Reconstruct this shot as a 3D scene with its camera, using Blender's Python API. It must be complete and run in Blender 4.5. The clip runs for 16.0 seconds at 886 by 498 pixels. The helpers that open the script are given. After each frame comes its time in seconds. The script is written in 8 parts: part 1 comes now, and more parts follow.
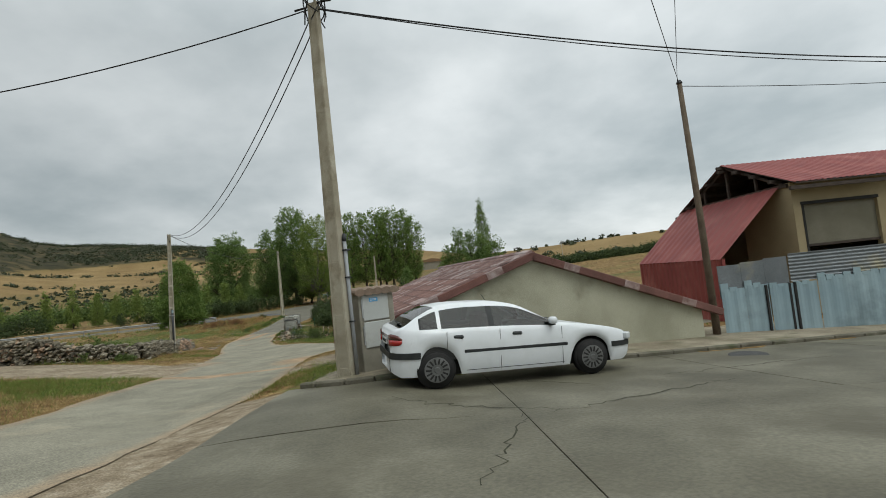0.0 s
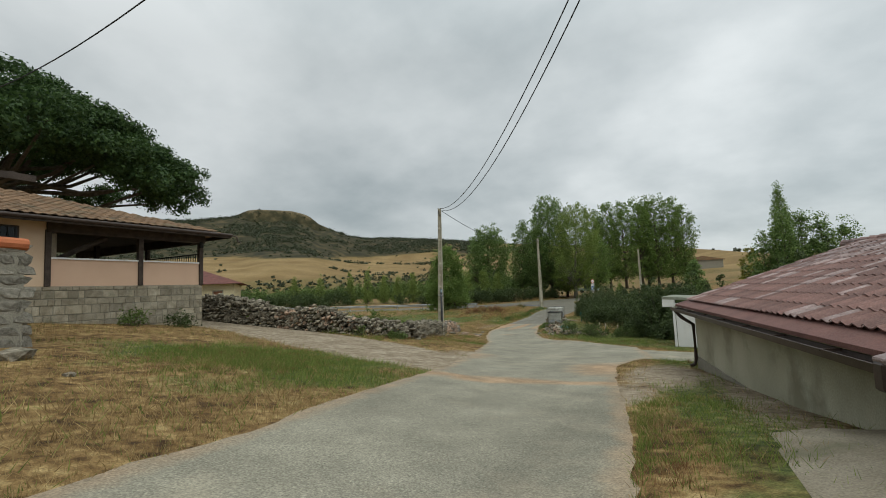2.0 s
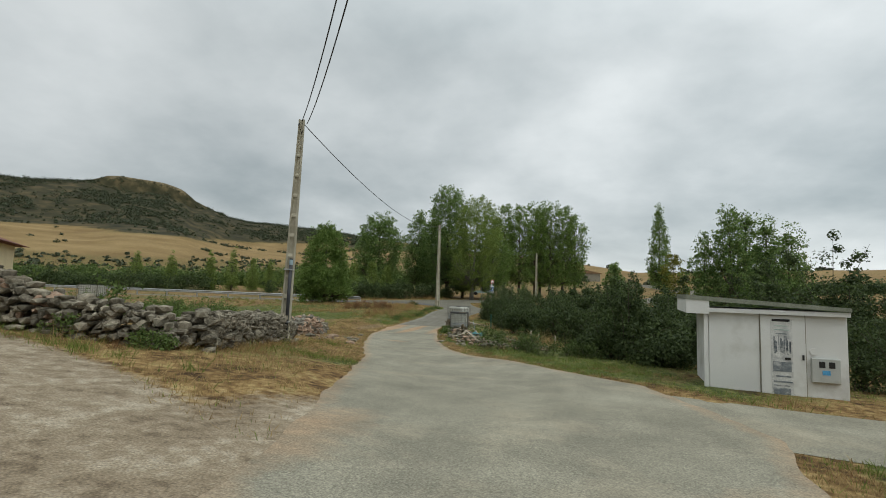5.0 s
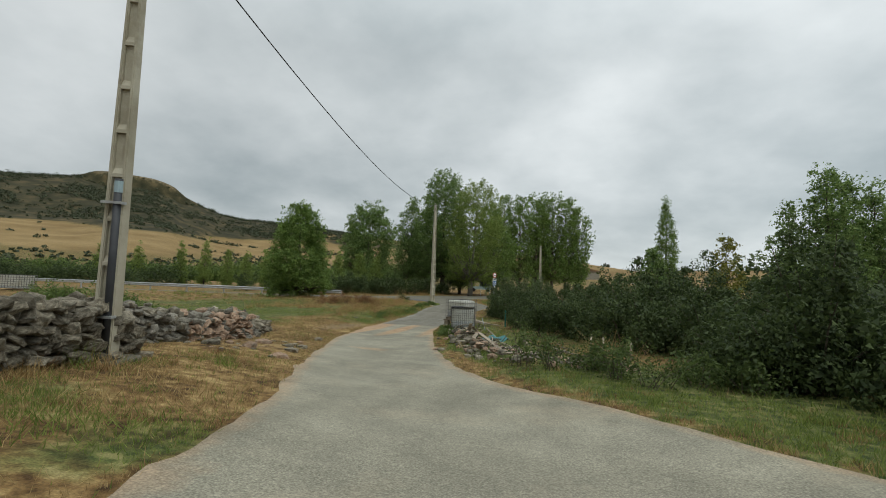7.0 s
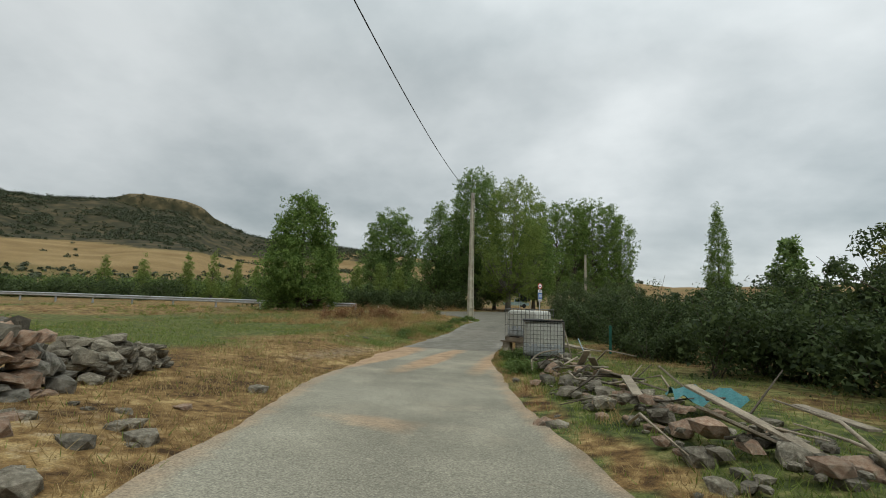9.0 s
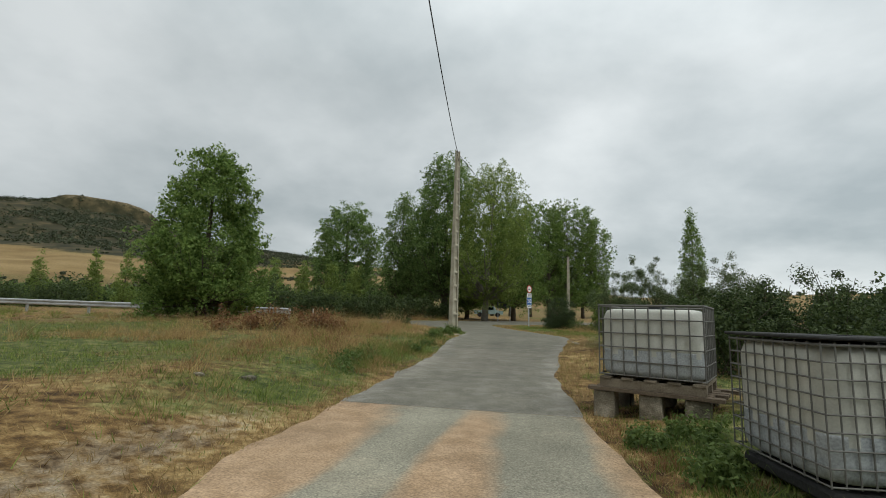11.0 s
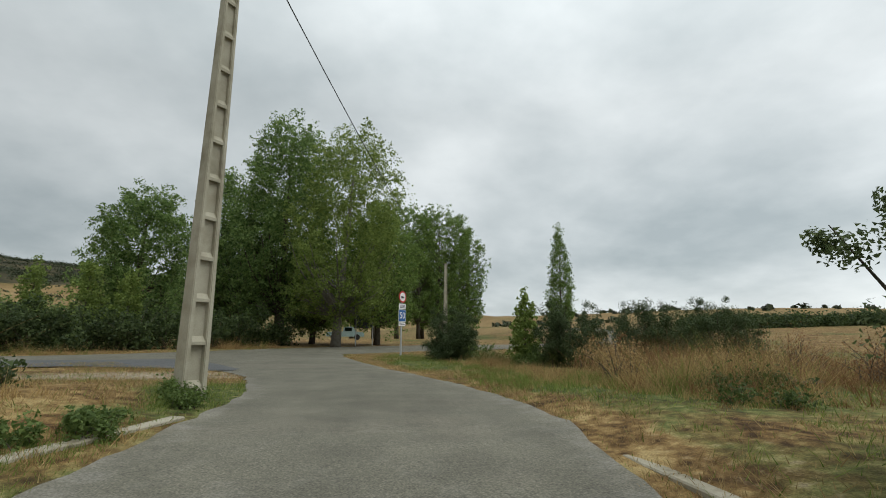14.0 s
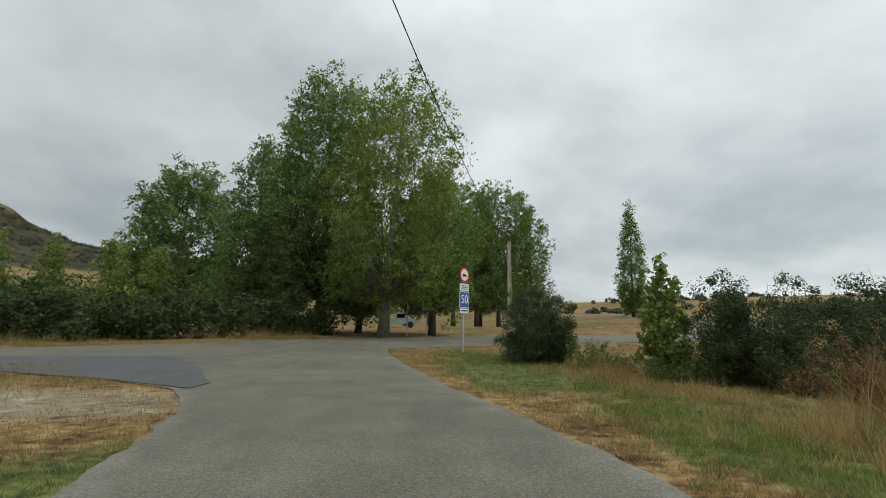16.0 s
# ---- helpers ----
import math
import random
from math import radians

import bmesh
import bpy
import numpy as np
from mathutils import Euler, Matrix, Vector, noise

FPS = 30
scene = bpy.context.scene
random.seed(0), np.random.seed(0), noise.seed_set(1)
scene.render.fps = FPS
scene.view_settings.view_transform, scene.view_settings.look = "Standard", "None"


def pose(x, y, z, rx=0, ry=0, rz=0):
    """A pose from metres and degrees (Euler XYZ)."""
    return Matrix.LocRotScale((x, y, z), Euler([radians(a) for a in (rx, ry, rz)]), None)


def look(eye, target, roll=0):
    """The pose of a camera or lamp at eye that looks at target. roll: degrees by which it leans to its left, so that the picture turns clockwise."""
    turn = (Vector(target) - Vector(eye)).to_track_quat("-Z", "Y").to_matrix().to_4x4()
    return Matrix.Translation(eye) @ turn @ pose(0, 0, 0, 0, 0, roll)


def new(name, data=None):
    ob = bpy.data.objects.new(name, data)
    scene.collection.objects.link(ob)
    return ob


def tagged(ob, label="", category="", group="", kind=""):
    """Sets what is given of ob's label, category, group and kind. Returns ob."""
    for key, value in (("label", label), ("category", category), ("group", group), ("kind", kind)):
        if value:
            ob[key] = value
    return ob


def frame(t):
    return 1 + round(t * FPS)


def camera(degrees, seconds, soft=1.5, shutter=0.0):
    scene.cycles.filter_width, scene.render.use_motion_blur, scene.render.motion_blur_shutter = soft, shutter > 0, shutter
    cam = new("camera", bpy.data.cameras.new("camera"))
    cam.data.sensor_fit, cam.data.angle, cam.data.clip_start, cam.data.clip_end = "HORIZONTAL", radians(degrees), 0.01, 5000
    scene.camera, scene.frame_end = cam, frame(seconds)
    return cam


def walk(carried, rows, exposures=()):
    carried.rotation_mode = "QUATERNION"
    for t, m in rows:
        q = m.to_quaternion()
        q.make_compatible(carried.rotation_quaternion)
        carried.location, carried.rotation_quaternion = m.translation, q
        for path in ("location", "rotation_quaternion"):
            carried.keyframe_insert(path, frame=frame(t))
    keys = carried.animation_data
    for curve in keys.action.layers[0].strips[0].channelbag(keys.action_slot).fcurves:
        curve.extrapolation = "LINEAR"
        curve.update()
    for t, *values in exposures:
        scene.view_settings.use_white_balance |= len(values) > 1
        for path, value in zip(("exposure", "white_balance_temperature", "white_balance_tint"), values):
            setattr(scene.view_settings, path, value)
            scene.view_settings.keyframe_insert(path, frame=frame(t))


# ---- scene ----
cam = camera(86.9, 16.0, .95)
PATH = [
    (0, (0.941, 1.009, 3.138), (1.049, 3.003, 3.249), -6.0),
    (0.5, (0.395, 2.447, 3.016), (0.107, 4.418, 3.196), -5.5),
    (1, (-0.296, 3.653, 2.924), (-0.899, 5.55, 3.124), -5.3),
    (1.5, (-1.04, 4.913, 2.86), (-1.855, 6.73, 3.039), -3.8),
    (2, (-1.894, 6.217, 2.731), (-2.787, 7.998, 2.905), -2.6),
    (2.5, (-2.74, 7.694, 2.645), (-3.598, 9.492, 2.817), -2.3),
    (3, (-3.377, 9.037, 2.529), (-4.162, 10.868, 2.704), -1.5),
    (3.5, (-4.02, 10.518, 2.403), (-4.697, 12.391, 2.578), -0.6),
    (4, (-4.505, 12.151, 2.287), (-5.079, 14.059, 2.463), 0.4),
    (4.5, (-4.965, 13.85, 2.18), (-5.452, 15.782, 2.348), 1.5),
    (7, (-7.396, 23.117, 1.451), (-7.834, 25.061, 1.612), 1.9),
    (7.5, (-7.913, 24.992, 1.313), (-8.391, 26.927, 1.489), 1.7),
    (8, (-8.601, 26.996, 1.151), (-9.142, 28.911, 1.353), 1.6),
    (10.5, (-12.764, 38.126, 0.655), (-13.227, 40.053, 0.926), 1.5),
    (11, (-13.325, 40.303, 0.62), (-13.696, 42.247, 0.906), 1.8),
    (11.5, (-13.733, 42.475, 0.597), (-13.976, 44.436, 0.908), 1.8),
    (12, (-13.901, 44.813, 0.587), (-14.015, 46.782, 0.92), 2.0),
    (12.5, (-13.964, 47.117, 0.62), (-13.956, 49.087, 0.964), 1.4),
    (13, (-14.014, 49.444, 0.703), (-13.91, 51.406, 1.073), 0.9),
    (13.5, (-13.904, 51.897, 0.708), (-13.736, 53.854, 1.084), 0.2),
    (14, (-13.846, 53.911, 0.804), (-13.648, 55.864, 1.188), 0.3),
    (14.5, (-13.716, 55.735, 0.922), (-13.532, 57.69, 1.303), 0.2),
    (15, (-13.779, 57.449, 0.997), (-13.666, 59.411, 1.37), 0.2),
    (15.5, (-13.907, 58.862, 1.018), (-13.873, 60.83, 1.373), 0.7),
    (16, (-14.024, 60.006, 1.024), (-14.056, 61.98, 1.349), 0.8),
]
walk(cam, [(t, look(e, g, r)) for t, e, g, r in PATH])

# ---- daylight: overcast sky and a veiled sun ----
world = bpy.data.worlds.new("overcast_sky")
scene.world = world
world.use_nodes = True
wn, wl = world.node_tree.nodes, world.node_tree.links
wn.clear()
w_out, w_bg = wn.new("ShaderNodeOutputWorld"), wn.new("ShaderNodeBackground")
w_sky = wn.new("ShaderNodeTexSky")
w_sky.sky_type, w_sky.sun_disc = "NISHITA", False
w_sky.sun_elevation, w_sky.sun_rotation = radians(50), radians(60)
w_co, w_map = wn.new("ShaderNodeTexCoord"), wn.new("ShaderNodeCombineXYZ")
w_sep = wn.new("ShaderNodeSeparateXYZ")
w_up = wn.new("ShaderNodeMath")
w_up.operation = "MAXIMUM"
w_up.inputs[1].default_value = 0.0
w_lift = wn.new("ShaderNodeMath")
w_lift.inputs[1].default_value = .32
w_dx, w_dy = wn.new("ShaderNodeMath"), wn.new("ShaderNodeMath")
w_dx.operation = w_dy.operation = "DIVIDE"
w_n1, w_n2 = wn.new("ShaderNodeTexNoise"), wn.new("ShaderNodeTexNoise")
w_n1.inputs["Scale"].default_value, w_n1.inputs["Detail"].default_value, w_n1.inputs["Roughness"].default_value = .95, 6, .46
w_n1.inputs["Distortion"].default_value = .25
w_n2.inputs["Scale"].default_value, w_n2.inputs["Detail"].default_value, w_n2.inputs["Roughness"].default_value = 4.5, 7, .55
w_add = wn.new("ShaderNodeMath")
w_add.operation = "MULTIPLY_ADD"
w_add.inputs[1].default_value = .2
w_ramp = wn.new("ShaderNodeValToRGB")
w_ramp.color_ramp.elements[0].position, w_ramp.color_ramp.elements[0].color = .42, (.38, .435, .45, 1)
w_ramp.color_ramp.elements[1].position, w_ramp.color_ramp.elements[1].color = .74, (.765, .81, .815, 1)
e = w_ramp.color_ramp.elements.new(.57)
e.color = (.555, .605, .615, 1)
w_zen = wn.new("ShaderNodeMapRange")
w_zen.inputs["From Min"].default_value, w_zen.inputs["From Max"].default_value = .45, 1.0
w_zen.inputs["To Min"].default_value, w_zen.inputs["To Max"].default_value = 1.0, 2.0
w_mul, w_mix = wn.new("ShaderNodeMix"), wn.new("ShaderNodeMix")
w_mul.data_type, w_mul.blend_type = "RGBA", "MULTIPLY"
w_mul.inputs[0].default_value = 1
w_mix.data_type = "RGBA"
w_mix.inputs[0].default_value = .006
wl.new(w_sep.outputs["Z"], w_up.inputs[0])
wl.new(w_up.outputs[0], w_lift.inputs[0])
for w_div, w_axis in ((w_dx, "X"), (w_dy, "Y")):
    wl.new(w_sep.outputs[w_axis], w_div.inputs[0])
    wl.new(w_lift.outputs[0], w_div.inputs[1])
    wl.new(w_div.outputs[0], w_map.inputs[w_axis])
wl.new(w_map.outputs[0], w_n1.inputs["Vector"])
wl.new(w_map.outputs[0], w_n2.inputs["Vector"])
wl.new(w_n2.outputs["Fac"], w_add.inputs[0])
wl.new(w_n1.outputs["Fac"], w_add.inputs[2])
wl.new(w_add.outputs[0], w_ramp.inputs[0])
wl.new(w_co.outputs["Generated"], w_sep.inputs[0])
wl.new(w_sep.outputs["Z"], w_zen.inputs["Value"])
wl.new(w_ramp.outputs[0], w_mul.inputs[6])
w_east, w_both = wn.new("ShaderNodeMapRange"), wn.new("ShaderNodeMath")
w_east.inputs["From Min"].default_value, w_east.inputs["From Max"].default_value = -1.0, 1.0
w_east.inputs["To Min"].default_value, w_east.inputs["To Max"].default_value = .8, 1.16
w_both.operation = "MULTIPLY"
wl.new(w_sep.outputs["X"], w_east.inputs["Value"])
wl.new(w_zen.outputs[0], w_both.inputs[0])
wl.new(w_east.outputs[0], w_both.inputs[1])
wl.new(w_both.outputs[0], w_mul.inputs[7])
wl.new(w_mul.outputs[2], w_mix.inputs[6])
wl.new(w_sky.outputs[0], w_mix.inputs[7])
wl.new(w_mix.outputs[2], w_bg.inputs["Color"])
w_bg.inputs["Strength"].default_value = 1.0
wl.new(w_bg.outputs[0], w_out.inputs["Surface"])

sun = new("sun", bpy.data.lights.new("sun", "SUN"))
sun.data.energy, sun.data.angle, sun.data.color = 1.2, radians(40), (.96, 1.0, .95)
sun.matrix_basis = look((0, 0, 50), (-25, 20, 0))

# ---- numbers of the plan ----
ROAD_Y = [-40, 1, 6.2, 13.85, 18.5, 23.1, 27, 32, 37.2, 44.8, 51.9, 57.4, 67, 79, 87, 120]
ROAD_Z = [4.4, 1.94, 1.55, 1.0, .63, .27, -.03, -.28, -.5, -.58, -.45, -.18, -.1, .05, .3, 1.0]
LINE_Y = [-40, 1, 5, 8, 14, 23, 27, 37, 40.3, 44.8, 51.9, 60, 79, 120]
LINE_X = [1, .9, -1.1, -2.9, -5, -7.4, -8.6, -12.5, -13.3, -13.9, -13.9, -14, -15, -18]


def cubic(x, xs, ys):
    """Smooth curve through knots."""
    xs, ys, x = np.asarray(xs, float), np.asarray(ys, float), np.asarray(x, float)
    d = np.gradient(ys, xs)
    i = np.clip(np.searchsorted(xs, x) - 1, 0, len(xs) - 2)
    h = xs[i + 1] - xs[i]
    t = np.clip((x - xs[i]) / h, 0, 1)
    return (1 + 2 * t) * (1 - t) ** 2 * ys[i] + t * (1 - t) ** 2 * h * d[i] + t * t * (3 - 2 * t) * ys[i + 1] + t * t * (t - 1) * h * d[i + 1]


def ramp(a, b, x):
    t = np.clip((np.asarray(x, float) - a) / (b - a), 0, 1)
    return t * t * (3 - 2 * t)


def vnoise(x, y, size, seed=0):
    """Smooth lattice noise in 0..1."""
    x, y = np.asarray(x, float) / size, np.asarray(y, float) / size
    ix, iy = np.floor(x).astype(np.int64), np.floor(y).astype(np.int64)
    fx, fy = x - ix, y - iy
    fx, fy = fx * fx * (3 - 2 * fx), fy * fy * (3 - 2 * fy)

    def h(a, b):
        n = (a * 374761393 + b * 668265263 + seed * 974634777) & 0xFFFFFFFF
        n = ((n ^ (n >> 13)) * 1274126177) & 0xFFFFFFFF
        return ((n ^ (n >> 16)) & 0xFFFF) / 65535.0
    return (h(ix, iy) * (1 - fx) + h(ix + 1, iy) * fx) * (1 - fy) + (h(ix, iy + 1) * (1 - fx) + h(ix + 1, iy + 1) * fx) * fy


def fnoise(x, y, size, seed=0):
    return .55 * vnoise(x, y, size, seed) + .3 * vnoise(x, y, size * .43, seed + 7) + .15 * vnoise(x, y, size * .19, seed + 13)


def near_ground(x, y):
    x, y = np.asarray(x, float), np.asarray(y, float)
    z = cubic(y, ROAD_Y, ROAD_Z)
    u = x - cubic(y, LINE_Y, LINE_X)
    left, right = np.clip(-u, 0, None), np.clip(u, 0, None)
    z = z + (1 - ramp(22, 48, y)) * .09 * np.minimum(left, 24)
    z = z - (1 - ramp(14, 34, y)) * .04 * np.clip(right - 4, 0, 14)
    z = z + ramp(34, 46, y) * (1 - ramp(60, 66, y)) * .33 * ramp(1.8, 4.5, left) + ramp(18, 30, y) * (1 - ramp(34, 46, y)) * .1 * ramp(1.5, 3.5, left)
    z = z + .13 * ramp(-2.6, -.8, x) * (1 - ramp(.2, 1.4, x)) * ramp(4, 8, y) * (1 - ramp(10.5, 14, y))
    return z + ramp(18, 34, y) * (1 - ramp(60, 66, y)) * .22 * ramp(1.5, 3.5, right)


# skyline round the valley: direction (degrees left of ahead), elevation, distance
SKY_AZ = [-180, -90, -50, -42, -35, -26, -20, -10, -6, 0, 10, 24, 28, 33, 36.7, 39, 40.7, 41.8, 42.9, 43.5, 44.2, 45.6, 47.3, 49.5, 50.7, 51.2, 52.5, 54, 57, 70, 90, 120, 180]
SKY_EL = [4, 3, 2.6, 3.0, 3.2, 3.1, 2.9, 2.7, 3.2, 4.0, 4.8, 6.0, 6.4, 6.75, 6.85, 7.2, 8.0, 8.5, 9.0, 9.75, 10.0, 10.35, 10.4, 10.45, 10.3, 9.8, 9.5, 9.3, 9.0, 8.8, 8, 6, 4]
SKY_R = [400, 300, 240, 240, 240, 240, 260, 300, 380, 520, 700, 880, 900, 920] + [930] * 15 + [900, 800, 700, 400]


def far_polar(x, y):
    dx, dy = np.asarray(x, float) + 8, np.asarray(y, float) - 35
    return np.degrees(np.arctan2(-dx, dy)), np.hypot(dx, dy)


def ground(x, y):
    az, r = far_polar(x, y)
    el, big = np.interp(az, SKY_AZ, SKY_EL), np.interp(az, SKY_AZ, SKY_R)
    top = np.tan(np.radians(el)) * big
    t = np.clip((r - .22 * big) / (.78 * big), 0, None)
    rise = np.where(t < 1, .72 * t ** 1.15 + .28 * ramp(.55, 1.0, t), np.clip(1 - .25 * (t - 1), .5, 1))
    mesa = ramp(40.5, 43.5, az) * (1 - ramp(50, 52, az))
    rise = rise - mesa * .12 * ramp(.62, .9, t) * (1 - ramp(.955, .972, t))
    lump = (fnoise(x, y, 60, 5) - .5) * np.clip(r - 120, 0, 400) * .02 * np.clip(1.15 - t, 0, 1) * (1 - .8 * mesa * ramp(.8, .95, t))
    b = ramp(70, 190, r)
    return near_ground(x, y) * (1 - b) + 1.0 * b + np.where(t > 0, top * rise, 0) + lump


def gz(x, y):
    return float(ground(x, y))


def mesh_ob(name, verts, faces, mat, parent=None, label="", smooth=False, mats=None, index=None):
    me = bpy.data.meshes.new(name)
    me.from_pydata([tuple(map(float, v)) for v in verts], [], [tuple(map(int, f)) for f in faces])
    for m in (mats or [mat]):
        me.materials.append(m)
    if index is not None:
        me.polygons.foreach_set("material_index", index)
    if smooth:
        me.polygons.foreach_set("use_smooth", [True] * len(me.polygons))
    me.update()
    ob = new(name, me)
    if parent:
        ob.parent = parent
    if label:
        ob["label"] = label
    return ob


def fast_mesh(name, verts, nper, mat, parent=None, smooth=False):
    """One mesh of separate polygons, each with nper corners; verts is (n * nper, 3)."""
    n = len(verts) // nper
    me = bpy.data.meshes.new(name)
    me.vertices.add(n * nper)
    me.vertices.foreach_set("co", np.ascontiguousarray(verts, dtype=np.float32).ravel())
    me.loops.add(n * nper)
    me.loops.foreach_set("vertex_index", np.arange(n * nper, dtype=np.int32))
    me.polygons.add(n)
    me.polygons.foreach_set("loop_start", np.arange(0, n * nper, nper, dtype=np.int32))
    me.materials.append(mat)
    me.update(calc_edges=True)
    ob = new(name, me)
    if parent:
        ob.parent = parent
    return ob


def thing(name, x, y, z, label, category, group="", rz=0.0, kind=""):
    ob = new(name)
    ob.empty_display_size = .2
    ob.matrix_basis = pose(x, y, z, 0, 0, rz)
    return tagged(ob, label, category, group, kind)


def part(name, bm, mat, parent=None, label="", smooth=False):
    me = bpy.data.meshes.new(name)
    bm.to_mesh(me)
    bm.free()
    me.materials.append(mat)
    if smooth:
        me.polygons.foreach_set("use_smooth", [True] * len(me.polygons))
    ob = new(name, me)
    if parent:
        ob.parent = parent
    if label:
        ob["label"] = label
    return ob


def box(bm, x0, y0, z0, x1, y1, z1, bevel=0.0, m=None):
    r = bmesh.ops.create_cube(bm, size=1.0)
    vs = r["verts"]
    bmesh.ops.scale(bm, vec=(x1 - x0, y1 - y0, z1 - z0), verts=vs)
    bmesh.ops.translate(bm, vec=((x0 + x1) / 2, (y0 + y1) / 2, (z0 + z1) / 2), verts=vs)
    if m is not None:
        bmesh.ops.transform(bm, matrix=m, verts=vs)
    if bevel:
        es = list({e for v in vs for e in v.link_edges})
        bmesh.ops.bevel(bm, geom=es, offset=bevel, segments=1, affect="EDGES")
    return bm


def boxed(x0, y0, z0, x1, y1, z1, bevel=0.0, m=None):
    return box(bmesh.new(), x0, y0, z0, x1, y1, z1, bevel, m)


def tube(bm, pts, radii, seg=8, cap=True):
    """A tapered tube through points."""
    rings = []
    n = len(pts)
    pts = [Vector([float(c) for c in p]) for p in pts]
    if not hasattr(radii, "__len__"):
        radii = [radii] * n
    radii = [float(q) for q in radii]
    for i, p in enumerate(pts):
        d = (pts[min(i + 1, n - 1)] - pts[max(i - 1, 0)]).normalized()
        a = d.orthogonal().normalized() if abs(d.z) < .99 else Vector((1, 0, 0))
        if abs(d.z) < .99:
            a = d.cross(Vector((0, 0, 1))).normalized()
        b = d.cross(a)
        rings.append([bm.verts.new(p + radii[i] * (math.cos(k * math.tau / seg) * a + math.sin(k * math.tau / seg) * b)) for k in range(seg)])
    for r0, r1 in zip(rings, rings[1:]):
        for k in range(seg):
            bm.faces.new((r0[k], r0[(k + 1) % seg], r1[(k + 1) % seg], r1[k]))
    if cap:
        bm.faces.new(rings[0][::-1])
        bm.faces.new(rings[-1])
    return bm


def prism(bm, poly, a, b, axis="y"):
    """Extrudes a 2-D outline between a and b along an axis."""
    def at(p, s):
        return (p[0], s, p[1]) if axis == "y" else ((s, p[0], p[1]) if axis == "x" else (p[0], p[1], s))
    v0 = [bm.verts.new(at(p, a)) for p in poly]
    v1 = [bm.verts.new(at(p, b)) for p in poly]
    n = len(poly)
    for i in range(n):
        bm.faces.new((v0[i], v0[(i + 1) % n], v1[(i + 1) % n], v1[i]))
    bm.faces.new(v0[::-1])
    bm.faces.new(v1)
    bmesh.ops.recalc_face_normals(bm, faces=bm.faces)
    return bm

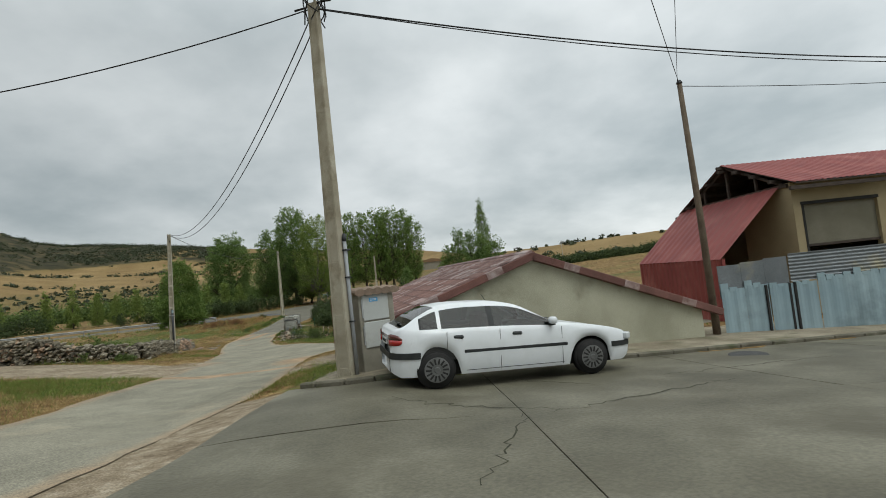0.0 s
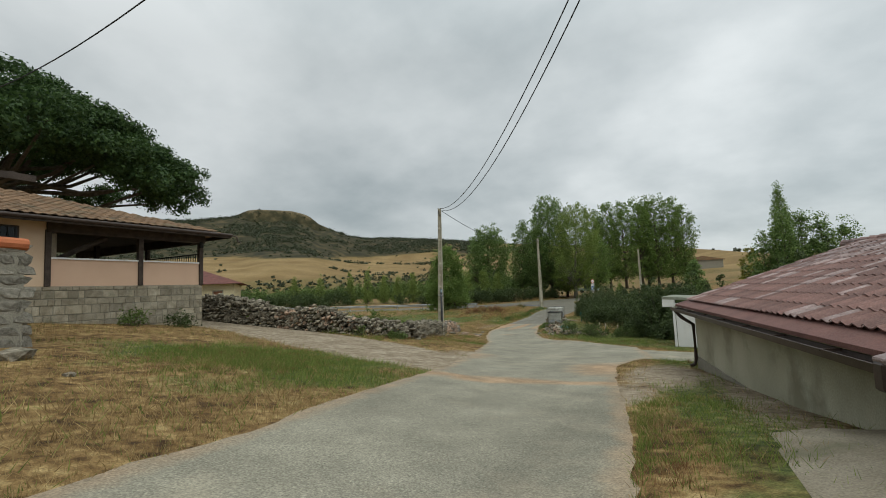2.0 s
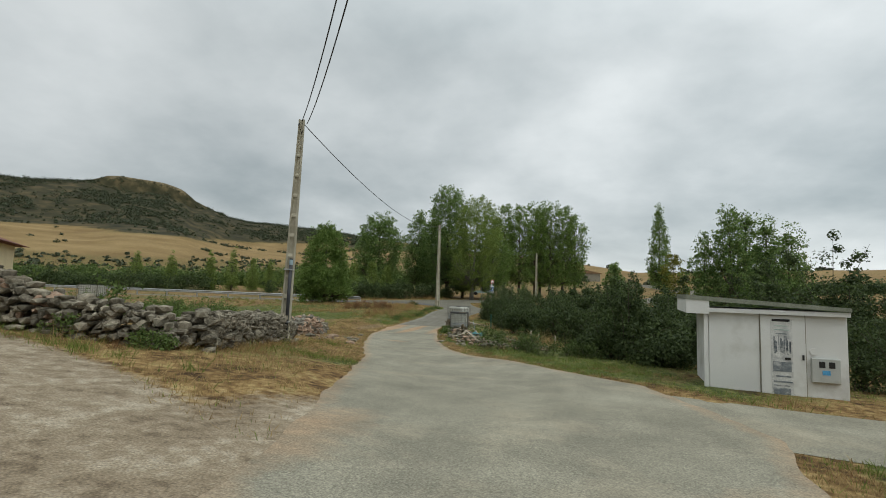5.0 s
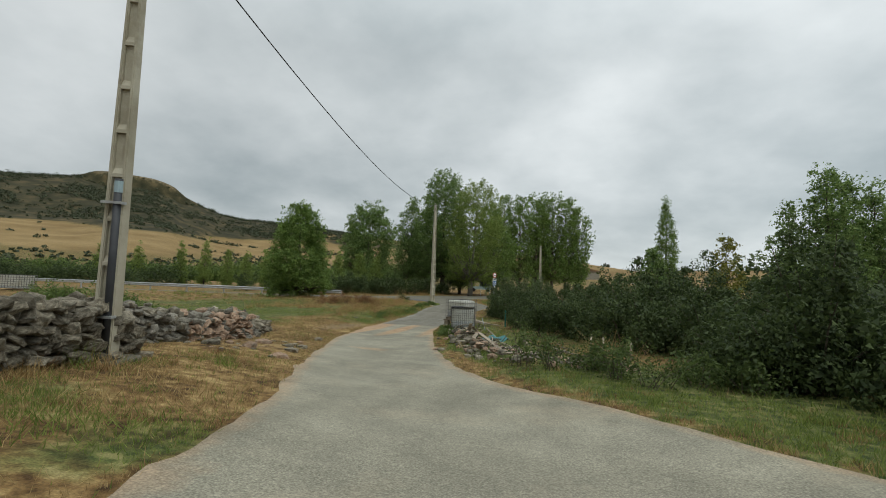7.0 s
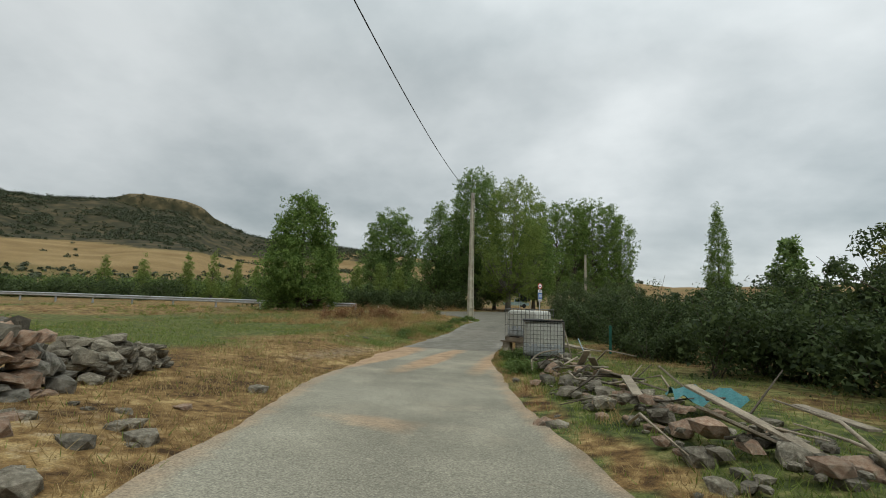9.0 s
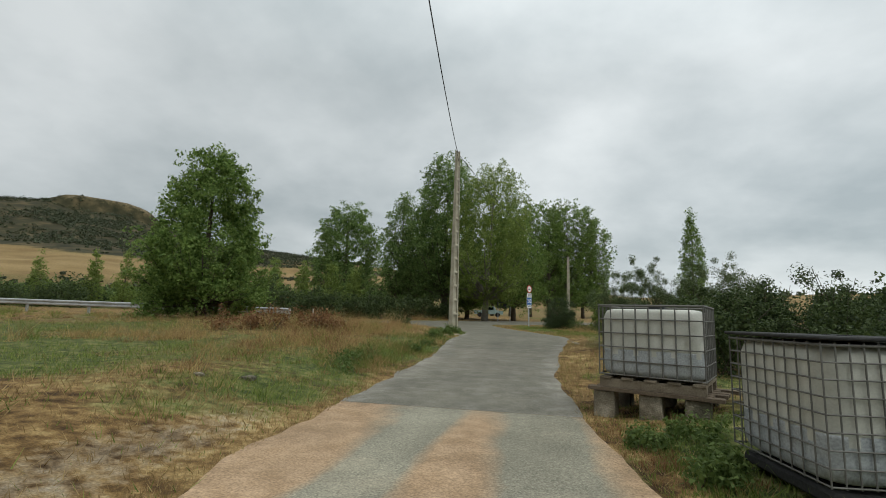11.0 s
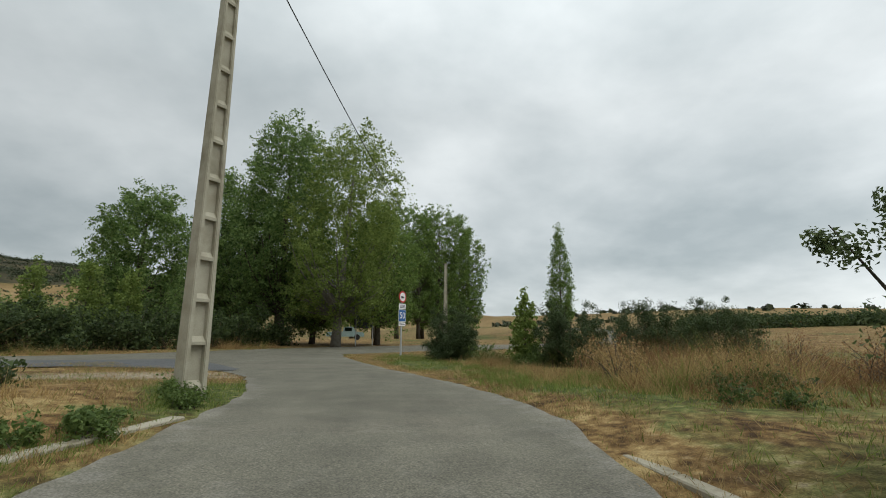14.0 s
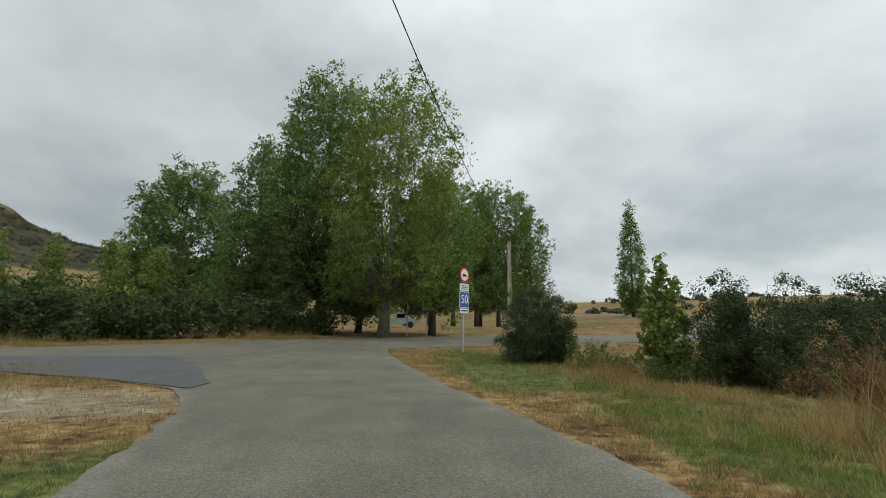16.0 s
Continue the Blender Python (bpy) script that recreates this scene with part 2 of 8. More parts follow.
# ---- materials ----
def surface(name, cols, scale=3.0, rough=.85, bump=.25, detail=6, fine=60.0, metal=0.0, spec=.3, wear=None, wear_scale=.7, rand=0.0, island=0.0, coord="Object", grit=.25):
    """A mottled surface: two or three colours at a coarse scale, finer grain over them, relief, and patches of wear."""
    m = bpy.data.materials.new(name)
    m.use_nodes = True
    n, l = m.node_tree.nodes, m.node_tree.links
    p = n["Principled BSDF"]
    co = n.new("ShaderNodeTexCoord")
    n1, n2 = n.new("ShaderNodeTexNoise"), n.new("ShaderNodeTexNoise")
    n1.inputs["Scale"].default_value, n1.inputs["Detail"].default_value = scale, detail
    n2.inputs["Scale"].default_value, n2.inputs["Detail"].default_value = fine, 3
    cr = n.new("ShaderNodeValToRGB")
    cr.color_ramp.elements[0].position, cr.color_ramp.elements[1].position = .32, .68
    cr.color_ramp.elements[0].color, cr.color_ramp.elements[1].color = (*cols[0], 1), (*cols[-1], 1)
    if len(cols) == 3:
        cr.color_ramp.elements.new(.5).color = (*cols[1], 1)
    for q in (n1, n2):
        l.new(co.outputs[coord], q.inputs["Vector"])
    l.new(n1.outputs["Fac"], cr.inputs[0])
    grain = n.new("ShaderNodeMapRange")
    grain.inputs["From Min"].default_value, grain.inputs["From Max"].default_value = .3, .7
    grain.inputs["To Min"].default_value, grain.inputs["To Max"].default_value = 1 - grit, 1 + grit
    l.new(n2.outputs["Fac"], grain.inputs["Value"])
    mul = n.new("ShaderNodeMix")
    mul.data_type, mul.blend_type = "RGBA", "MULTIPLY"
    mul.inputs[0].default_value = 1
    l.new(cr.outputs[0], mul.inputs[6])
    l.new(grain.outputs[0], mul.inputs[7])
    out = mul.outputs[2]
    if wear:
        n3, wr, wm = n.new("ShaderNodeTexNoise"), n.new("ShaderNodeMapRange"), n.new("ShaderNodeMix")
        n3.inputs["Scale"].default_value, n3.inputs["Detail"].default_value, n3.inputs["Roughness"].default_value = wear_scale, 8, .65
        l.new(co.outputs[coord], n3.inputs["Vector"])
        wr.inputs["From Min"].default_value, wr.inputs["From Max"].default_value = .52, .66
        l.new(n3.outputs["Fac"], wr.inputs["Value"])
        wm.data_type = "RGBA"
        l.new(wr.outputs[0], wm.inputs[0])
        l.new(out, wm.inputs[6])
        wm.inputs[7].default_value = (*wear, 1)
        out = wm.outputs[2]
    for amount, node, socket in ((rand, "ShaderNodeObjectInfo", "Random"), (island, "ShaderNodeNewGeometry", "Random Per Island")):
        if amount:
            oi, mr, mm = n.new(node), n.new("ShaderNodeMapRange"), n.new("ShaderNodeMix")
            mr.inputs["To Min"].default_value, mr.inputs["To Max"].default_value = 1 - amount, 1 + amount
            l.new(oi.outputs[socket], mr.inputs["Value"])
            mm.data_type, mm.blend_type = "RGBA", "MULTIPLY"
            mm.inputs[0].default_value = 1
            l.new(out, mm.inputs[6])
            l.new(mr.outputs[0], mm.inputs[7])
            out = mm.outputs[2]
    l.new(out, p.inputs["Base Color"])
    p.inputs["Roughness"].default_value, p.inputs["Metallic"].default_value = rough, metal
    p.inputs["Specular IOR Level"].default_value = spec
    if bump:
        bp = n.new("ShaderNodeBump")
        bp.inputs["Strength"].default_value, bp.inputs["Distance"].default_value = bump, .02
        mx = n.new("ShaderNodeMath")
        mx.operation = "ADD"
        l.new(n1.outputs["Fac"], mx.inputs[0])
        l.new(n2.outputs["Fac"], mx.inputs[1])
        l.new(mx.outputs[0], bp.inputs["Height"])
        l.new(bp.outputs[0], p.inputs["Normal"])
    return m


def leafy(name, dark, light, shine=.35, through_light=.35):
    """Leaves: each leaf takes its own tone; light passes through."""
    m = bpy.data.materials.new(name)
    m.use_nodes = True
    n, l = m.node_tree.nodes, m.node_tree.links
    p, out = n["Principled BSDF"], n["Material Output"]
    g = n.new("ShaderNodeNewGeometry")
    cr = n.new("ShaderNodeValToRGB")
    cr.color_ramp.elements[0].color, cr.color_ramp.elements[1].color = (*dark, 1), (*light, 1)
    l.new(g.outputs["Random Per Island"], cr.inputs[0])
    l.new(cr.outputs[0], p.inputs["Base Color"])
    p.inputs["Roughness"].default_value, p.inputs["Specular IOR Level"].default_value = 1 - shine, .3
    tr, mx = n.new("ShaderNodeBsdfTranslucent"), n.new("ShaderNodeMixShader")
    l.new(cr.outputs[0], tr.inputs["Color"])
    mx.inputs[0].default_value = through_light
    l.new(p.outputs[0], mx.inputs[1])
    l.new(tr.outputs[0], mx.inputs[2])
    l.new(mx.outputs[0], out.inputs["Surface"])
    return m


def glass_dark(name, col=(.02, .025, .025)):
    """Tinted see-through glass with a mirror-like sheen."""
    m = bpy.data.materials.new(name)
    m.use_nodes = True
    n, l = m.node_tree.nodes, m.node_tree.links
    tr, gl, fr, mx = n.new("ShaderNodeBsdfTransparent"), n.new("ShaderNodeBsdfGlossy"), n.new("ShaderNodeFresnel"), n.new("ShaderNodeMixShader")
    tr.inputs["Color"].default_value = (*col, 1)
    gl.inputs["Roughness"].default_value = .03
    fr.inputs["IOR"].default_value = 1.38
    l.new(fr.outputs[0], mx.inputs[0])
    l.new(tr.outputs[0], mx.inputs[1])
    l.new(gl.outputs[0], mx.inputs[2])
    l.new(mx.outputs[0], n["Material Output"].inputs["Surface"])
    p = n["Principled BSDF"]
    p.inputs["Base Color"].default_value = (*col, 1)
    p.inputs["Roughness"].default_value = .04
    p.inputs["Specular IOR Level"].default_value = .6
    return m


M_ASPHALT = surface("worn_asphalt", [(.19, .176, .132), (.22, .204, .154), (.25, .233, .178)], .4, .9, .3, 12, 70, grit=.3, wear=(.275, .245, .18), wear_scale=.6)
M_ASPHALT2 = surface("dark_asphalt", [(.108, .1, .075), (.125, .116, .088), (.145, .135, .103)], .3, .85, .4, 12, 70, wear=(.145, .13, .1), wear_scale=.25, grit=.35)
M_PATCH = surface("fresh_asphalt", [(.075, .076, .077), (.1, .1, .1)], 1.2, .8, .5, 6, 120)
M_CONCRETE = surface("wet_concrete", [(.085, .078, .054), (.125, .115, .082), (.175, .163, .12)], .9, .55, .25, 12, 30, spec=.22, wear=(.1, .09, .062), wear_scale=.8, rand=.08, grit=.2)
M_CEMENT = surface("grey_cement", [(.2, .185, .145), (.27, .25, .2), (.33, .31, .25)], 1.6, .92, .2, wear=(.17, .155, .115), wear_scale=1.2, grit=.1)
M_KERB = surface("kerb_concrete", [(.095, .086, .062), (.155, .14, .108)], 2.5, .9, .4, wear=(.07, .075, .04), wear_scale=1.4, rand=.12)
M_GRAVEL = surface("pale_gravel", [(.25, .2, .145), (.32, .265, .2), (.39, .335, .26)], 2.0, .95, .8, 8, 45, wear=(.34, .22, .13), wear_scale=.5)
M_POLE = surface("pole_concrete", [(.27, .24, .175), (.35, .315, .24), (.41, .38, .3)], 2.2, .9, .25, wear=(.19, .16, .105), wear_scale=1.2, grit=.12)
M_POLE_G = surface("pale_pole_concrete", [(.3, .272, .2), (.38, .35, .27), (.44, .41, .325)], 2.2, .9, .35, wear=(.24, .215, .155), wear_scale=1.0, grit=.06)
M_TIMBER = surface("old_timber", [(.09, .065, .045), (.15, .115, .08)], 4, .9, .4)
M_RUST = surface("rusty_steel", [(.1, .05, .028), (.17, .09, .05)], 8, .85, .3)
M_CABLE = surface("black_cable", [(.012, .012, .013), (.02, .02, .02)], 5, .6, 0, grit=.05)
M_GREYPIPE = surface("grey_plastic", [(.25, .26, .27), (.32, .33, .335)], 3, .6, .05, grit=.05)
M_DARKPIPE = surface("dark_plastic_pipe", [(.03, .032, .036), (.05, .052, .056)], 3, .5, .05, grit=.05)
M_RENDER = surface("stained_render", [(.31, .3, .22), (.4, .385, .29), (.46, .445, .345)], .8, .92, .25, 10, 45, wear=(.24, .23, .165), wear_scale=.7, grit=.12)
M_TILE = surface("roof_tile", [(.1, .047, .037), (.15, .075, .06), (.2, .112, .094)], 3, .45, .3, wear=(.36, .3, .29), wear_scale=1.6, rand=.25, island=.22)
M_TILE_PALE = surface("bleached_roof_tile", [(.17, .105, .092), (.25, .18, .165), (.34, .275, .26)], 5, .5, .3, wear=(.14, .078, .064), wear_scale=3.0, rand=.2, island=.2)
M_REDTRIM = surface("red_verge_tile", [(.11, .05, .042), (.165, .076, .062)], 3, .7, .3, rand=.15)
M_REDSHEET = surface("red_steel_sheet", [(.2, .045, .04), (.26, .062, .052)], .8, .55, .05, wear=(.3, .1, .085), wear_scale=.4, grit=.05)
M_BARNWALL = surface("tan_barn_render", [(.29, .235, .14), (.36, .295, .18)], .8, .9, .2)
M_BLUESHEET = surface("faded_blue_sheet", [(.24, .33, .37), (.31, .4, .43)], .9, .6, .1, wear=(.18, .24, .26), wear_scale=.5, rand=.08, grit=.05)
M_GREYSHEET = surface("grey_corrugated_sheet", [(.14, .155, .165), (.21, .225, .235)], 1.5, .5, .1, metal=.3, wear=(.32, .29, .2), wear_scale=.8, rand=.1)
M_DARK = surface("dark_interior", [(.02, .02, .02), (.035, .034, .032)], 2, .9, 0)
M_GUTTER = surface("brown_gutter", [(.035, .022, .018), (.055, .038, .03)], 4, .45, .05)
M_WHITEWALL = surface("weathered_white_paint", [(.6, .6, .575), (.7, .7, .68)], .8, .8, .15, wear=(.5, .49, .45), wear_scale=.6, grit=.05)
M_STONE = surface("grey_limestone", [(.09, .077, .055), (.18, .157, .116), (.3, .268, .208)], 5, .95, .9, wear=(.072, .067, .048), wear_scale=2.2, rand=.35, island=.35)
M_STONE_RED = surface("rusty_limestone", [(.2, .12, .075), (.28, .19, .13), (.35, .27, .2)], 5, .95, .8, wear=(.15, .12, .09), wear_scale=2.2, rand=.3, island=.3)
M_STONE_PALE = surface("pale_limestone", [(.15, .138, .11), (.24, .22, .18), (.32, .295, .245)], 5, .95, .8, wear=(.1, .095, .07), wear_scale=2.2, rand=.25)
M_MORTAR = surface("lime_mortar", [(.21, .195, .155), (.28, .26, .21)], 4, .95, .5)
M_ASHLAR = surface("cut_stone", [(.22, .19, .135), (.3, .263, .195), (.38, .34, .262)], 5, .92, .8, wear=(.2, .185, .13), wear_scale=2.5, rand=.26)
M_CREAM = surface("cream_render", [(.6, .44, .3), (.68, .52, .37)], .9, .9, .12, grit=.05)
M_PEACH = surface("peach_panel", [(.56, .38, .27), (.62, .43, .31)], .9, .85, .1, grit=.05)
M_BROWNTILE = surface("brown_roof_tile", [(.16, .095, .05), (.24, .145, .08)], 3, .8, .3, wear=(.12, .1, .06), wear_scale=1.2, rand=.2, island=.2)
M_DARKWOOD = surface("dark_stained_wood", [(.04, .03, .024), (.075, .056, .045)], 5, .8, .3)
M_WOOD = surface("weathered_plank", [(.2, .165, .12), (.32, .27, .2)], 6, .9, .4, rand=.2)
M_BARK = surface("bark", [(.06, .05, .036), (.12, .1, .075)], 6, .95, .8)
M_BARKP = surface("pale_bark", [(.12, .11, .085), (.2, .185, .15)], 5, .95, .6)
M_WHITEPAINT = surface("white_car_paint", [(.66, .68, .7), (.7, .72, .735)], .8, .2, 0, spec=.5, wear=(.62, .64, .65), wear_scale=.8, grit=.015)
M_BLACKTRIM = surface("black_plastic_trim", [(.018, .02, .02), (.03, .032, .032)], 6, .55, .05, grit=.05)
M_TYRE = surface("tyre_rubber", [(.012, .012, .012), (.022, .021, .02)], 8, .85, .2, grit=.05)
M_RIM = surface("dull_wheel_trim", [(.1, .1, .096), (.17, .17, .165)], 8, .5, .05, metal=.3, grit=.05)
M_GLASS = glass_dark("tinted_glass", (.1, .155, .145))
M_REDLENS = surface("red_lamp_lens", [(.33, .012, .01), (.4, .02, .015)], 5, .15, 0, spec=.6, grit=.05)
M_AMBER = surface("dark_lamp_lens", [(.09, .02, .015), (.13, .03, .02)], 5, .15, 0, spec=.6, grit=.05)
M_CLEARLENS = surface("clear_lamp_lens", [(.5, .52, .53), (.6, .62, .63)], 5, .1, 0, spec=.7, grit=.05)
M_STEEL = surface("galvanised_steel", [(.36, .37, .37), (.46, .47, .47)], 3, .5, .1, metal=.5, wear=(.3, .3, .29), wear_scale=1.2, grit=.05)
M_CAGE = surface("weathered_cage_steel", [(.1, .097, .087), (.16, .155, .14)], 4, .6, .1, metal=.15, grit=.05)
M_TANK = surface("cloudy_plastic", [(.4, .395, .34), (.5, .495, .44), (.58, .575, .53)], 1.2, .4, .1, wear=(.34, .33, .26), wear_scale=.9, grit=.08)
M_PALLET = surface("pallet_wood", [(.12, .095, .065), (.2, .165, .12)], 6, .9, .4, rand=.2)
M_SIGNWHITE = surface("sign_white", [(.68, .68, .67), (.74, .74, .73)], 2, .5, 0, grit=.05)
M_SIGNRED = surface("sign_red", [(.45, .03, .025), (.5, .04, .03)], 2, .5, 0, grit=.05)
M_SIGNBLUE = surface("sign_blue", [(.02, .1, .3), (.025, .12, .34)], 2, .5, 0, grit=.05)
M_SIGNBACK = surface("sign_back_grey", [(.05, .055, .065), (.08, .085, .095)], 2, .6, 0, grit=.05)
M_ORANGE = surface("orange_tile", [(.4, .12, .05), (.5, .17, .075)], 3, .8, .2)
M_GREENPAINT = surface("green_paint", [(.02, .1, .075), (.03, .14, .1)], 3, .6, .1)
M_BLUETARP = surface("blue_green_tarp", [(.03, .12, .13), (.05, .18, .18)], 3, .6, .3)

L_POPLAR = leafy("poplar_leaf", (.07, .125, .028), (.25, .35, .092), through_light=.55)
L_POPLAR_D = leafy("dark_poplar_leaf", (.065, .12, .034), (.245, .34, .105), through_light=.55)
L_POPLAR_L = leafy("pale_poplar_leaf", (.11, .165, .035), (.29, .36, .095), through_light=.55)
L_BUSH = leafy("bush_leaf", (.026, .044, .015), (.095, .13, .042), through_light=.4)
L_BROOM = leafy("broom_leaf", (.035, .055, .02), (.095, .13, .05), through_light=.4)
L_BUSH_L = leafy("light_bush_leaf", (.065, .105, .026), (.16, .22, .06), through_light=.45)
L_BRAMBLE = leafy("bramble_leaf", (.04, .065, .018), (.125, .17, .048), through_light=.45)
L_YELLOW = leafy("yellowing_leaf", (.12, .13, .02), (.26, .25, .05))
L_PINE = leafy("pine_needle", (.018, .045, .012), (.065, .115, .03), through_light=.3)
L_DRY = leafy("dry_grass_blade", (.24, .145, .058), (.55, .4, .18), .15, .5)
L_STRAW = leafy("short_straw_blade", (.2, .13, .055), (.47, .345, .165), .15, .45)
L_GREEN = leafy("green_grass_blade", (.08, .125, .024), (.26, .31, .078), .15, .5)
L_WEED = leafy("rusty_weed", (.13, .06, .025), (.3, .17, .08), .15, .3)
L_THORN = leafy("blackthorn_leaf", (.05, .075, .03), (.15, .19, .075), through_light=.45)
L_SCRUB = leafy("hill_scrub", (.026, .036, .017), (.07, .082, .038), through_light=.1)

# ---- ground, roads, plaza ----
EDGE_L_Y = [-30, 0, 5, 7, 9, 11.2, 15.5, 18.3, 20.3, 23.7, 26.7, 28.6, 33, 36.9, 39, 44, 49, 53, 56, 60, 62, 66, 68, 70, 74, 80]
EDGE_L_X = [-3, -4.2, -4.8, -5.1, -5.5, -6, -6.8, -7.5, -8.1, -9.2, -10.2, -10.8, -12.7, -14.1, -14.8, -15.7, -15.9, -15.9, -16.1, -16.2, -16.2, -17.4, -18.6, -22, -25, -21]
EDGE_R_Y = [-30, 0, 5.7, 7.4, 9.6, 11.3, 15, 18.7, 20.5, 22, 26.3, 28, 29.7, 31.4, 33.6, 38.2, 41, 44, 46.4, 50, 53, 56, 59, 60, 64, 67, 68.6, 72.6, 77, 80]
EDGE_R_X = [-1.5, -2.1, -2.3, -2.4, -2.3, -2.4, -3.0, -3.5, -3.3, -2.8, -3.6, -5.4, -6.7, -8.2, -9.4, -11, -11.7, -12.4, -12.7, -12.8, -12.6, -12.3, -11.9, -11.9, -12.4, -13.3, -13.9, -15.1, -16.2, -16.6]
MAIN = [(-160, 58), (-110, 62), (-70, 65.5), (-45, 68.5), (-32, 72), (-25.5, 76), (-19.5, 81.5), (-12, 86.5), (0, 92), (12, 103), (22, 125), (26, 160), (24, 200)]
SIDE = [(-8, 23.6), (-4.5, 23.6), (-1.5, 22.9), (3, 22.4), (12, 21.5), (30, 19.5), (60, 15)]
TRACK = [(-6.6, 17.2), (-9, 17.4), (-12, 18.6), (-15, 19.7), (-18.5, 20.1), (-24, 20.6), (-34, 23)]


def left_edge(y):
    return np.interp(y, EDGE_L_Y, EDGE_L_X)


def right_edge(y):
    return np.interp(y, EDGE_R_Y, EDGE_R_X)


def along(points, step=.5):
    """Evenly spaced points on a smooth line, with their sideways directions."""
    p = np.array(points, float)
    s = np.r_[0, np.cumsum(np.hypot(*np.diff(p, axis=0).T))]
    q = np.arange(0, s[-1], step)
    xy = np.c_[cubic(q, s, p[:, 0]), cubic(q, s, p[:, 1])]
    d = np.gradient(xy, axis=0)
    d /= np.hypot(d[:, 0], d[:, 1])[:, None]
    return xy, np.c_[d[:, 1], -d[:, 0]], q


def line_distance(x, y, points):
    x, y = np.asarray(x, float), np.asarray(y, float)
    best = np.full(x.shape, 1e9)
    for (ax, ay), (bx, by) in zip(points, points[1:]):
        dx, dy = bx - ax, by - ay
        t = np.clip(((x - ax) * dx + (y - ay) * dy) / (dx * dx + dy * dy), 0, 1)
        best = np.minimum(best, np.hypot(x - ax - t * dx, y - ay - t * dy))
    return best


def sheet_mat():
    """Open ground: straw, green grass, pale gravel, dark scrub, by the cover attribute."""
    m = bpy.data.materials.new("open_ground")
    m.use_nodes = True
    n, l = m.node_tree.nodes, m.node_tree.links
    p = n["Principled BSDF"]
    at = n.new("ShaderNodeAttribute")
    at.attribute_name = "cover"
    sep = n.new("ShaderNodeSeparateColor")
    l.new(at.outputs["Color"], sep.inputs[0])
    co = n.new("ShaderNodeTexCoord")

    def nz(scale, detail=6):
        q = n.new("ShaderNodeTexNoise")
        q.inputs["Scale"].default_value, q.inputs["Detail"].default_value = scale, detail
        l.new(co.outputs["Object"], q.inputs["Vector"])
        return q.outputs["Fac"]

    def cramp(fac, a, b, c):
        r = n.new("ShaderNodeValToRGB")
        r.color_ramp.elements[0].position, r.color_ramp.elements[1].position = .3, .7
        r.color_ramp.elements[0].color, r.color_ramp.elements[1].color = (*a, 1), (*c, 1)
        r.color_ramp.elements.new(.5).color = (*b, 1)
        l.new(fac, r.inputs[0])
        return r.outputs[0]

    def mix(fac, a, b):
        q = n.new("ShaderNodeMix")
        q.data_type = "RGBA"
        l.new(fac, q.inputs[0])
        l.new(a, q.inputs[6])
        l.new(b, q.inputs[7])
        return q.outputs[2]

    def rough_mask(src, noise_out):
        a, s = n.new("ShaderNodeMath"), n.new("ShaderNodeMapRange")
        a.operation = "MULTIPLY_ADD"
        l.new(noise_out, a.inputs[0])
        a.inputs[1].default_value = .9
        l.new(src, a.inputs[2])
        s.inputs["From Min"].default_value, s.inputs["From Max"].default_value = .78, 1.12
        l.new(a.outputs[0], s.inputs["Value"])
        return s.outputs[0]
    def bands(fac, stops):
        r = n.new("ShaderNodeValToRGB")
        el = r.color_ramp.elements
        el[0].position, el[0].color = stops[0][0], (*stops[0][1], 1)
        el[1].position, el[1].color = stops[-1][0], (*stops[-1][1], 1)
        for q, c0 in stops[1:-1]:
            el.new(q).color = (*c0, 1)
        l.new(fac, r.inputs[0])
        return r.outputs[0]

    def blend(a, b, k):
        q = n.new("ShaderNodeMath")
        q.operation = "MULTIPLY_ADD"
        sub = n.new("ShaderNodeMath")
        sub.operation = "SUBTRACT"
        sub.inputs[1].default_value = .5
        l.new(b, sub.inputs[0])
        l.new(sub.outputs[0], q.inputs[0])
        q.inputs[1].default_value = k
        l.new(a, q.inputs[2])
        return q.outputs[0]
    mid, small, tuft = nz(1.1, 8), nz(9, 6), nz(4.2, 10)
    litter = blend(blend(mid, tuft, 1.1), small, .9)
    dry = bands(litter, [(.2, (.05, .028, .012)), (.36, (.118, .069, .026)), (.5, (.186, .114, .045)), (.64, (.262, .174, .072)), (.8, (.36, .262, .118))])
    green = bands(blend(tuft, small, .8), [(.3, (.032, .045, .014)), (.45, (.07, .086, .025)), (.58, (.115, .125, .038)), (.72, (.21, .19, .075))])
    gravel = bands(blend(blend(nz(5.5, 12), mid, .7), nz(34, 4), .5), [(.28, (.155, .118, .078)), (.42, (.23, .18, .122)), (.58, (.28, .228, .16)), (.74, (.38, .325, .245))])
    field = cramp(nz(.03, 8), (.165, .105, .042), (.22, .148, .062), (.275, .193, .088))
    scrub = cramp(nz(.06, 12), (.022, .023, .011), (.043, .039, .019), (.1, .076, .038))
    c = mix(rough_mask(sep.outputs[0], blend(mid, tuft, .7)), dry, green)
    c = mix(rough_mask(sep.outputs[1], small), c, gravel)
    c = mix(at.outputs["Alpha"], c, field)
    c = mix(rough_mask(sep.outputs[2], nz(.25, 8)), c, scrub)
    g2 = nz(60, 4)
    mr = n.new("ShaderNodeMapRange")
    mr.inputs["From Min"].default_value, mr.inputs["From Max"].default_value = .3, .7
    mr.inputs["To Min"].default_value, mr.inputs["To Max"].default_value = .62, 1.32
    l.new(g2, mr.inputs["Value"])
    mm = n.new("ShaderNodeMix")
    mm.data_type, mm.blend_type = "RGBA", "MULTIPLY"
    mm.inputs[0].default_value = 1
    l.new(c, mm.inputs[6])
    l.new(mr.outputs[0], mm.inputs[7])
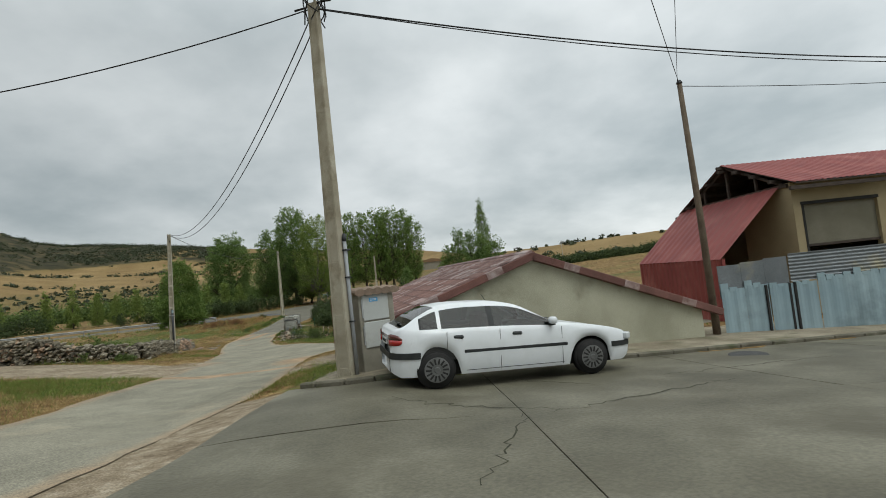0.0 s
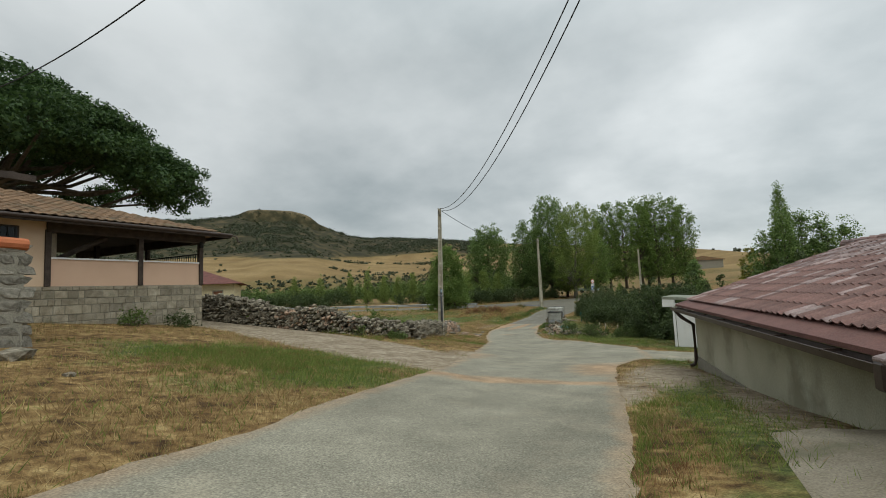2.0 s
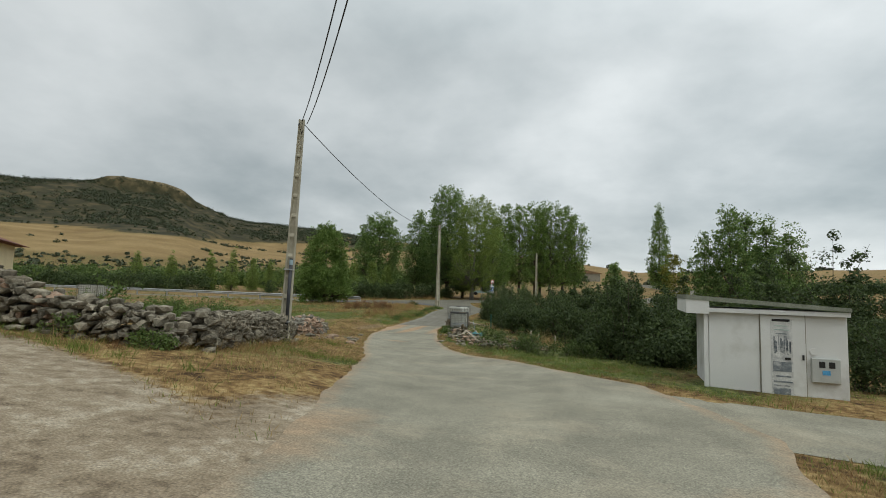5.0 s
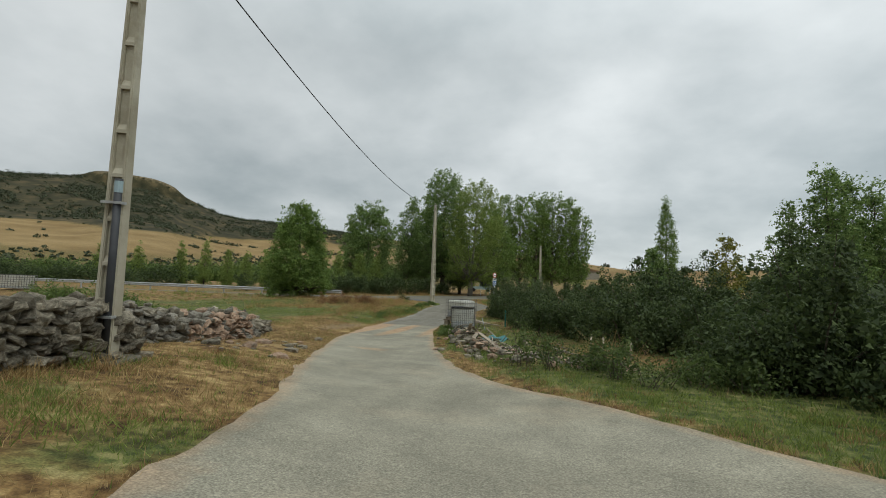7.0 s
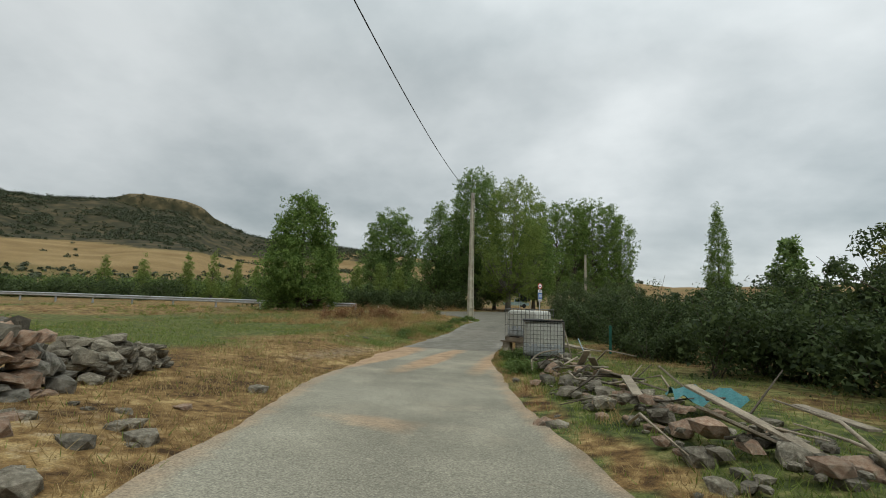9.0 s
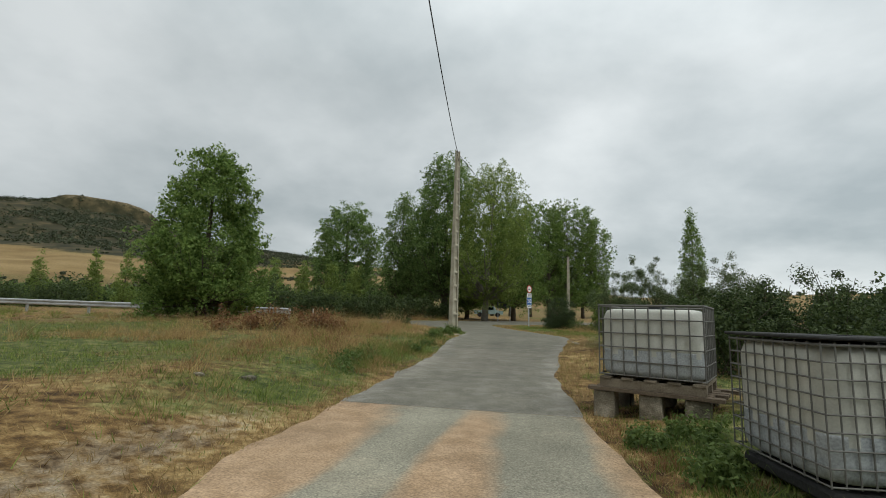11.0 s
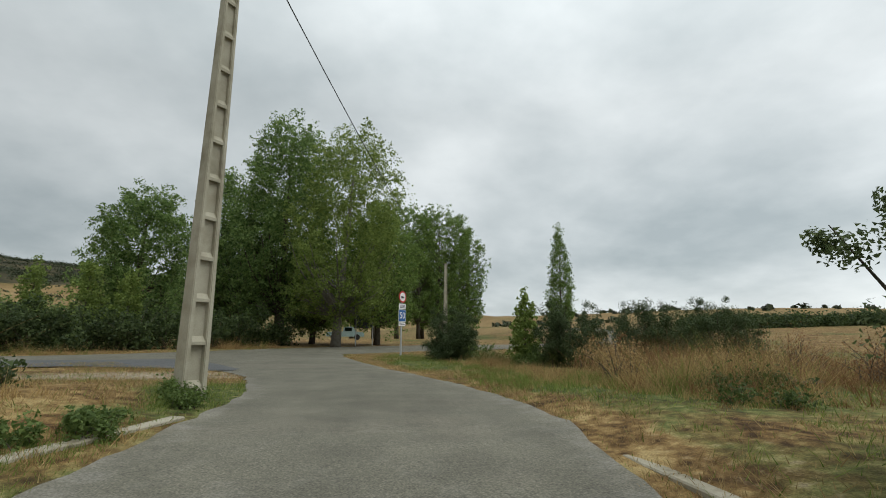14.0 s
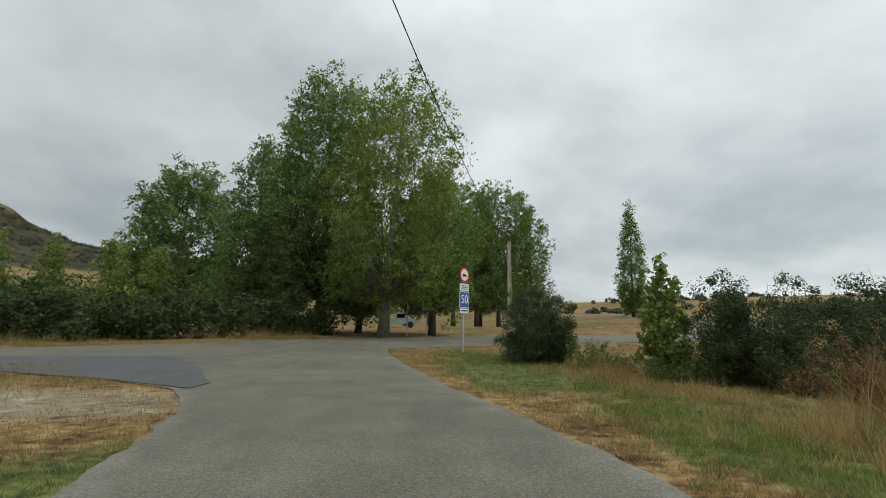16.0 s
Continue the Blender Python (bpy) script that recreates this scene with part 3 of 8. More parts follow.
    l.new(mm.outputs[2], p.inputs["Base Color"])
    p.inputs["Roughness"].default_value, p.inputs["Specular IOR Level"].default_value = .95, .15
    bp = n.new("ShaderNodeBump")
    bp.inputs["Strength"].default_value, bp.inputs["Distance"].default_value = .5, .02
    ad = n.new("ShaderNodeMath")
    ad.operation = "ADD"
    l.new(nz(28, 8), ad.inputs[0])
    l.new(g2, ad.inputs[1])
    l.new(ad.outputs[0], bp.inputs["Height"])
    l.new(bp.outputs[0], p.inputs["Normal"])
    return m


def on_lane(x, y, grow=0.0):
    return (x > left_edge(y) - grow) & (x < right_edge(y) + grow) & (y < 80)


def kerb_y(x):
    """Where the plaza ends at the kerb."""
    return np.interp(x, [-1.7, -1.25, -.6, .4, 1.0, 1.7, 30], [9.6, 9.35, 9.13, 9.15, 9.8, 10.15, 13.8])


def on_plaza(x, y):
    return (x > -1.75) & (y < kerb_y(x)) & (x < 24) & (y > -22)


def green_cover(x, y):
    """How green the grass is, 0..1."""
    n = fnoise(x, y, 6, 21)
    g = .28 + 1.3 * (n - .5)
    u = x - cubic(y, LINE_Y, LINE_X)
    for cx, cy, rx, ry, k in ((-9.6, 13.3, 2.3, 2.2, 1.7), (-1.75, 12.6, .8, 2.6, .4), (-1.2, 16.5, 1.0, 2.4, .4), (-6.5, 31, 2.6, 3.0, .9), (-4.2, 28.6, 2.2, 2.0, .8), (-11.8, 26.4, 1.1, .8, .4), (-10.4, 27.2, .4, 1.6, .4), (-10, 38, 2.2, 5, .75), (-11.3, 44, 1.4, 4, .8),
                              (-24, 46, 7, 6, .5), (-20, 40, 4, 3, .45), (-16.8, 53, .9, 8, .9), (-10.6, 63, 1.6, 5, .6), (-13, 74, 2.2, 5, .7), (-17, 62, 1.2, 2, .8),
                              (-2, 21.6, 2.2, .9, .4), (-22, 62, 4, 2.5, -.35), (-14.2, 33, 2.2, 4, -.3), (-16.3, 43, 1.6, 6, -.45), (-12.1, 50, .9, 4.5, -.7), (-11.8, 45.2, .9, 1.6, .9), (-8.3, 10.5, 2.6, 2.2, -.35)):
        wob = 1.6 * (fnoise(x, y, 2.4, 33) - .5)
        d = ((x - cx) / rx + wob) ** 2 + ((y - cy) / ry - wob) ** 2
        g = g + k * np.exp(-d)
    # a dry rim along the lane
    rim = x - right_edge(y)
    g = g - .75 * (rim > 0) * (1 - ramp(.25, .75, rim + .5 * (fnoise(x, y, 1.1, 63) - .5))) * (y < 78)
    return np.clip(g, 0, 1)


def gravel_cover(x, y):
    """Bare pale gravel, 0..1."""
    d = line_distance(x, y, TRACK)
    k = 1.0 - ramp(1.7, 2.6, d + .8 * (fnoise(x, y, 2.5, 3) - .5))
    e = np.where(y > 3, (1 - ramp(.0, .5, np.maximum(right_edge(y) - x, x + 1.5))) * (1 - ramp(8.8, 9.8, y + 1.2 * (fnoise(x, y, 1.2, 12) - .5))), 0)
    k = np.maximum(k, e)
    for cx, cy, rx, ry, s in ((-2.3, 17.3, .9, 2.6, 1), (-3.0, 14.2, .75, 1.3, .95), (-16.4, 43.0, .6, 3.5, .5), (-20.5, 66.6, 4.0, 1.7, .75), (-14.5, 33.5, 1.8, 2.5, .35), (-11.3, 57.2, .7, 2.0, .3), (-.9, 15.5, .7, 5, .8), (-7.8, 20.4, 1.6, 1.6, .8)):
        k = np.maximum(k, s * np.exp(-(((x - cx) / rx) ** 2 + ((y - cy) / ry) ** 2) ** 1.5))
    return np.clip(k, 0, 1)


def build_ground():
    def reach(step, far, cap):
        """Growing steps outwards, kept fine over the near hills."""
        out, d, p = [], step, 0
        while p < far:
            d = d * 1.13 if p > 1000 else min(d * 1.13, cap)
            p += d
            out.append(p)
        return np.array(out)

    def axis(a, b, step, cap_lo, cap_hi):
        return np.r_[a - reach(step, 3200, cap_lo)[::-1], np.arange(a, b + .01, step), b + reach(step, 3200, cap_hi)]
    xs, ys = axis(-30, 12, .33, 12, 30), axis(-8, 92, .38, 90, 11)
    X, Y = np.meshgrid(xs, ys)
    Z = ground(X, Y)
    hide = on_lane(X, Y, -.55) | on_plaza(X - .3, Y + .3) | (line_distance(X, Y, MAIN) < 3.2) | (line_distance(X, Y, SIDE) < 1.4)
    Z = Z - .05 * hide + np.where(hide, 0, (fnoise(X, Y, 1.3, 9) - .5) * .09 * ramp(.1, .8, np.maximum(np.maximum(left_edge(Y) - X, X - right_edge(Y)), (Y > 80) * 1.0)) * (1 - gravel_cover(X, Y)))
    nx, ny = len(xs), len(ys)
    i = np.arange(nx * ny).reshape(ny, nx)
    F = np.stack([i[:-1, :-1], i[:-1, 1:], i[1:, 1:], i[1:, :-1]], -1).reshape(-1, 4)
    me = bpy.data.meshes.new("ground")
    me.vertices.add(nx * ny)
    me.vertices.foreach_set("co", np.stack([X, Y, Z], -1).astype(np.float32).ravel())
    me.loops.add(F.size)
    me.loops.foreach_set("vertex_index", F.ravel().astype(np.int32))
    me.polygons.add(len(F))
    me.polygons.foreach_set("loop_start", np.arange(0, F.size, 4, dtype=np.int32))
    me.update(calc_edges=True)
    me.polygons.foreach_set("use_smooth", [True] * len(F))
    az, r = far_polar(X, Y)
    el = np.degrees(np.arctan2(Z - 1.5, r))
    fn = fnoise(X, Y, 90, 31)
    far = ramp(95, 150, r)
    band = far * ramp(2.3, 2.7, el + (fn - .5) * 1.3) * (1 - ramp(4.4, 4.8, el + (fn - .5) * 1.6))
    band = np.where(az < 5, far * ramp(.4, .7, el + (fn - .5) * 1.0) * ramp(.32, .4, fnoise(X, Y, 70, 77)), band)
    strip = far * ramp(.62, .68, fnoise(X, Y * 2.2, 120, 41)) * (el > 5) * (az < 30) * .8
    field = np.clip(np.maximum(band, strip), 0, 1)
    scrub = far * np.clip(ramp(3.4, 6.4, el) + .25, 0, 1) * (1 - field) * np.where(az < 5, .35, 1)
    # bare cliff band below the flat summit
    sky_el = np.interp(az, SKY_AZ, SKY_EL)
    cliff = far * ramp(42.5, 43.5, az) * (1 - ramp(50, 52, az)) * ramp(-.5, -.36, el - sky_el + .5 * (fnoise(X, Y, 25, 51) - .5)) * (r < np.interp(az, SKY_AZ, SKY_R) * 1.02)
    scrub = scrub * (1 - .5 * cliff)
    col = np.stack([green_cover(X, Y) * (1 - far) + .45 * far, np.maximum(gravel_cover(X, Y), cliff * .55), scrub, field], -1)
    a = me.color_attributes.new("cover", "FLOAT_COLOR", "POINT")
    a.data.foreach_set("color", col.astype(np.float32).ravel())
    me.materials.append(sheet_mat())
    ob = new("ground", me)
    return tagged(ob, "dry straw-coloured and green grass ground rising to hills", "ground", kind="structure")


def road_mat(name, base, dirt):
    """Asphalt with dirt carried over it by the dirt attribute."""
    m = base.copy()
    m.name = name
    n, l = m.node_tree.nodes, m.node_tree.links
    p = n["Principled BSDF"]
    old = p.inputs["Base Color"].links[0].from_socket
    at, nz, co = n.new("ShaderNodeAttribute"), n.new("ShaderNodeTexNoise"), n.new("ShaderNodeTexCoord")
    at.attribute_name = "dirt"
    nz.inputs["Scale"].default_value, nz.inputs["Detail"].default_value = 3.5, 9
    l.new(co.outputs["Object"], nz.inputs["Vector"])
    a, s, mx = n.new("ShaderNodeMath"), n.new("ShaderNodeMapRange"), n.new("ShaderNodeMix")
    a.operation = "MULTIPLY_ADD"
    l.new(nz.outputs["Fac"], a.inputs[0])
    a.inputs[1].default_value = .5
    l.new(at.outputs["Fac"], a.inputs[2])
    s.inputs["From Min"].default_value, s.inputs["From Max"].default_value = .45, 1.02
    l.new(a.outputs[0], s.inputs["Value"])
    cr = n.new("ShaderNodeValToRGB")
    cr.color_ramp.elements[0].position, cr.color_ramp.elements[1].position = .35, .65
    cr.color_ramp.elements[0].color, cr.color_ramp.elements[1].color = (*dirt, 1), (dirt[0] * 1.35, dirt[1] * 1.4, dirt[2] * 1.5, 1)
    l.new(nz.outputs["Fac"], cr.inputs[0])
    mx.data_type = "RGBA"
    l.new(s.outputs[0], mx.inputs[0])
    l.new(old, mx.inputs[6])
    l.new(cr.outputs[0], mx.inputs[7])
    out = mx.outputs[2]
    mp = n.new("ShaderNodeMapping")
    mp.inputs["Rotation"].default_value = (0, 0, radians(-14))
    mp.inputs["Scale"].default_value = (1.6, .13, 1)
    l.new(co.outputs["Object"], mp.inputs["Vector"])
    for vec, scale, detail, lo, hi in ((mp.outputs[0], 1.0, 6, .91, 1.09), (co.outputs["Object"], 1.4, 10, .84, 1.16), (co.outputs["Object"], 21, 6, .88, 1.12), (co.outputs["Object"], 55, 4, .68, 1.32)):
        q, mr, mm = n.new("ShaderNodeTexNoise"), n.new("ShaderNodeMapRange"), n.new("ShaderNodeMix")
        q.inputs["Scale"].default_value, q.inputs["Detail"].default_value = scale, detail
        l.new(vec, q.inputs["Vector"])
        mr.inputs["From Min"].default_value, mr.inputs["From Max"].default_value = .3, .7
        mr.inputs["To Min"].default_value, mr.inputs["To Max"].default_value = lo, hi
        l.new(q.outputs["Fac"], mr.inputs["Value"])
        mm.data_type, mm.blend_type = "RGBA", "MULTIPLY"
        mm.inputs[0].default_value = 1
        l.new(out, mm.inputs[6])
        l.new(mr.outputs[0], mm.inputs[7])
        out = mm.outputs[2]
    l.new(out, p.inputs["Base Color"])
    return m


def strip_mesh(name, rows, mat, lift, label, dirt=None):
    """rows: (n, m, 2) plan points across a road, laid on the ground."""
    n, m, _ = rows.shape
    Z = ground(rows[..., 0], rows[..., 1]) + lift
    V = np.concatenate([rows, Z[..., None]], -1).reshape(-1, 3)
    i = np.arange(n * m).reshape(n, m)
    F = np.stack([i[:-1, :-1], i[:-1, 1:], i[1:, 1:], i[1:, :-1]], -1).reshape(-1, 4)
    ob = mesh_ob(name, V, F, mat, smooth=True)
    if dirt is not None:
        at = ob.data.attributes.new("dirt", "FLOAT", "POINT")
        at.data.foreach_set("value", dirt(rows[..., 0], rows[..., 1]).ravel().astype(np.float32))
    return tagged(ob, label, "road", kind="structure")


def lane_dirt(x, y):
    k = .1 * np.ones_like(x)
    e = np.minimum(x - left_edge(y), right_edge(y) - x)
    k = np.maximum(k, .52 * (1 - ramp(.0, .45, e)))
    wob = (fnoise(x, y, 1.8, 55) - .5)
    band = np.exp(-(((y - 15.1 - .25 * (x + 5) + wob * 1.2) / .42) ** 2))
    k = np.maximum(k, .85 * band)
    for cx, cy, rx, ry, s in ((-13.9, 44.0, .42, 3.2, .95), (-15.5, 43.6, .8, 4.2, 1.1), (-12.4, 44.2, .35, 3.2, .8), (-3.4, 18.2, 1.4, 1.6, .8), (-8, 19.7, .9, 1.5, .6), (-12.6, 36.2, .8, .5, .5)):
        k = np.maximum(k, s * np.exp(-((((x - cx + .35 * wob) / rx) ** 2 + ((y - cy + wob) / ry) ** 2)) ** 1.6))
    for cx in (-14.55, -13.2):
        k = k - .8 * np.exp(-(((x - cx - .06 * (y - 44)) / .26) ** 4)) * ramp(40, 42, y) * (1 - ramp(46, 47, y))
    return np.clip(k, 0, None)


def build_roads():
    ys = np.arange(-25, 80, .22)
    wob = (fnoise(ys, ys * 0, .8, 3) - .5) * .24
    wob2 = (fnoise(ys, ys * 0 + 50, .9, 4) - .5) * .26
    l, r = left_edge(ys) + wob, right_edge(ys) + wob2
    t = np.linspace(0, 1, 31)
    X = l[:, None] * (1 - t) + r[:, None] * t
    Y = np.repeat(ys[:, None], 31, 1)
    lane_mat = road_mat("lane_asphalt", M_ASPHALT, (.27, .178, .102))
    k = np.searchsorted(ys, 46.4)
    strip_mesh("road_lane_village", np.stack([X, Y], -1)[:k + 1], lane_mat, .012, "worn grey asphalt village lane with dirt patches", lane_dirt)
    strip_mesh("road_lane_junction", np.stack([X, Y], -1)[k:], road_mat("newer_lane_asphalt", M_ASPHALT2, (.2, .18, .145)), .014, "darker newer asphalt lane surface up to the junction", lambda x, y: .1 + .22 * (1 - ramp(48, 66, y)) + .25 * (1 - ramp(0, .5, np.minimum(x - left_edge(y), right_edge(y) - x))))
    for nm, pts, hw, mat, lift, lab in (("road_main", MAIN, 3.6, road_mat("main_asphalt", M_ASPHALT2, (.2, .18, .145)), .02, "grey asphalt main road bending past the village"), ("road_side", SIDE, 1.75, road_mat("side_asphalt", M_ASPHALT, (.27, .178, .102)), .006, "narrow grey asphalt side road")):
        xy, nrm, q = along(pts, .4)
        w = np.linspace(-hw, hw, 13)
        ragged = 1 + (fnoise(q, q * 0 + 9, 1.4, 6) - .5) * .12
        strip_mesh(nm, xy[:, None, :] + nrm[:, None, :] * (w[None, :, None] * ragged[:, None, None]), mat, lift, lab)
    # darker, freshly laid mouth of the main road, rounded where it meets the lane
    ts = np.linspace(0, 1, 40)
    px = -34 + 15.6 * ts
    far_y = np.interp(px, [-34, -27, -22.6, -20.1, -18.8, -18.3], [72.4, 73.8, 74.6, 71.6, 69.4, 68.7])
    near_y = np.interp(px, [-34, -27, -23.6, -20.4, -18.2], [68.3, 69.4, 70.1, 69.0, 68.0])
    rows = np.stack([np.stack([px, near_y + (np.maximum(far_y, near_y + .05) - near_y) * f], -1) for f in np.linspace(0, 1, 7)], 1)
    strip_mesh("road_patch", rows, M_PATCH, .027, "fresh dark asphalt repair at the mouth of the main road")


GROUND = build_ground()
build_roads()

# ---- utility poles and cables ----
def utility_pole(x, y, z0, z1, w0, w1, mat, label, rz=0.0, step=.62, web=.3):
    """A tapered concrete pole: two flanges, a thin web between them, and cross ribs like rungs."""
    t = thing("utility_pole", x, y, z0, label, "pole", "utility poles", rz)
    h = z1 - z0
    d0, d1 = w0 * .72, w1 * .72

    def wd(z):
        f = z / h
        return (w0 + (w1 - w0) * f) / 2, (d0 + (d1 - d0) * f) / 2

    def frustum(bm, lo, hi):
        a = [bm.verts.new(p) for p in lo]
        b = [bm.verts.new(p) for p in hi]
        for k in range(4):
            bm.faces.new((a[k], a[(k + 1) % 4], b[(k + 1) % 4], b[k]))
        bm.faces.new(b)
    for sx in (-1, 1):
        bm = bmesh.new()
        rings = []
        for z in (-.3, h):
            a, b = wd(z)
            i = a * .58
            rings.append([(sx * i, -b, z), (sx * a, -b, z), (sx * a, b, z), (sx * i, b, z)])
        frustum(bm, *rings)
        bmesh.ops.recalc_face_normals(bm, faces=bm.faces)
        bmesh.ops.bevel(bm, geom=[e for e in bm.edges if abs(e.verts[0].co.z - e.verts[1].co.z) > 1], offset=.012, segments=2, affect="EDGES")
        part("flange", bm, mat, t)
    bm = bmesh.new()
    rings = []
    for z in (-.3, h - .02):
        a, b = wd(z)
        rings.append([(sx * (a * .58 + .003), sy * b * web, z) for sx, sy in ((-1, -1), (1, -1), (1, 1), (-1, 1))])
    frustum(bm, *rings)
    bmesh.ops.recalc_face_normals(bm, faces=bm.faces)
    part("web", bm, mat, t)
    for k in range(int((h - .2) / step)):
        z = .1 + k * step
        a, b = wd(z)
        i = a * .58 + .004
        bm = bmesh.new()
        prism(bm, [(-b * .86, z), (b * .86, z), (b * .86, z + .05), (b * .33, z + .13), (-b * .33, z + .13), (-b * .86, z + .05)], -i, i, "x")
        part("rib", bm, mat, t)
    return t


def cable(a, b, sag, r=.012, label="black overhead cable slung between poles"):
    pts = []
    for k in range(29):
        f = k / 28
        p = Vector(a).lerp(Vector(b), f)
        pts.append((p.x, p.y, p.z - sag * 4 * f * (1 - f)))
    ob = part("overhead_cable", tube(bmesh.new(), pts, r, 5), M_CABLE, smooth=True)
    return tagged(ob, label, "cable", "overhead cables")


def strap(t, z, a, b):
    part("strap", boxed(-a, -b, z, a, b, z + .03), M_STEEL, t)


Z1 = gz(-.55, 9.65) + .08
pole_a = utility_pole(-.55, 9.65, Z1, 8.5, .3, .19, M_POLE, "tall weathered tan concrete pole beside the meter cabinet", -28, .95, .8)
part("conduit", tube(bmesh.new(), [(.19, .05, 0), (.17, .05, 2.45)], .034, 10), M_GREYPIPE, pole_a, "grey plastic conduit", True)
part("conduit_cap", tube(bmesh.new(), [(.172, .05, 2.43), (.17, .05, 2.5), (.17, .05, 2.57)], [.042, .04, .02], 8), M_DARKPIPE, pole_a, "black conduit cap", True)
for zz in (.95, 1.75, 2.25):
    part("clip", boxed(.1, .01, zz, .225, .09, zz + .03), M_DARKPIPE, pole_a)
bm = bmesh.new()
for k in range(5):
    a0 = k * 1.25
    loop = [(.02 + .2 * math.cos(a0 + q * .55), .2 * math.sin(a0 + q * .55), h1) for q, h1 in zip(range(9), (6.55, 6.75, 6.95, 7.08, 7.12, 7.05, 6.9, 6.78, 6.7))]
    tube(bm, loop, .013, 5)
tube(bm, [(-.45, 0, 6.98), (-.2, 0, 6.95), (.2, 0, 6.95), (.4, 0, 6.9)], .02, 5)
part("cable_loops", bm, M_CABLE, pole_a, "looped black cable joints", True)
part("rusty_post", boxed(-.215, -.02, -.1, -.165, .03, 1.4, .006), M_RUST, pole_a, "rusty brown steel post against the pole")
bm = tube(bmesh.new(), [(.06, .13, 2.8), (.045, .115, 4.5), (.03, .1, 6.9)], .015, 5)
part("riser_cable", bm, M_CABLE, pole_a)

pole_b = utility_pole(-13.3, 28.53, .26, 7.1, .29, .165, M_POLE_G, "grey concrete utility pole on a small footing by stones", 15)
pole_b.matrix_basis = Matrix.Translation((-13.44, 28.58, .26)) @ Vector((0, 0, 1)).rotation_difference(Vector((.4, -.34, 6.8))).to_matrix().to_4x4() @ Matrix.Rotation(radians(15), 4, "Z")
part("footing", boxed(-.36, -.3, -.2, .36, .3, .05, .02), M_KERB, pole_b)
part("conduit", tube(bmesh.new(), [(.07, -.1, .02), (.055, -.1, 2.55)], .052, 10), M_DARKPIPE, pole_b, "dark plastic conduit", True)
part("label_band", tube(bmesh.new(), [(.056, -.1, 2.36), (.055, -.1, 2.52)], .055, 10), M_BLUESHEET, pole_b, "small blue label band")
for zz in (.62, 2.2):
    part("clip", boxed(-.13, -.165, zz, .15, -.05, zz + .035), M_STEEL, pole_b)
pole_c = utility_pole(-16.74, 61.18, .0, 8.35, .37, .2, M_POLE_G, "pale concrete utility pole with ladder-like recesses at the junction", 52)
utility_pole(-8.6, 102.8, .85, 8.85, .42, .26, M_POLE_G, "distant pale concrete utility pole among trees", 10)
for px, py, pz in ((-16.74, 61.18, 8.2), (-13.03, 28.24, 6.95)):
    bm = tube(bmesh.new(), [(px - .05, py - .05, pz), (px + .02, py - .22, pz - .1), (px + .06, py - .1, pz - .35), (px, py + .1, pz - .1)], .014, 5)
    tagged(part("cable_joint", bm, M_CABLE, smooth=True), "black cable loop at the top of a pole", "cable", "overhead cables")

tp = thing("timber_pole", 8.35, 12.62, gz(8.35, 12.62), "slim weathered wooden pole leaning by the wall", "pole", "utility poles")
part("shaft", tube(bmesh.new(), [(-.08, 0, -.3), (-.05, .1, 3.3), (.0, .3, 6.85)], [.095, .082, .062], 9), M_TIMBER, tp, smooth=True)
part("cap", tube(bmesh.new(), [(.0, .3, 6.84), (0, .3, 6.92)], [.085, .05], 8), M_DARKPIPE, tp)

cable((-.55, 9.65, 8.35), (-13.03, 28.24, 7.05), 1.35)
cable((-.5, 9.7, 8.2), (-12.9, 28.3, 6.95), 1.42)
cable((-.55, 9.65, 8.4), (-23.9, 11.6, 9.7), 1.6, .012, "twisted black cable running towards the pine and house")
cable((-.55, 9.65, 8.4), (25.7, 13.4, 7.85), .84, .016, "twisted black cable running along the barn side")
cable((-.55, 9.6, 8.36), (25.7, 13.3, 7.75), .92, .011)
cable((8.35, 12.92, 7.5), (24, 14.6, 7.6), .2, .01)
cable((8.35, 12.92, 7.55), (-3.5, -4.2, 7.9), .15, .008, "thin overhead wire from the wooden pole")
cable((8.3, 12.92, 7.6), (-1.6, -4.2, 8.0), .1, .006, "thin overhead wire from the wooden pole")
cable((-13.03, 28.24, 7.0), (-16.74, 61.18, 8.25), 1.12, .014)
cable((-16.74, 61.18, 8.25), (-8.6, 102.8, 8.7), 1.15, .014)

# ---- garage: low gable roof, turned a little against the road ----
def tile_mesh(name, w, length, mat, thick=.012):
    """One roof tile: flat pan and rolled edge, laid along +y (down the slope), with a front lip."""
    prof = [(-.5, .008), (-.34, .0), (-.1, .0), (.06, .016), (.24, .034), (.4, .024), (.52, .01)]
    V, F = [], []
    for yy, dz in ((0, 0), (length, .016)):
        V += [(px * w, yy, pz + dz) for px, pz in prof]
    V += [(px * w, length, pz + .016 - thick) for px, pz in prof]
    n = len(prof)
    for i in range(n - 1):
        F.append((i, i + 1, n + i + 1, n + i))
        F.append((n + i, n + i + 1, 2 * n + i + 1, 2 * n + i))
    me = bpy.data.meshes.new(name)
    me.from_pydata(V, [], F)
    me.materials.append(mat)
    return me


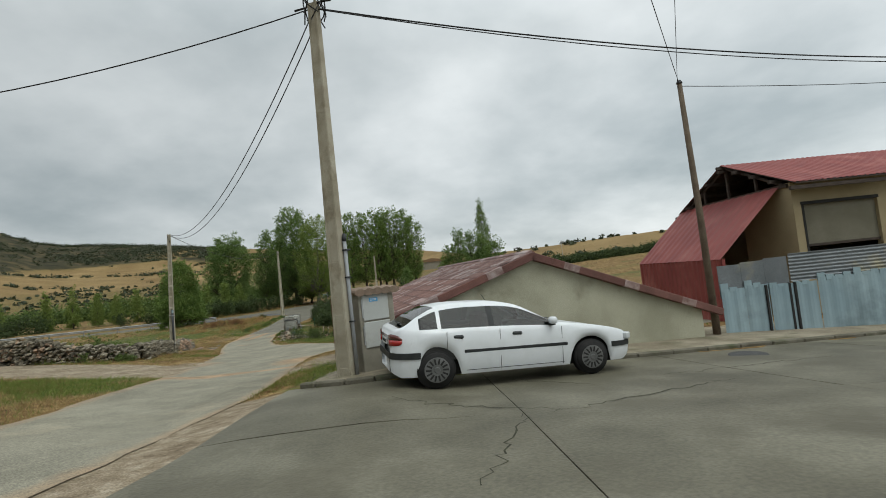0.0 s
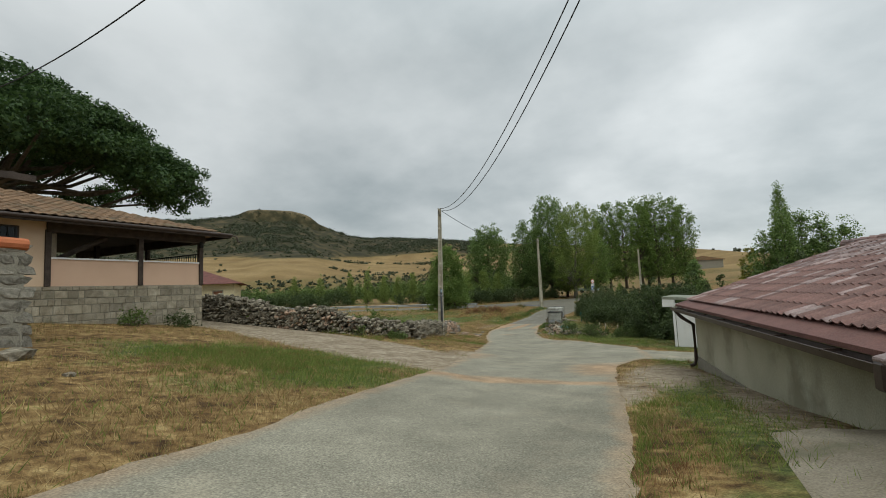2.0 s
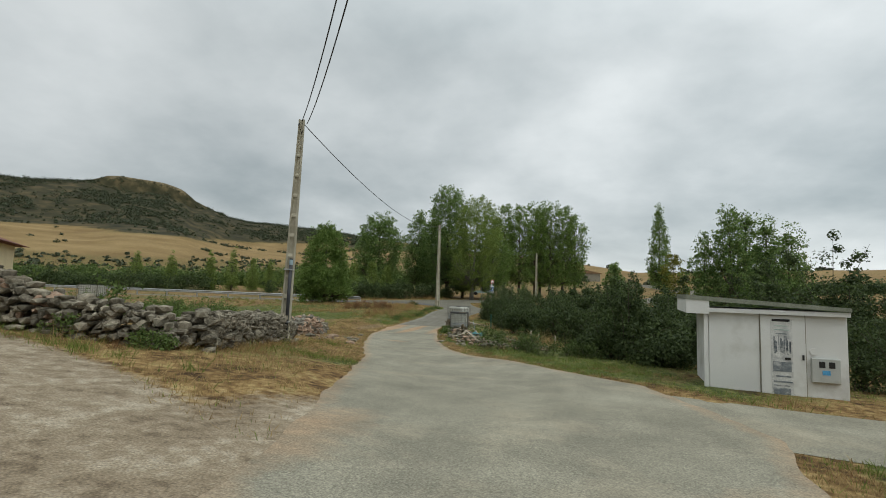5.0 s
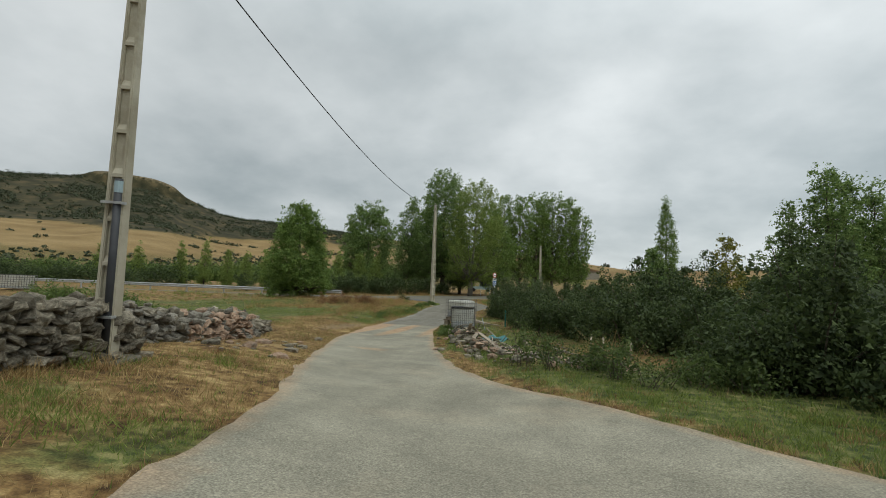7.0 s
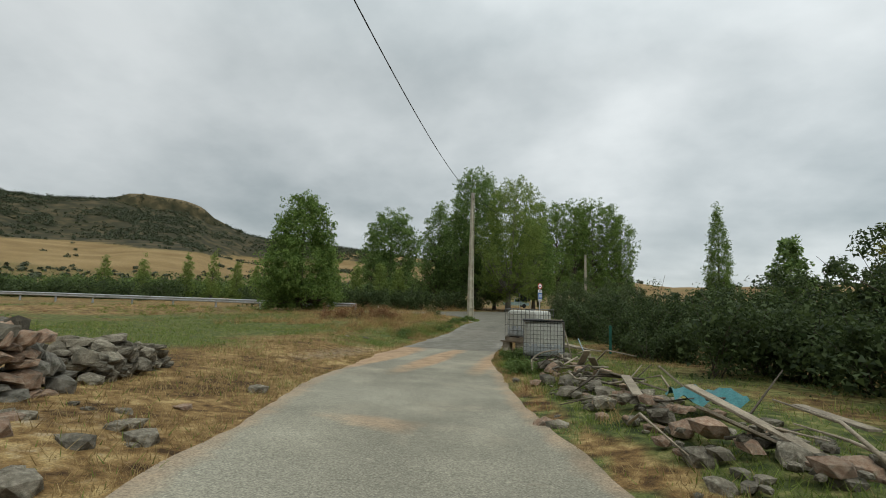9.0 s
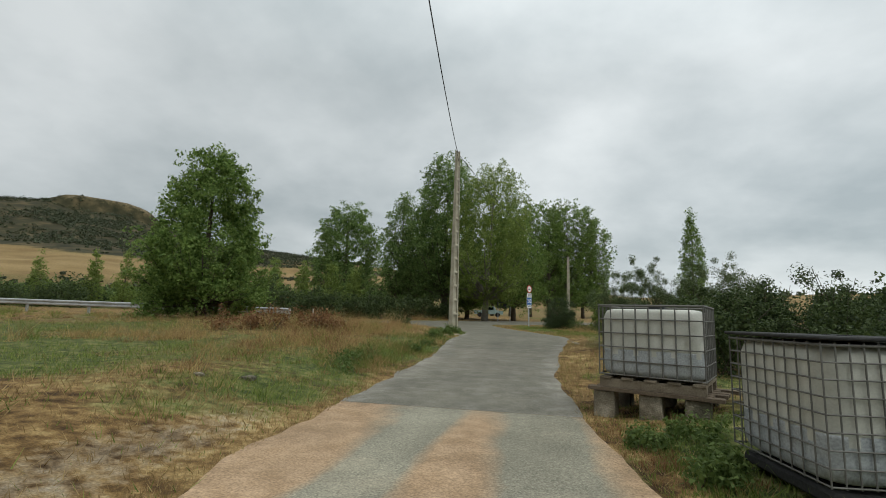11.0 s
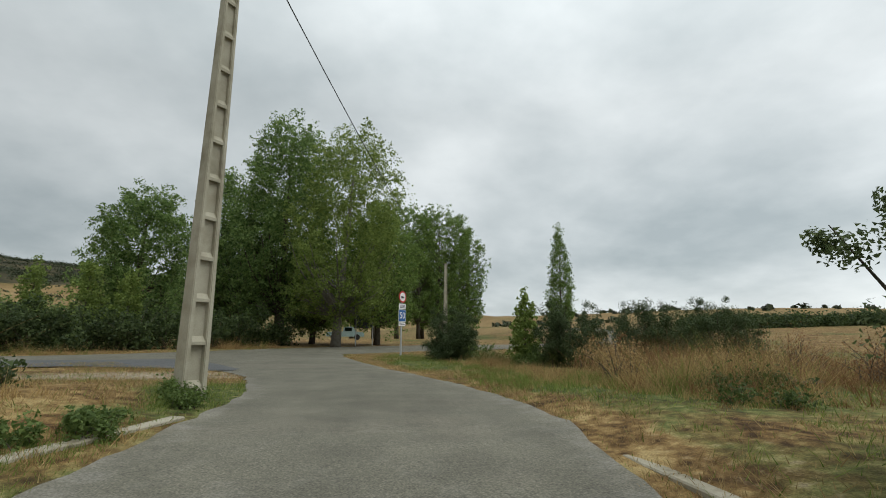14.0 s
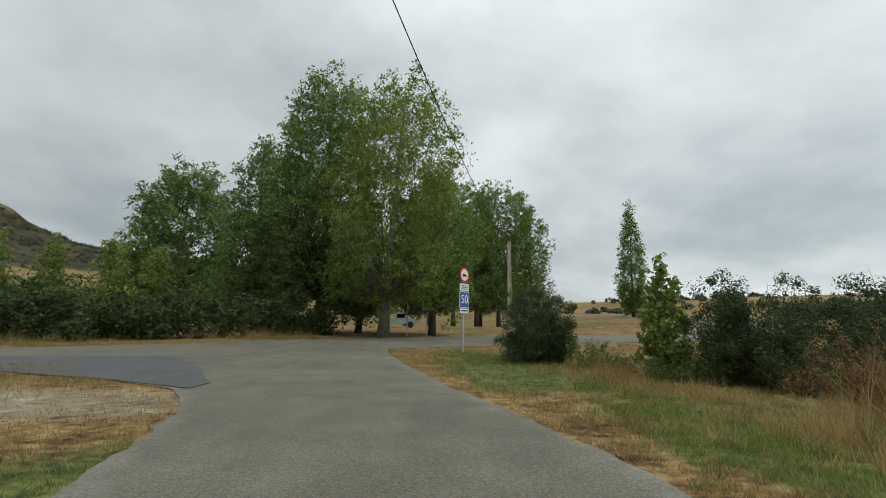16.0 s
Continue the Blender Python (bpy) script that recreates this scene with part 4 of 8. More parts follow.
def lay_tiles(roof, base, eave_dir, down, up, width, length, tw, tl, mat, rng, count_as_parts, keep=None, pale=None):
    """Rows of tiles on a slope: base is the top corner, eave_dir runs along the ridge, down runs down the slope."""
    me = tile_mesh("tile", tw, tl * 1.12, mat)
    me_pale = tile_mesh("tile", tw, tl * 1.12, pale) if pale else me
    co = np.array([v.co for v in me.vertices])
    faces = [tuple(p.vertices) for p in me.polygons]
    rows, cols = int(length / tl), int(width / tw)
    spots = [(r, c) for r in range(rows) for c in range(cols) if keep is None or keep((c + .5) * tw, (r + .5) * tl)]
    spots.sort(key=lambda q: -q[0])
    e, d, u = np.array(eave_dir), np.array(down), np.array(up)
    RV, RF, RI = [], [], []
    for k, (r, c) in enumerate(spots):
        light = pale is not None and rng.random() < 1.5 * (vnoise(c * .9, r * .28, 1.0, 5) - .42)
        p = np.array(base) + e * ((c + .5) * tw) + d * (r * tl) + u * (.02 + .0025 * rng.normal())
        yaw = rng.normal() * .012
        e2, d2 = e * math.cos(yaw) + d * math.sin(yaw), d * math.cos(yaw) - e * math.sin(yaw)
        R = Matrix((e2, d2, u)).transposed().to_4x4()
        if k < count_as_parts:
            ob = new("tile", me_pale if light else me)
            ob.parent = roof
            ob.matrix_basis = Matrix.Translation(p) @ R
        else:
            b = len(RV)
            RV += [tuple(p + e2 * q[0] + d2 * q[1] + u * q[2]) for q in co]
            RF += [tuple(b + i for i in f) for f in faces]
            RI += [int(light)] * len(faces)
    if RV:
        tagged(mesh_ob("tiles", RV, RF, mat, roof, mats=[mat, pale] if pale else None, index=RI if pale else None), kind="stuff")


def garage():
    rng = np.random.default_rng(4)
    g = thing("garage", -.25, 11.6, 0, "low rendered garage with a red tiled gable roof", "building", rz=10)
    W, D, F = 8.05, 8.0, -.65
    L, A, R, xa = 2.2, 3.39, 1.74, 3.68
    wall = bmesh.new()
    prism(wall, [(0, -.8), (W, -.8), (W, R - .08), (xa, A - .08), (0, L - .08)], F, D)
    part("wall", wall, M_RENDER, g, "stained greenish-grey render walls")
    part("plinth", boxed(-.03, F - .035, -.6, 0.0, D, .82), M_MORTAR, g, "rough grey lower band of the wall")
    for nm, sx0, sz0, sx1, sz1, side in (("roof_slope", -.38, L - .12, xa, A, -1), ("roof_slope", W + .25, R - .1, xa, A, 1)):
        bm = bmesh.new()
        prism(bm, [(sx0, sz0 - .03), (sx1, sz1 - .03), (sx1, sz1 + .02), (sx0, sz0 + .02)], F - .08, D + .22)
        roof = part(nm, bm, M_REDTRIM, g)
        run = Vector((sx0 - sx1, 0, sz0 - sz1))
        ln = run.length
        dn = run.normalized()
        ed = Vector((0, 1, 0)) if side < 0 else Vector((0, -1, 0))
        up = ed.cross(dn)
        if up.z < 0:
            up = -up
        y0 = F - .08 if side < 0 else D + .22
        lay_tiles(roof, (sx1, y0, sz1 + .02), tuple(ed), tuple(dn), tuple(up), D + .3 - F, ln + .03, .2, .36, M_TILE, rng, 300 if side < 0 else 60, pale=M_TILE_PALE)
        # verge tiles down the gable edge
        for k in range(int(ln / .4) + 1):
            c = Vector((sx1, F - .12, sz1)) + dn * (.4 * k + .2)
            m = Matrix.Translation(c) @ Matrix((dn, Vector((0, 1, 0)), up)).transposed().to_4x4()
            part("verge_tile", boxed(-.21, -.045, -.12, .21, .12, .05, .012, m), M_TILE_PALE if k % 4 == 2 else M_REDTRIM, g)
    # ridge tiles
    for k in range(25):
        bm = bmesh.new()
        tube(bm, [(xa, F - .08 + k * .385, A + .0), (xa, F + .34 + k * .385, A + .015)], [.1, .115], 10)
        part("ridge_tile", bm, M_TILE, g)
    # gutter and downpipe along the lane side
    bm = bmesh.new()
    prism(bm, [(-.52, L - .17), (-.5, L - .25), (-.42, L - .28), (-.34, L - .25), (-.33, L - .17), (-.345, L - .17), (-.36, L - .24), (-.42, L - .265), (-.49, L - .24), (-.505, L - .17)], F - .1, D + .2)
    gut = part("gutter", bm, M_GUTTER, g, "dark brown metal gutter")
    for k in range(7):
        part("bracket", boxed(-.52, .2 + k * 1.25, L - .19, -.34, .215 + k * 1.25, L - .168), M_GUTTER, gut)
    part("gutter_end", boxed(-.54, F - .16, L - .36, -.2, F - .02, L - .14, .02), M_GUTTER, g)
    zb = gz(-1.7, 19.4)
    bm = tube(bmesh.new(), [(-.42, D + .08, L - .26), (-.3, D - .0, L - .42), (-.06, D - .05, L - .6), (-.06, D - .05, zb + .25), (-.1, D - .05, zb + .1), (-.2, D - .05, zb + .05)], .045, 8)
    part("downpipe", bm, M_GUTTER, g, "dark brown downpipe", True)
    part("white_kerb_line", boxed(3.9, F - .12, .55, W, F - .02, .68, .01), M_WHITEWALL, g)
    return g


garage()

# ---- meter cabinet with a small tiled top ----
def meter_cabinet():
    z = gz(0, 10.0) + .12
    c = thing("meter_cabinet", .06, 9.86, z, "concrete meter cabinet with two pale doors and a small tiled top", "cabinet", rz=27)
    part("body", boxed(-.34, 0, -.2, .36, .42, 1.42, .015), M_CEMENT, c, "grey cement surround")
    for zz in (.42, .92):
        d = part("door", boxed(-.27, -.025, zz, .24, .0, zz + .47, .008), M_DOORGREY, c, "pale grey plastic cabinet door")
        part("hinge", boxed(-.29, -.03, zz + .06, -.272, -.0, zz + .4), M_STEEL, d)
    st = part("sticker", boxed(-.14, -.031, 1.26, .03, -.0265, 1.33), M_STICKER, c, "small blue sticker")
    for q in (1.282, 1.305):
        part("text_bar", boxed(-.12, -.034, q, .0, -.0315, q + .008), M_SIGNWHITE, st)
    for k in range(5):
        bm = tube(bmesh.new(), [(-.32 + k * .17, -.1, 1.44), (-.32 + k * .17, .46, 1.5)], [.1, .085], 10)
        bmesh.ops.scale(bm, vec=(1, 1, .7), verts=bm.verts, space=Matrix.Translation((0, 0, -1.46)))
        part("tile", bm, M_CLAYTILE, c)
    return c


M_DOORGREY = surface("pale_grey_plastic_door", [(.4, .41, .39), (.47, .48, .455)], 1.3, .6, .05, wear=(.35, .34, .3), wear_scale=1.5, grit=.05)
M_STICKER = surface("blue_sticker", [(.08, .3, .55), (.1, .35, .6)], 4, .4, 0)
M_CLAYTILE = surface("mossy_clay_tile", [(.2, .15, .11), (.28, .2, .15)], 6, .9, .4, rand=.15)
meter_cabinet()

# ---- barn ----
def corrugated(bm, o, ex, ez, width, height, pitch=.2, depth=.03, thick=.004):
    """A ribbed metal sheet spanned by two directions."""
    o, ex, ez = Vector(o), Vector(ex).normalized(), Vector(ez).normalized()
    nn = ex.cross(ez)
    n = max(2, int(width / pitch) * 4)
    prev = None
    for i in range(n + 1):
        s = width * i / n
        d = depth * (1 if i % 4 == 1 or i % 4 == 2 else 0)
        a, b = bm.verts.new(o + ex * s + nn * d), bm.verts.new(o + ex * s + nn * d + ez * height)
        if prev:
            bm.faces.new((prev[0], a, b, prev[1]))
        prev = (a, b)
    return bm


M_BARNDOOR = surface("dull_olive_door", [(.15, .14, .1), (.2, .185, .14)], 1.2, .8, .1)


def barn():
    b = thing("barn", 15.8, 18.6, 0, "tan rendered barn with a red sheet metal roof and lean-to", "building")
    bm = bmesh.new()
    box(bm, 0, 0, -.8, .35, .25, 5.35)
    box(bm, .35, 0, 4.45, 3.5, .25, 5.35)
    box(bm, .35, 0, -.8, 3.5, .25, 2.55)
    box(bm, 3.5, 0, -.8, 16, .25, 5.35)
    part("front_wall", bm, M_BARNWALL, b, "tan rendered front wall")
    part("side_wall", boxed(0, .25, -.8, .25, 2.9, 5.2), M_BARNWALL, b)
    part("back_wall", boxed(0, 7.0, -.8, 16, 7.2, 5.2), M_BARNWALL, b)
    part("end_wall", boxed(15.8, .25, -.8, 16, 7.0, 5.3), M_BARNWALL, b)
    part("lintel", boxed(.3, -.02, 4.42, 3.55, .27, 4.54), M_DARK, b)
    part("jamb", boxed(.33, -.015, 2.55, .42, .27, 4.42), M_DARK, b)
    part("rail", boxed(.42, .1, 2.75, 3.5, .14, 2.85), M_DARKWOOD, b)
    part("big_door", boxed(.42, .13, 2.85, 3.5, .2, 4.42), M_BARNDOOR, b, "dull grey-olive sliding door")
    part("inner_partition", boxed(.3, 3.2, -.8, 15.8, 3.3, 5.2), M_BARNWALL, b)
    for y0, z0, y1, z1 in ((-.55, 5.28, 3.6, 6.9), (7.6, 5.1, 3.6, 6.9)):
        bm = bmesh.new()
        d = Vector((0, y1 - y0, z1 - z0))
        if y0 < y1:
            corrugated(bm, (-.25, y0, z0), (1, 0, 0), d, 16.5, d.length, .25, .03)
        else:
            corrugated(bm, (16.25, y0, z0), (-1, 0, 0), d, 16.5, d.length, .25, .03)
        part("roof_sheet", bm, M_REDSHEET, b, "ribbed dark red steel roof sheet")
        bm = bmesh.new()
        prism(bm, [(y0, z0 - .06), (y1, z1 - .06), (y1, z1 - .02), (y0, z0 - .02)], -.2, 16.2, "x")
        part("roof_board", bm, M_DARKWOOD, b)
    for k in range(5):
        f = k / 4
        for y0, y1 in ((-.5, 3.6), (7.55, 3.6)):
            yy = y0 + (y1 - y0) * f
            zz = (5.28 if y0 < 0 else 5.1) + (6.9 - 5.2) * f - .2
            part("purlin", boxed(-.45, yy - .06, zz - .08, 3.5, yy + .06, zz + .06), M_DARKWOOD, b)
    for y0, y1 in ((.1, 3.6), (7.1, 3.6)):
        bm = tube(bmesh.new(), [(-.02, y0, 5.2), (-.02, y1, 6.75)], .07, 6)
        part("rafter", bm, M_DARKWOOD, b)
    part("tie_beam", boxed(-.08, .1, 5.18, .06, 7.1, 5.32), M_DARKWOOD, b)
    for q in (1.8, 3.6, 5.4):
        part("strut", boxed(-.06, q - .05, 5.3, .04, q + .05, 6.7 - abs(q - 3.6) * .42), M_DARKWOOD, b)
    d = Vector((2.9, 0, 2.72))
    bm = corrugated(bmesh.new(), (-2.9, 7.5, 2.6), (0, -1, 0), d, 7.0, d.length, .5, .02)
    part("lean_to_roof", bm, M_REDSHEET, b, "plain dark red sheet lean-to roof")
    bm = corrugated(bmesh.new(), (-2.85, 7.5, -1), (0, -1, 0), (0, 0, 1), 7.0, 3.62, .35, .025)
    part("lean_to_wall", bm, M_REDSHEET, b)
    part("lean_to_post", boxed(-2.85, .5, -1, -2.72, .62, 2.62), M_REDSHEET, b)
    return b


barn()


# ---- blue sheet-metal gate and fence beside the barn ----
def sheet_fence():
    rng = np.random.default_rng(8)
    f = thing("sheet_metal_fence", 8.6, 12.75, 0, "fence of faded blue and grey metal sheets with a gate", "fence", rz=-4)
    z0 = .62
    x = 0.0
    k = 0
    while x < 14:
        w = .62 if x < 2 else .9 + .2 * rng.random()
        h = 1.32 + .1 * rng.random() + (.1 if x > 2 else 0)
        bm = corrugated(bmesh.new(), (x, .02 * (k % 2), z0 - .012 * x + .04), (1, 0, 0), (0, 0, 1), w - .015, h, .3, .018)
        part("sheet", bm, M_BLUESHEET, f, "faded blue steel sheet with ragged top edge")
        for q in range(int(w / .22)):
            bm = boxed(x + q * .22, -.012 + .02 * (k % 2), z0 + h - .03 - .012 * x, x + q * .22 + .19, .018, z0 + h + .03 + .16 * rng.random() - .012 * x)
            part("ragged_edge", bm, M_BLUESHEET, f)
        x += w
        k += 1
    bm = corrugated(bmesh.new(), (1.85, .05, z0 + 1.42), (0, 0, 1), (1, 0, 0), .72, 12.2, .09, .02)
    bmesh.ops.reverse_faces(bm, faces=bm.faces)
    part("corrugated_top", bm, M_GREYSHEET, f, "grey corrugated sheet along the top")
    for q in range(3):
        part("patch_sheet", boxed(q * .6, .045, z0 + 1.15, q * .6 + .595, .06, z0 + 2.0 + .04 * q), M_GREYSHEET, f, "rusty grey metal sheet")
    for q in (1.12, 1.72, 1.86, 4.6, 7.5, 10.4):
        part("post", boxed(q, -.03, z0 - .35, q + .05, .03, z0 + 1.4), M_DARK, f)
    part("bottom_rail", boxed(2.0, -.02, z0 - .05, 14, .03, z0 + .0), M_DARK, f)
    return f


sheet_fence()

# ---- rubble stone ----
def stone_meshes(mat, count=7, seed=1):
    """A few rough stones of about unit size, used many times."""
    rng = np.random.default_rng(seed)
    out = []
    for k in range(count):
        bm = bmesh.new()
        bmesh.ops.create_icosphere(bm, subdivisions=1, radius=.5)
        for v in bm.verts:
            c = v.co
            m = max(abs(c.x), abs(c.y), abs(c.z))
            v.co = c * (.5 / m * .8 + .2) * (1 + .15 * rng.normal())
        me = bpy.data.meshes.new("stone")
        bm.to_mesh(me)
        bm.free()
        me.materials.append(mat)
        out.append(me)
    return out


STONES = stone_meshes(M_STONE)
STONES_PALE = stone_meshes(M_STONE_PALE, 7, 4)
STONES_RED = stone_meshes(M_STONE_RED, 4, 2)


def joined_stones(name, places, mat, parent, seed=3):
    """Many stones in one mesh; places: (x, y, z, sx, sy, sz, yaw)."""
    rng = np.random.default_rng(seed)
    base = [(np.array([v.co for v in m.vertices]), [tuple(p.vertices) for p in m.polygons]) for m in STONES]
    V, F = [], []
    for x, y, z, sx, sy, sz, a in places:
        co, fs = base[rng.integers(len(base))]
        c, s = math.cos(a), math.sin(a)
        q = co * (sx, sy, sz)
        b = len(V)
        V += list(np.c_[q[:, 0] * c - q[:, 1] * s + x, q[:, 0] * s + q[:, 1] * c + y, q[:, 2] + z])
        F += [tuple(b + i for i in f) for f in fs]
    return tagged(mesh_ob(name, V, F, mat, parent), kind="stuff")


def rubble_wall(pts, h0, h1, label, seed, red=(2, 2), parts=300, size=.17, thick=.5, pale=False):
    """A dry-stone wall, tumbled on top, along a line."""
    rng = np.random.default_rng(seed)
    xy, nrm, q = along(pts, .08)
    x0, y0 = xy[len(xy) // 2]
    z0 = gz(x0, y0)
    w = thing("stone_wall", x0, y0, z0, label, "wall")
    core = []
    singles, rest = [], []
    s = 0.0
    L = q[-1]

    def height(s):
        f = s / L
        return (h0 + (h1 - h0) * f) * (.72 + .5 * vnoise(s, seed * 3.1, 1.7, seed)) * min(1, .35 + min(s, L - s) * 1.6)
    course = .125
    for side in (-1, 1, 0):
        for r in range(int(1.5 / course)):
            s = rng.random() * .3
            while s < L:
                ln = size * (.35 + 1.25 * rng.random() ** 1.8)
                i = min(len(xy) - 1, int(s / .08))
                z = r * course
                hh = float(height(s))
                if z < hh - .05 if side else (hh - .25 < z < hh + .02):
                    off = side * (thick / 2 - .06 * z) + .05 * rng.normal() + (0 if side else .12 * rng.normal())
                    px, py = xy[i] + nrm[i] * off
                    a = math.atan2(-nrm[i][0], nrm[i][1]) + .25 * rng.normal() + (0 if side else rng.normal())
                    item = (px - x0, py - y0, gz(px, py) - z0 + z + course * .45 + .03 * rng.normal(), ln * 1.05, .3, course * (.7 + 1.3 * rng.random() ** 2), a, s)
                    (singles if side == 1 or (side == 0 and rng.random() < .4) else rest).append(item)
                s += ln * .93
    rng.shuffle(singles)
    for k, (x, y, z, sx, sy, sz, a, s) in enumerate(singles):
        if k < parts:
            me = STONES_RED[k % 4] if red[0] < s < red[1] and rng.random() < .7 else (STONES_PALE if pale and s > 1.5 else STONES)[k % len(STONES)]
            ob = new("stone", me)
            ob.parent = w
            ob.matrix_basis = Matrix.LocRotScale((x, y, z), Euler((.28 * rng.normal(), .28 * rng.normal(), a)), (sx, sy, sz))
        else:
            rest.append((x, y, z, sx, sy, sz, a, s))
    joined_stones("inner_stones", [r[:7] for r in rest], M_STONE, w, seed)
    return w


rubble_wall([(-26, 20.9), (-21.5, 21.2), (-17, 21.9), (-14.2, 22.6), (-12.3, 23.4)], 1.15, .8, "long tumbled dry-stone wall with lichen beside a dirt track", 11, (8, 12.2))
rubble_wall([(-12.3, 23.4), (-12.9, 25.8), (-13.9, 29.4)], .78, .6, "short dry-stone wall running towards the utility pole", 12)
rubble_wall([(-14.6, 28.6), (-15.2, 31.0), (-15.5, 33.2), (-15.9, 35.3)], .55, .66, "broken pale dry-stone wall with clean end", 13, (3.5, 6.5), pale=True)
rubble_wall([(-16.1, 35.6), (-17, 37.6)], .5, .3, "low remnant of tumbled stones in the grass", 14)

# loose stones on the verge
rng0 = np.random.default_rng(77)
for k in range(46):
    f = rng0.random()
    sx, sy = -15.4 + 2.2 * f + .5 * rng0.normal(), 31.2 + 4.5 * rng0.random()
    if sx > float(left_edge(sy)) - .35:
        continue
    sz = .08 + .22 * rng0.random() ** 2
    ob = new("loose_stone", STONES[k % 7] if k % 3 else STONES_RED[k % 4])
    ob.matrix_basis = Matrix.LocRotScale((sx, sy, gz(sx, sy) + sz * .1), Euler((0, 0, rng0.random() * 6)), (sz * 1.5, sz, sz * .7))
    tagged(ob, "loose pale limestone rock lying in dry grass", "stone", "loose stones")
for sx, sy, sz in ((-11.0, 9.7, .36), (-17.3, 46.6, .15), (-17.8, 46.2, .1), (-9.2, 9.6, .12), (-14.6, 37.2, .2)):
    ob = new("boulder", STONES[int(sy) % 7])
    ob.matrix_basis = Matrix.LocRotScale((sx, sy, gz(sx, sy) + sz * .15), Euler((0, 0, sx)), (sz * 1.5, sz, sz * .75))
    tagged(ob, "grey boulder lying in the grass", "stone", "loose stones")

# ---- house with a covered porch ----
def porch_house():
    rng = np.random.default_rng(5)
    h = thing("house", -18.6, 18.35, 0, "house with cut stone base, open porch and brown tiled roof", "building")
    base = part("stone_base", boxed(-9, -14, .3, 0, 0, 3.36), M_MORTAR, h, "grey cut stone base wall")
    # coursed stones on the two seen faces
    z = 1.35
    while z < 3.3:
        ch = .13 + .15 * rng.random()
        ch = min(ch, 3.355 - z)
        y = -9.0
        while y < -.02:
            w = min(.16 + .42 * rng.random() ** 1.5, -.02 - y)
            ob = part("stone", boxed(.0, y + .007, z + .006 + .012 * rng.random(), .012 + .025 * rng.random(), y + w - .007, z + ch - .006, .01), M_ASHLAR, base)
            y += w
        z += ch
    z = 1.35
    while z < 3.3:
        ch = min(.26, 3.355 - z)
        x = -.02
        while x > -3:
            w = .3 + .35 * rng.random()
            part("stone", boxed(x - w + .012, 0, z + .01, x - .012, .03, z + ch - .01, .008), M_ASHLAR, base)
            x -= w
        z += ch
    part("coping", boxed(-.14, -5.0, 4.18, .04, -.1, 4.23), M_SIGNWHITE, h, "pale stone coping of the porch wall")
    part("porch_panel", boxed(-.12, -5.0, 3.36, .0, -2.42, 4.18), M_PEACH, h, "smooth peach porch wall panel")
    part("porch_panel", boxed(-.12, -2.3, 3.36, .0, -.12, 4.18), M_PEACH, h)
    part("wall", boxed(-9, -14, 3.36, .02, -5.0, 5.32), M_CREAM, h, "cream rendered house wall")
    part("window_frame", boxed(.02, -6.3, 4.55, .05, -5.75, 5.1), M_DARKWOOD, h)
    part("window", boxed(.05, -6.25, 4.6, .055, -5.8, 5.05), M_GLASS, h)
    for k in range(3):
        part("window_bar", boxed(.056, -6.2 + k * .17, 4.6, .068, -6.18 + k * .17, 5.05), M_DARK, h)
    for y, x in ((-5.05, 0), (-2.36, 0), (-.06, 0), (-1.9, -3.6), (-.06, -3.4), (-.06, -8.8), (-3.4, -3.6)):
        part("post", boxed(x - .1, y - .08, 3.36, x + .06, y + .08, 5.05, .01), M_DARKWOOD, h, "dark wooden porch post")
    part("beam", boxed(-.14, -5.1, 4.98, .08, .1, 5.3, .01), M_DARKWOOD, h, "dark wooden eave beam")
    part("beam", boxed(-9, -.12, 4.98, -.14, .1, 5.3, .01), M_DARKWOOD, h)
    bm = tube(bmesh.new(), [(-.6, -4.6, 4.2), (-.5, -3.2, 5.0)], .09, 6)
    part("brace", bm, M_DARKWOOD, h)
    part("ceiling_board", boxed(-9, -5, 5.28, 0, .05, 5.32), M_DARKWOOD, h)
    part("porch_floor", boxed(-8.9, -5, 3.3, -.12, -.05, 3.37), M_KERB, h)
    for k in range(22):
        part("baluster", boxed(-.3 - k * .14, -.08, 4.18, -.28 - k * .14, -.06, 4.55), M_DARK, h)
    part("handrail", boxed(-3.4, -.09, 4.54, -.1, -.05, 4.58), M_DARK, h)
    part("curtain", boxed(-.35, -4.95, 4.2, -.25, -4.7, 5.0, .03), M_WOOD, h, "tied pale curtain")
    # hipped roof with rows of tiles
    e, zr = .75, 5.32
    ridge = [(-4.4, -4.2, 6.95), (-4.4, -14, 6.95)]
    bm = bmesh.new()
    v = [bm.verts.new(p) for p in ((e, -14, zr), (e, e, zr), (-9.5, e, zr), (-9.5, -14, zr), ridge[0], ridge[1])]
    for f in ((0, 1, 4, 5), (1, 2, 4), (2, 3, 5, 4), (3, 2, 1, 0)):
        bm.faces.new([v[i] for i in f])
    bmesh.ops.recalc_face_normals(bm, faces=bm.faces)
    roof = part("roof", bm, M_BROWNTILE, h, "brown ribbed clay tile roof")
    dn = Vector((e + 4.4, 0, zr - 6.95))
    ln = dn.length
    dn.normalize()
    ed = Vector((0, 1, 0))
    up = Vector((-dn.z, 0, dn.x))
    span = 14 + e
    lay_tiles(roof, (-4.4, -14, 6.97), tuple(ed), tuple(dn), tuple(up), span, ln, .27, .4, M_BROWNTILE, rng, 0, lambda c, r: c < 9.8 + (span - 9.8) * r / ln)
    part("fascia", boxed(e - .06, -14, zr - .14, e + .02, e, zr - .005), M_DARKWOOD, h)
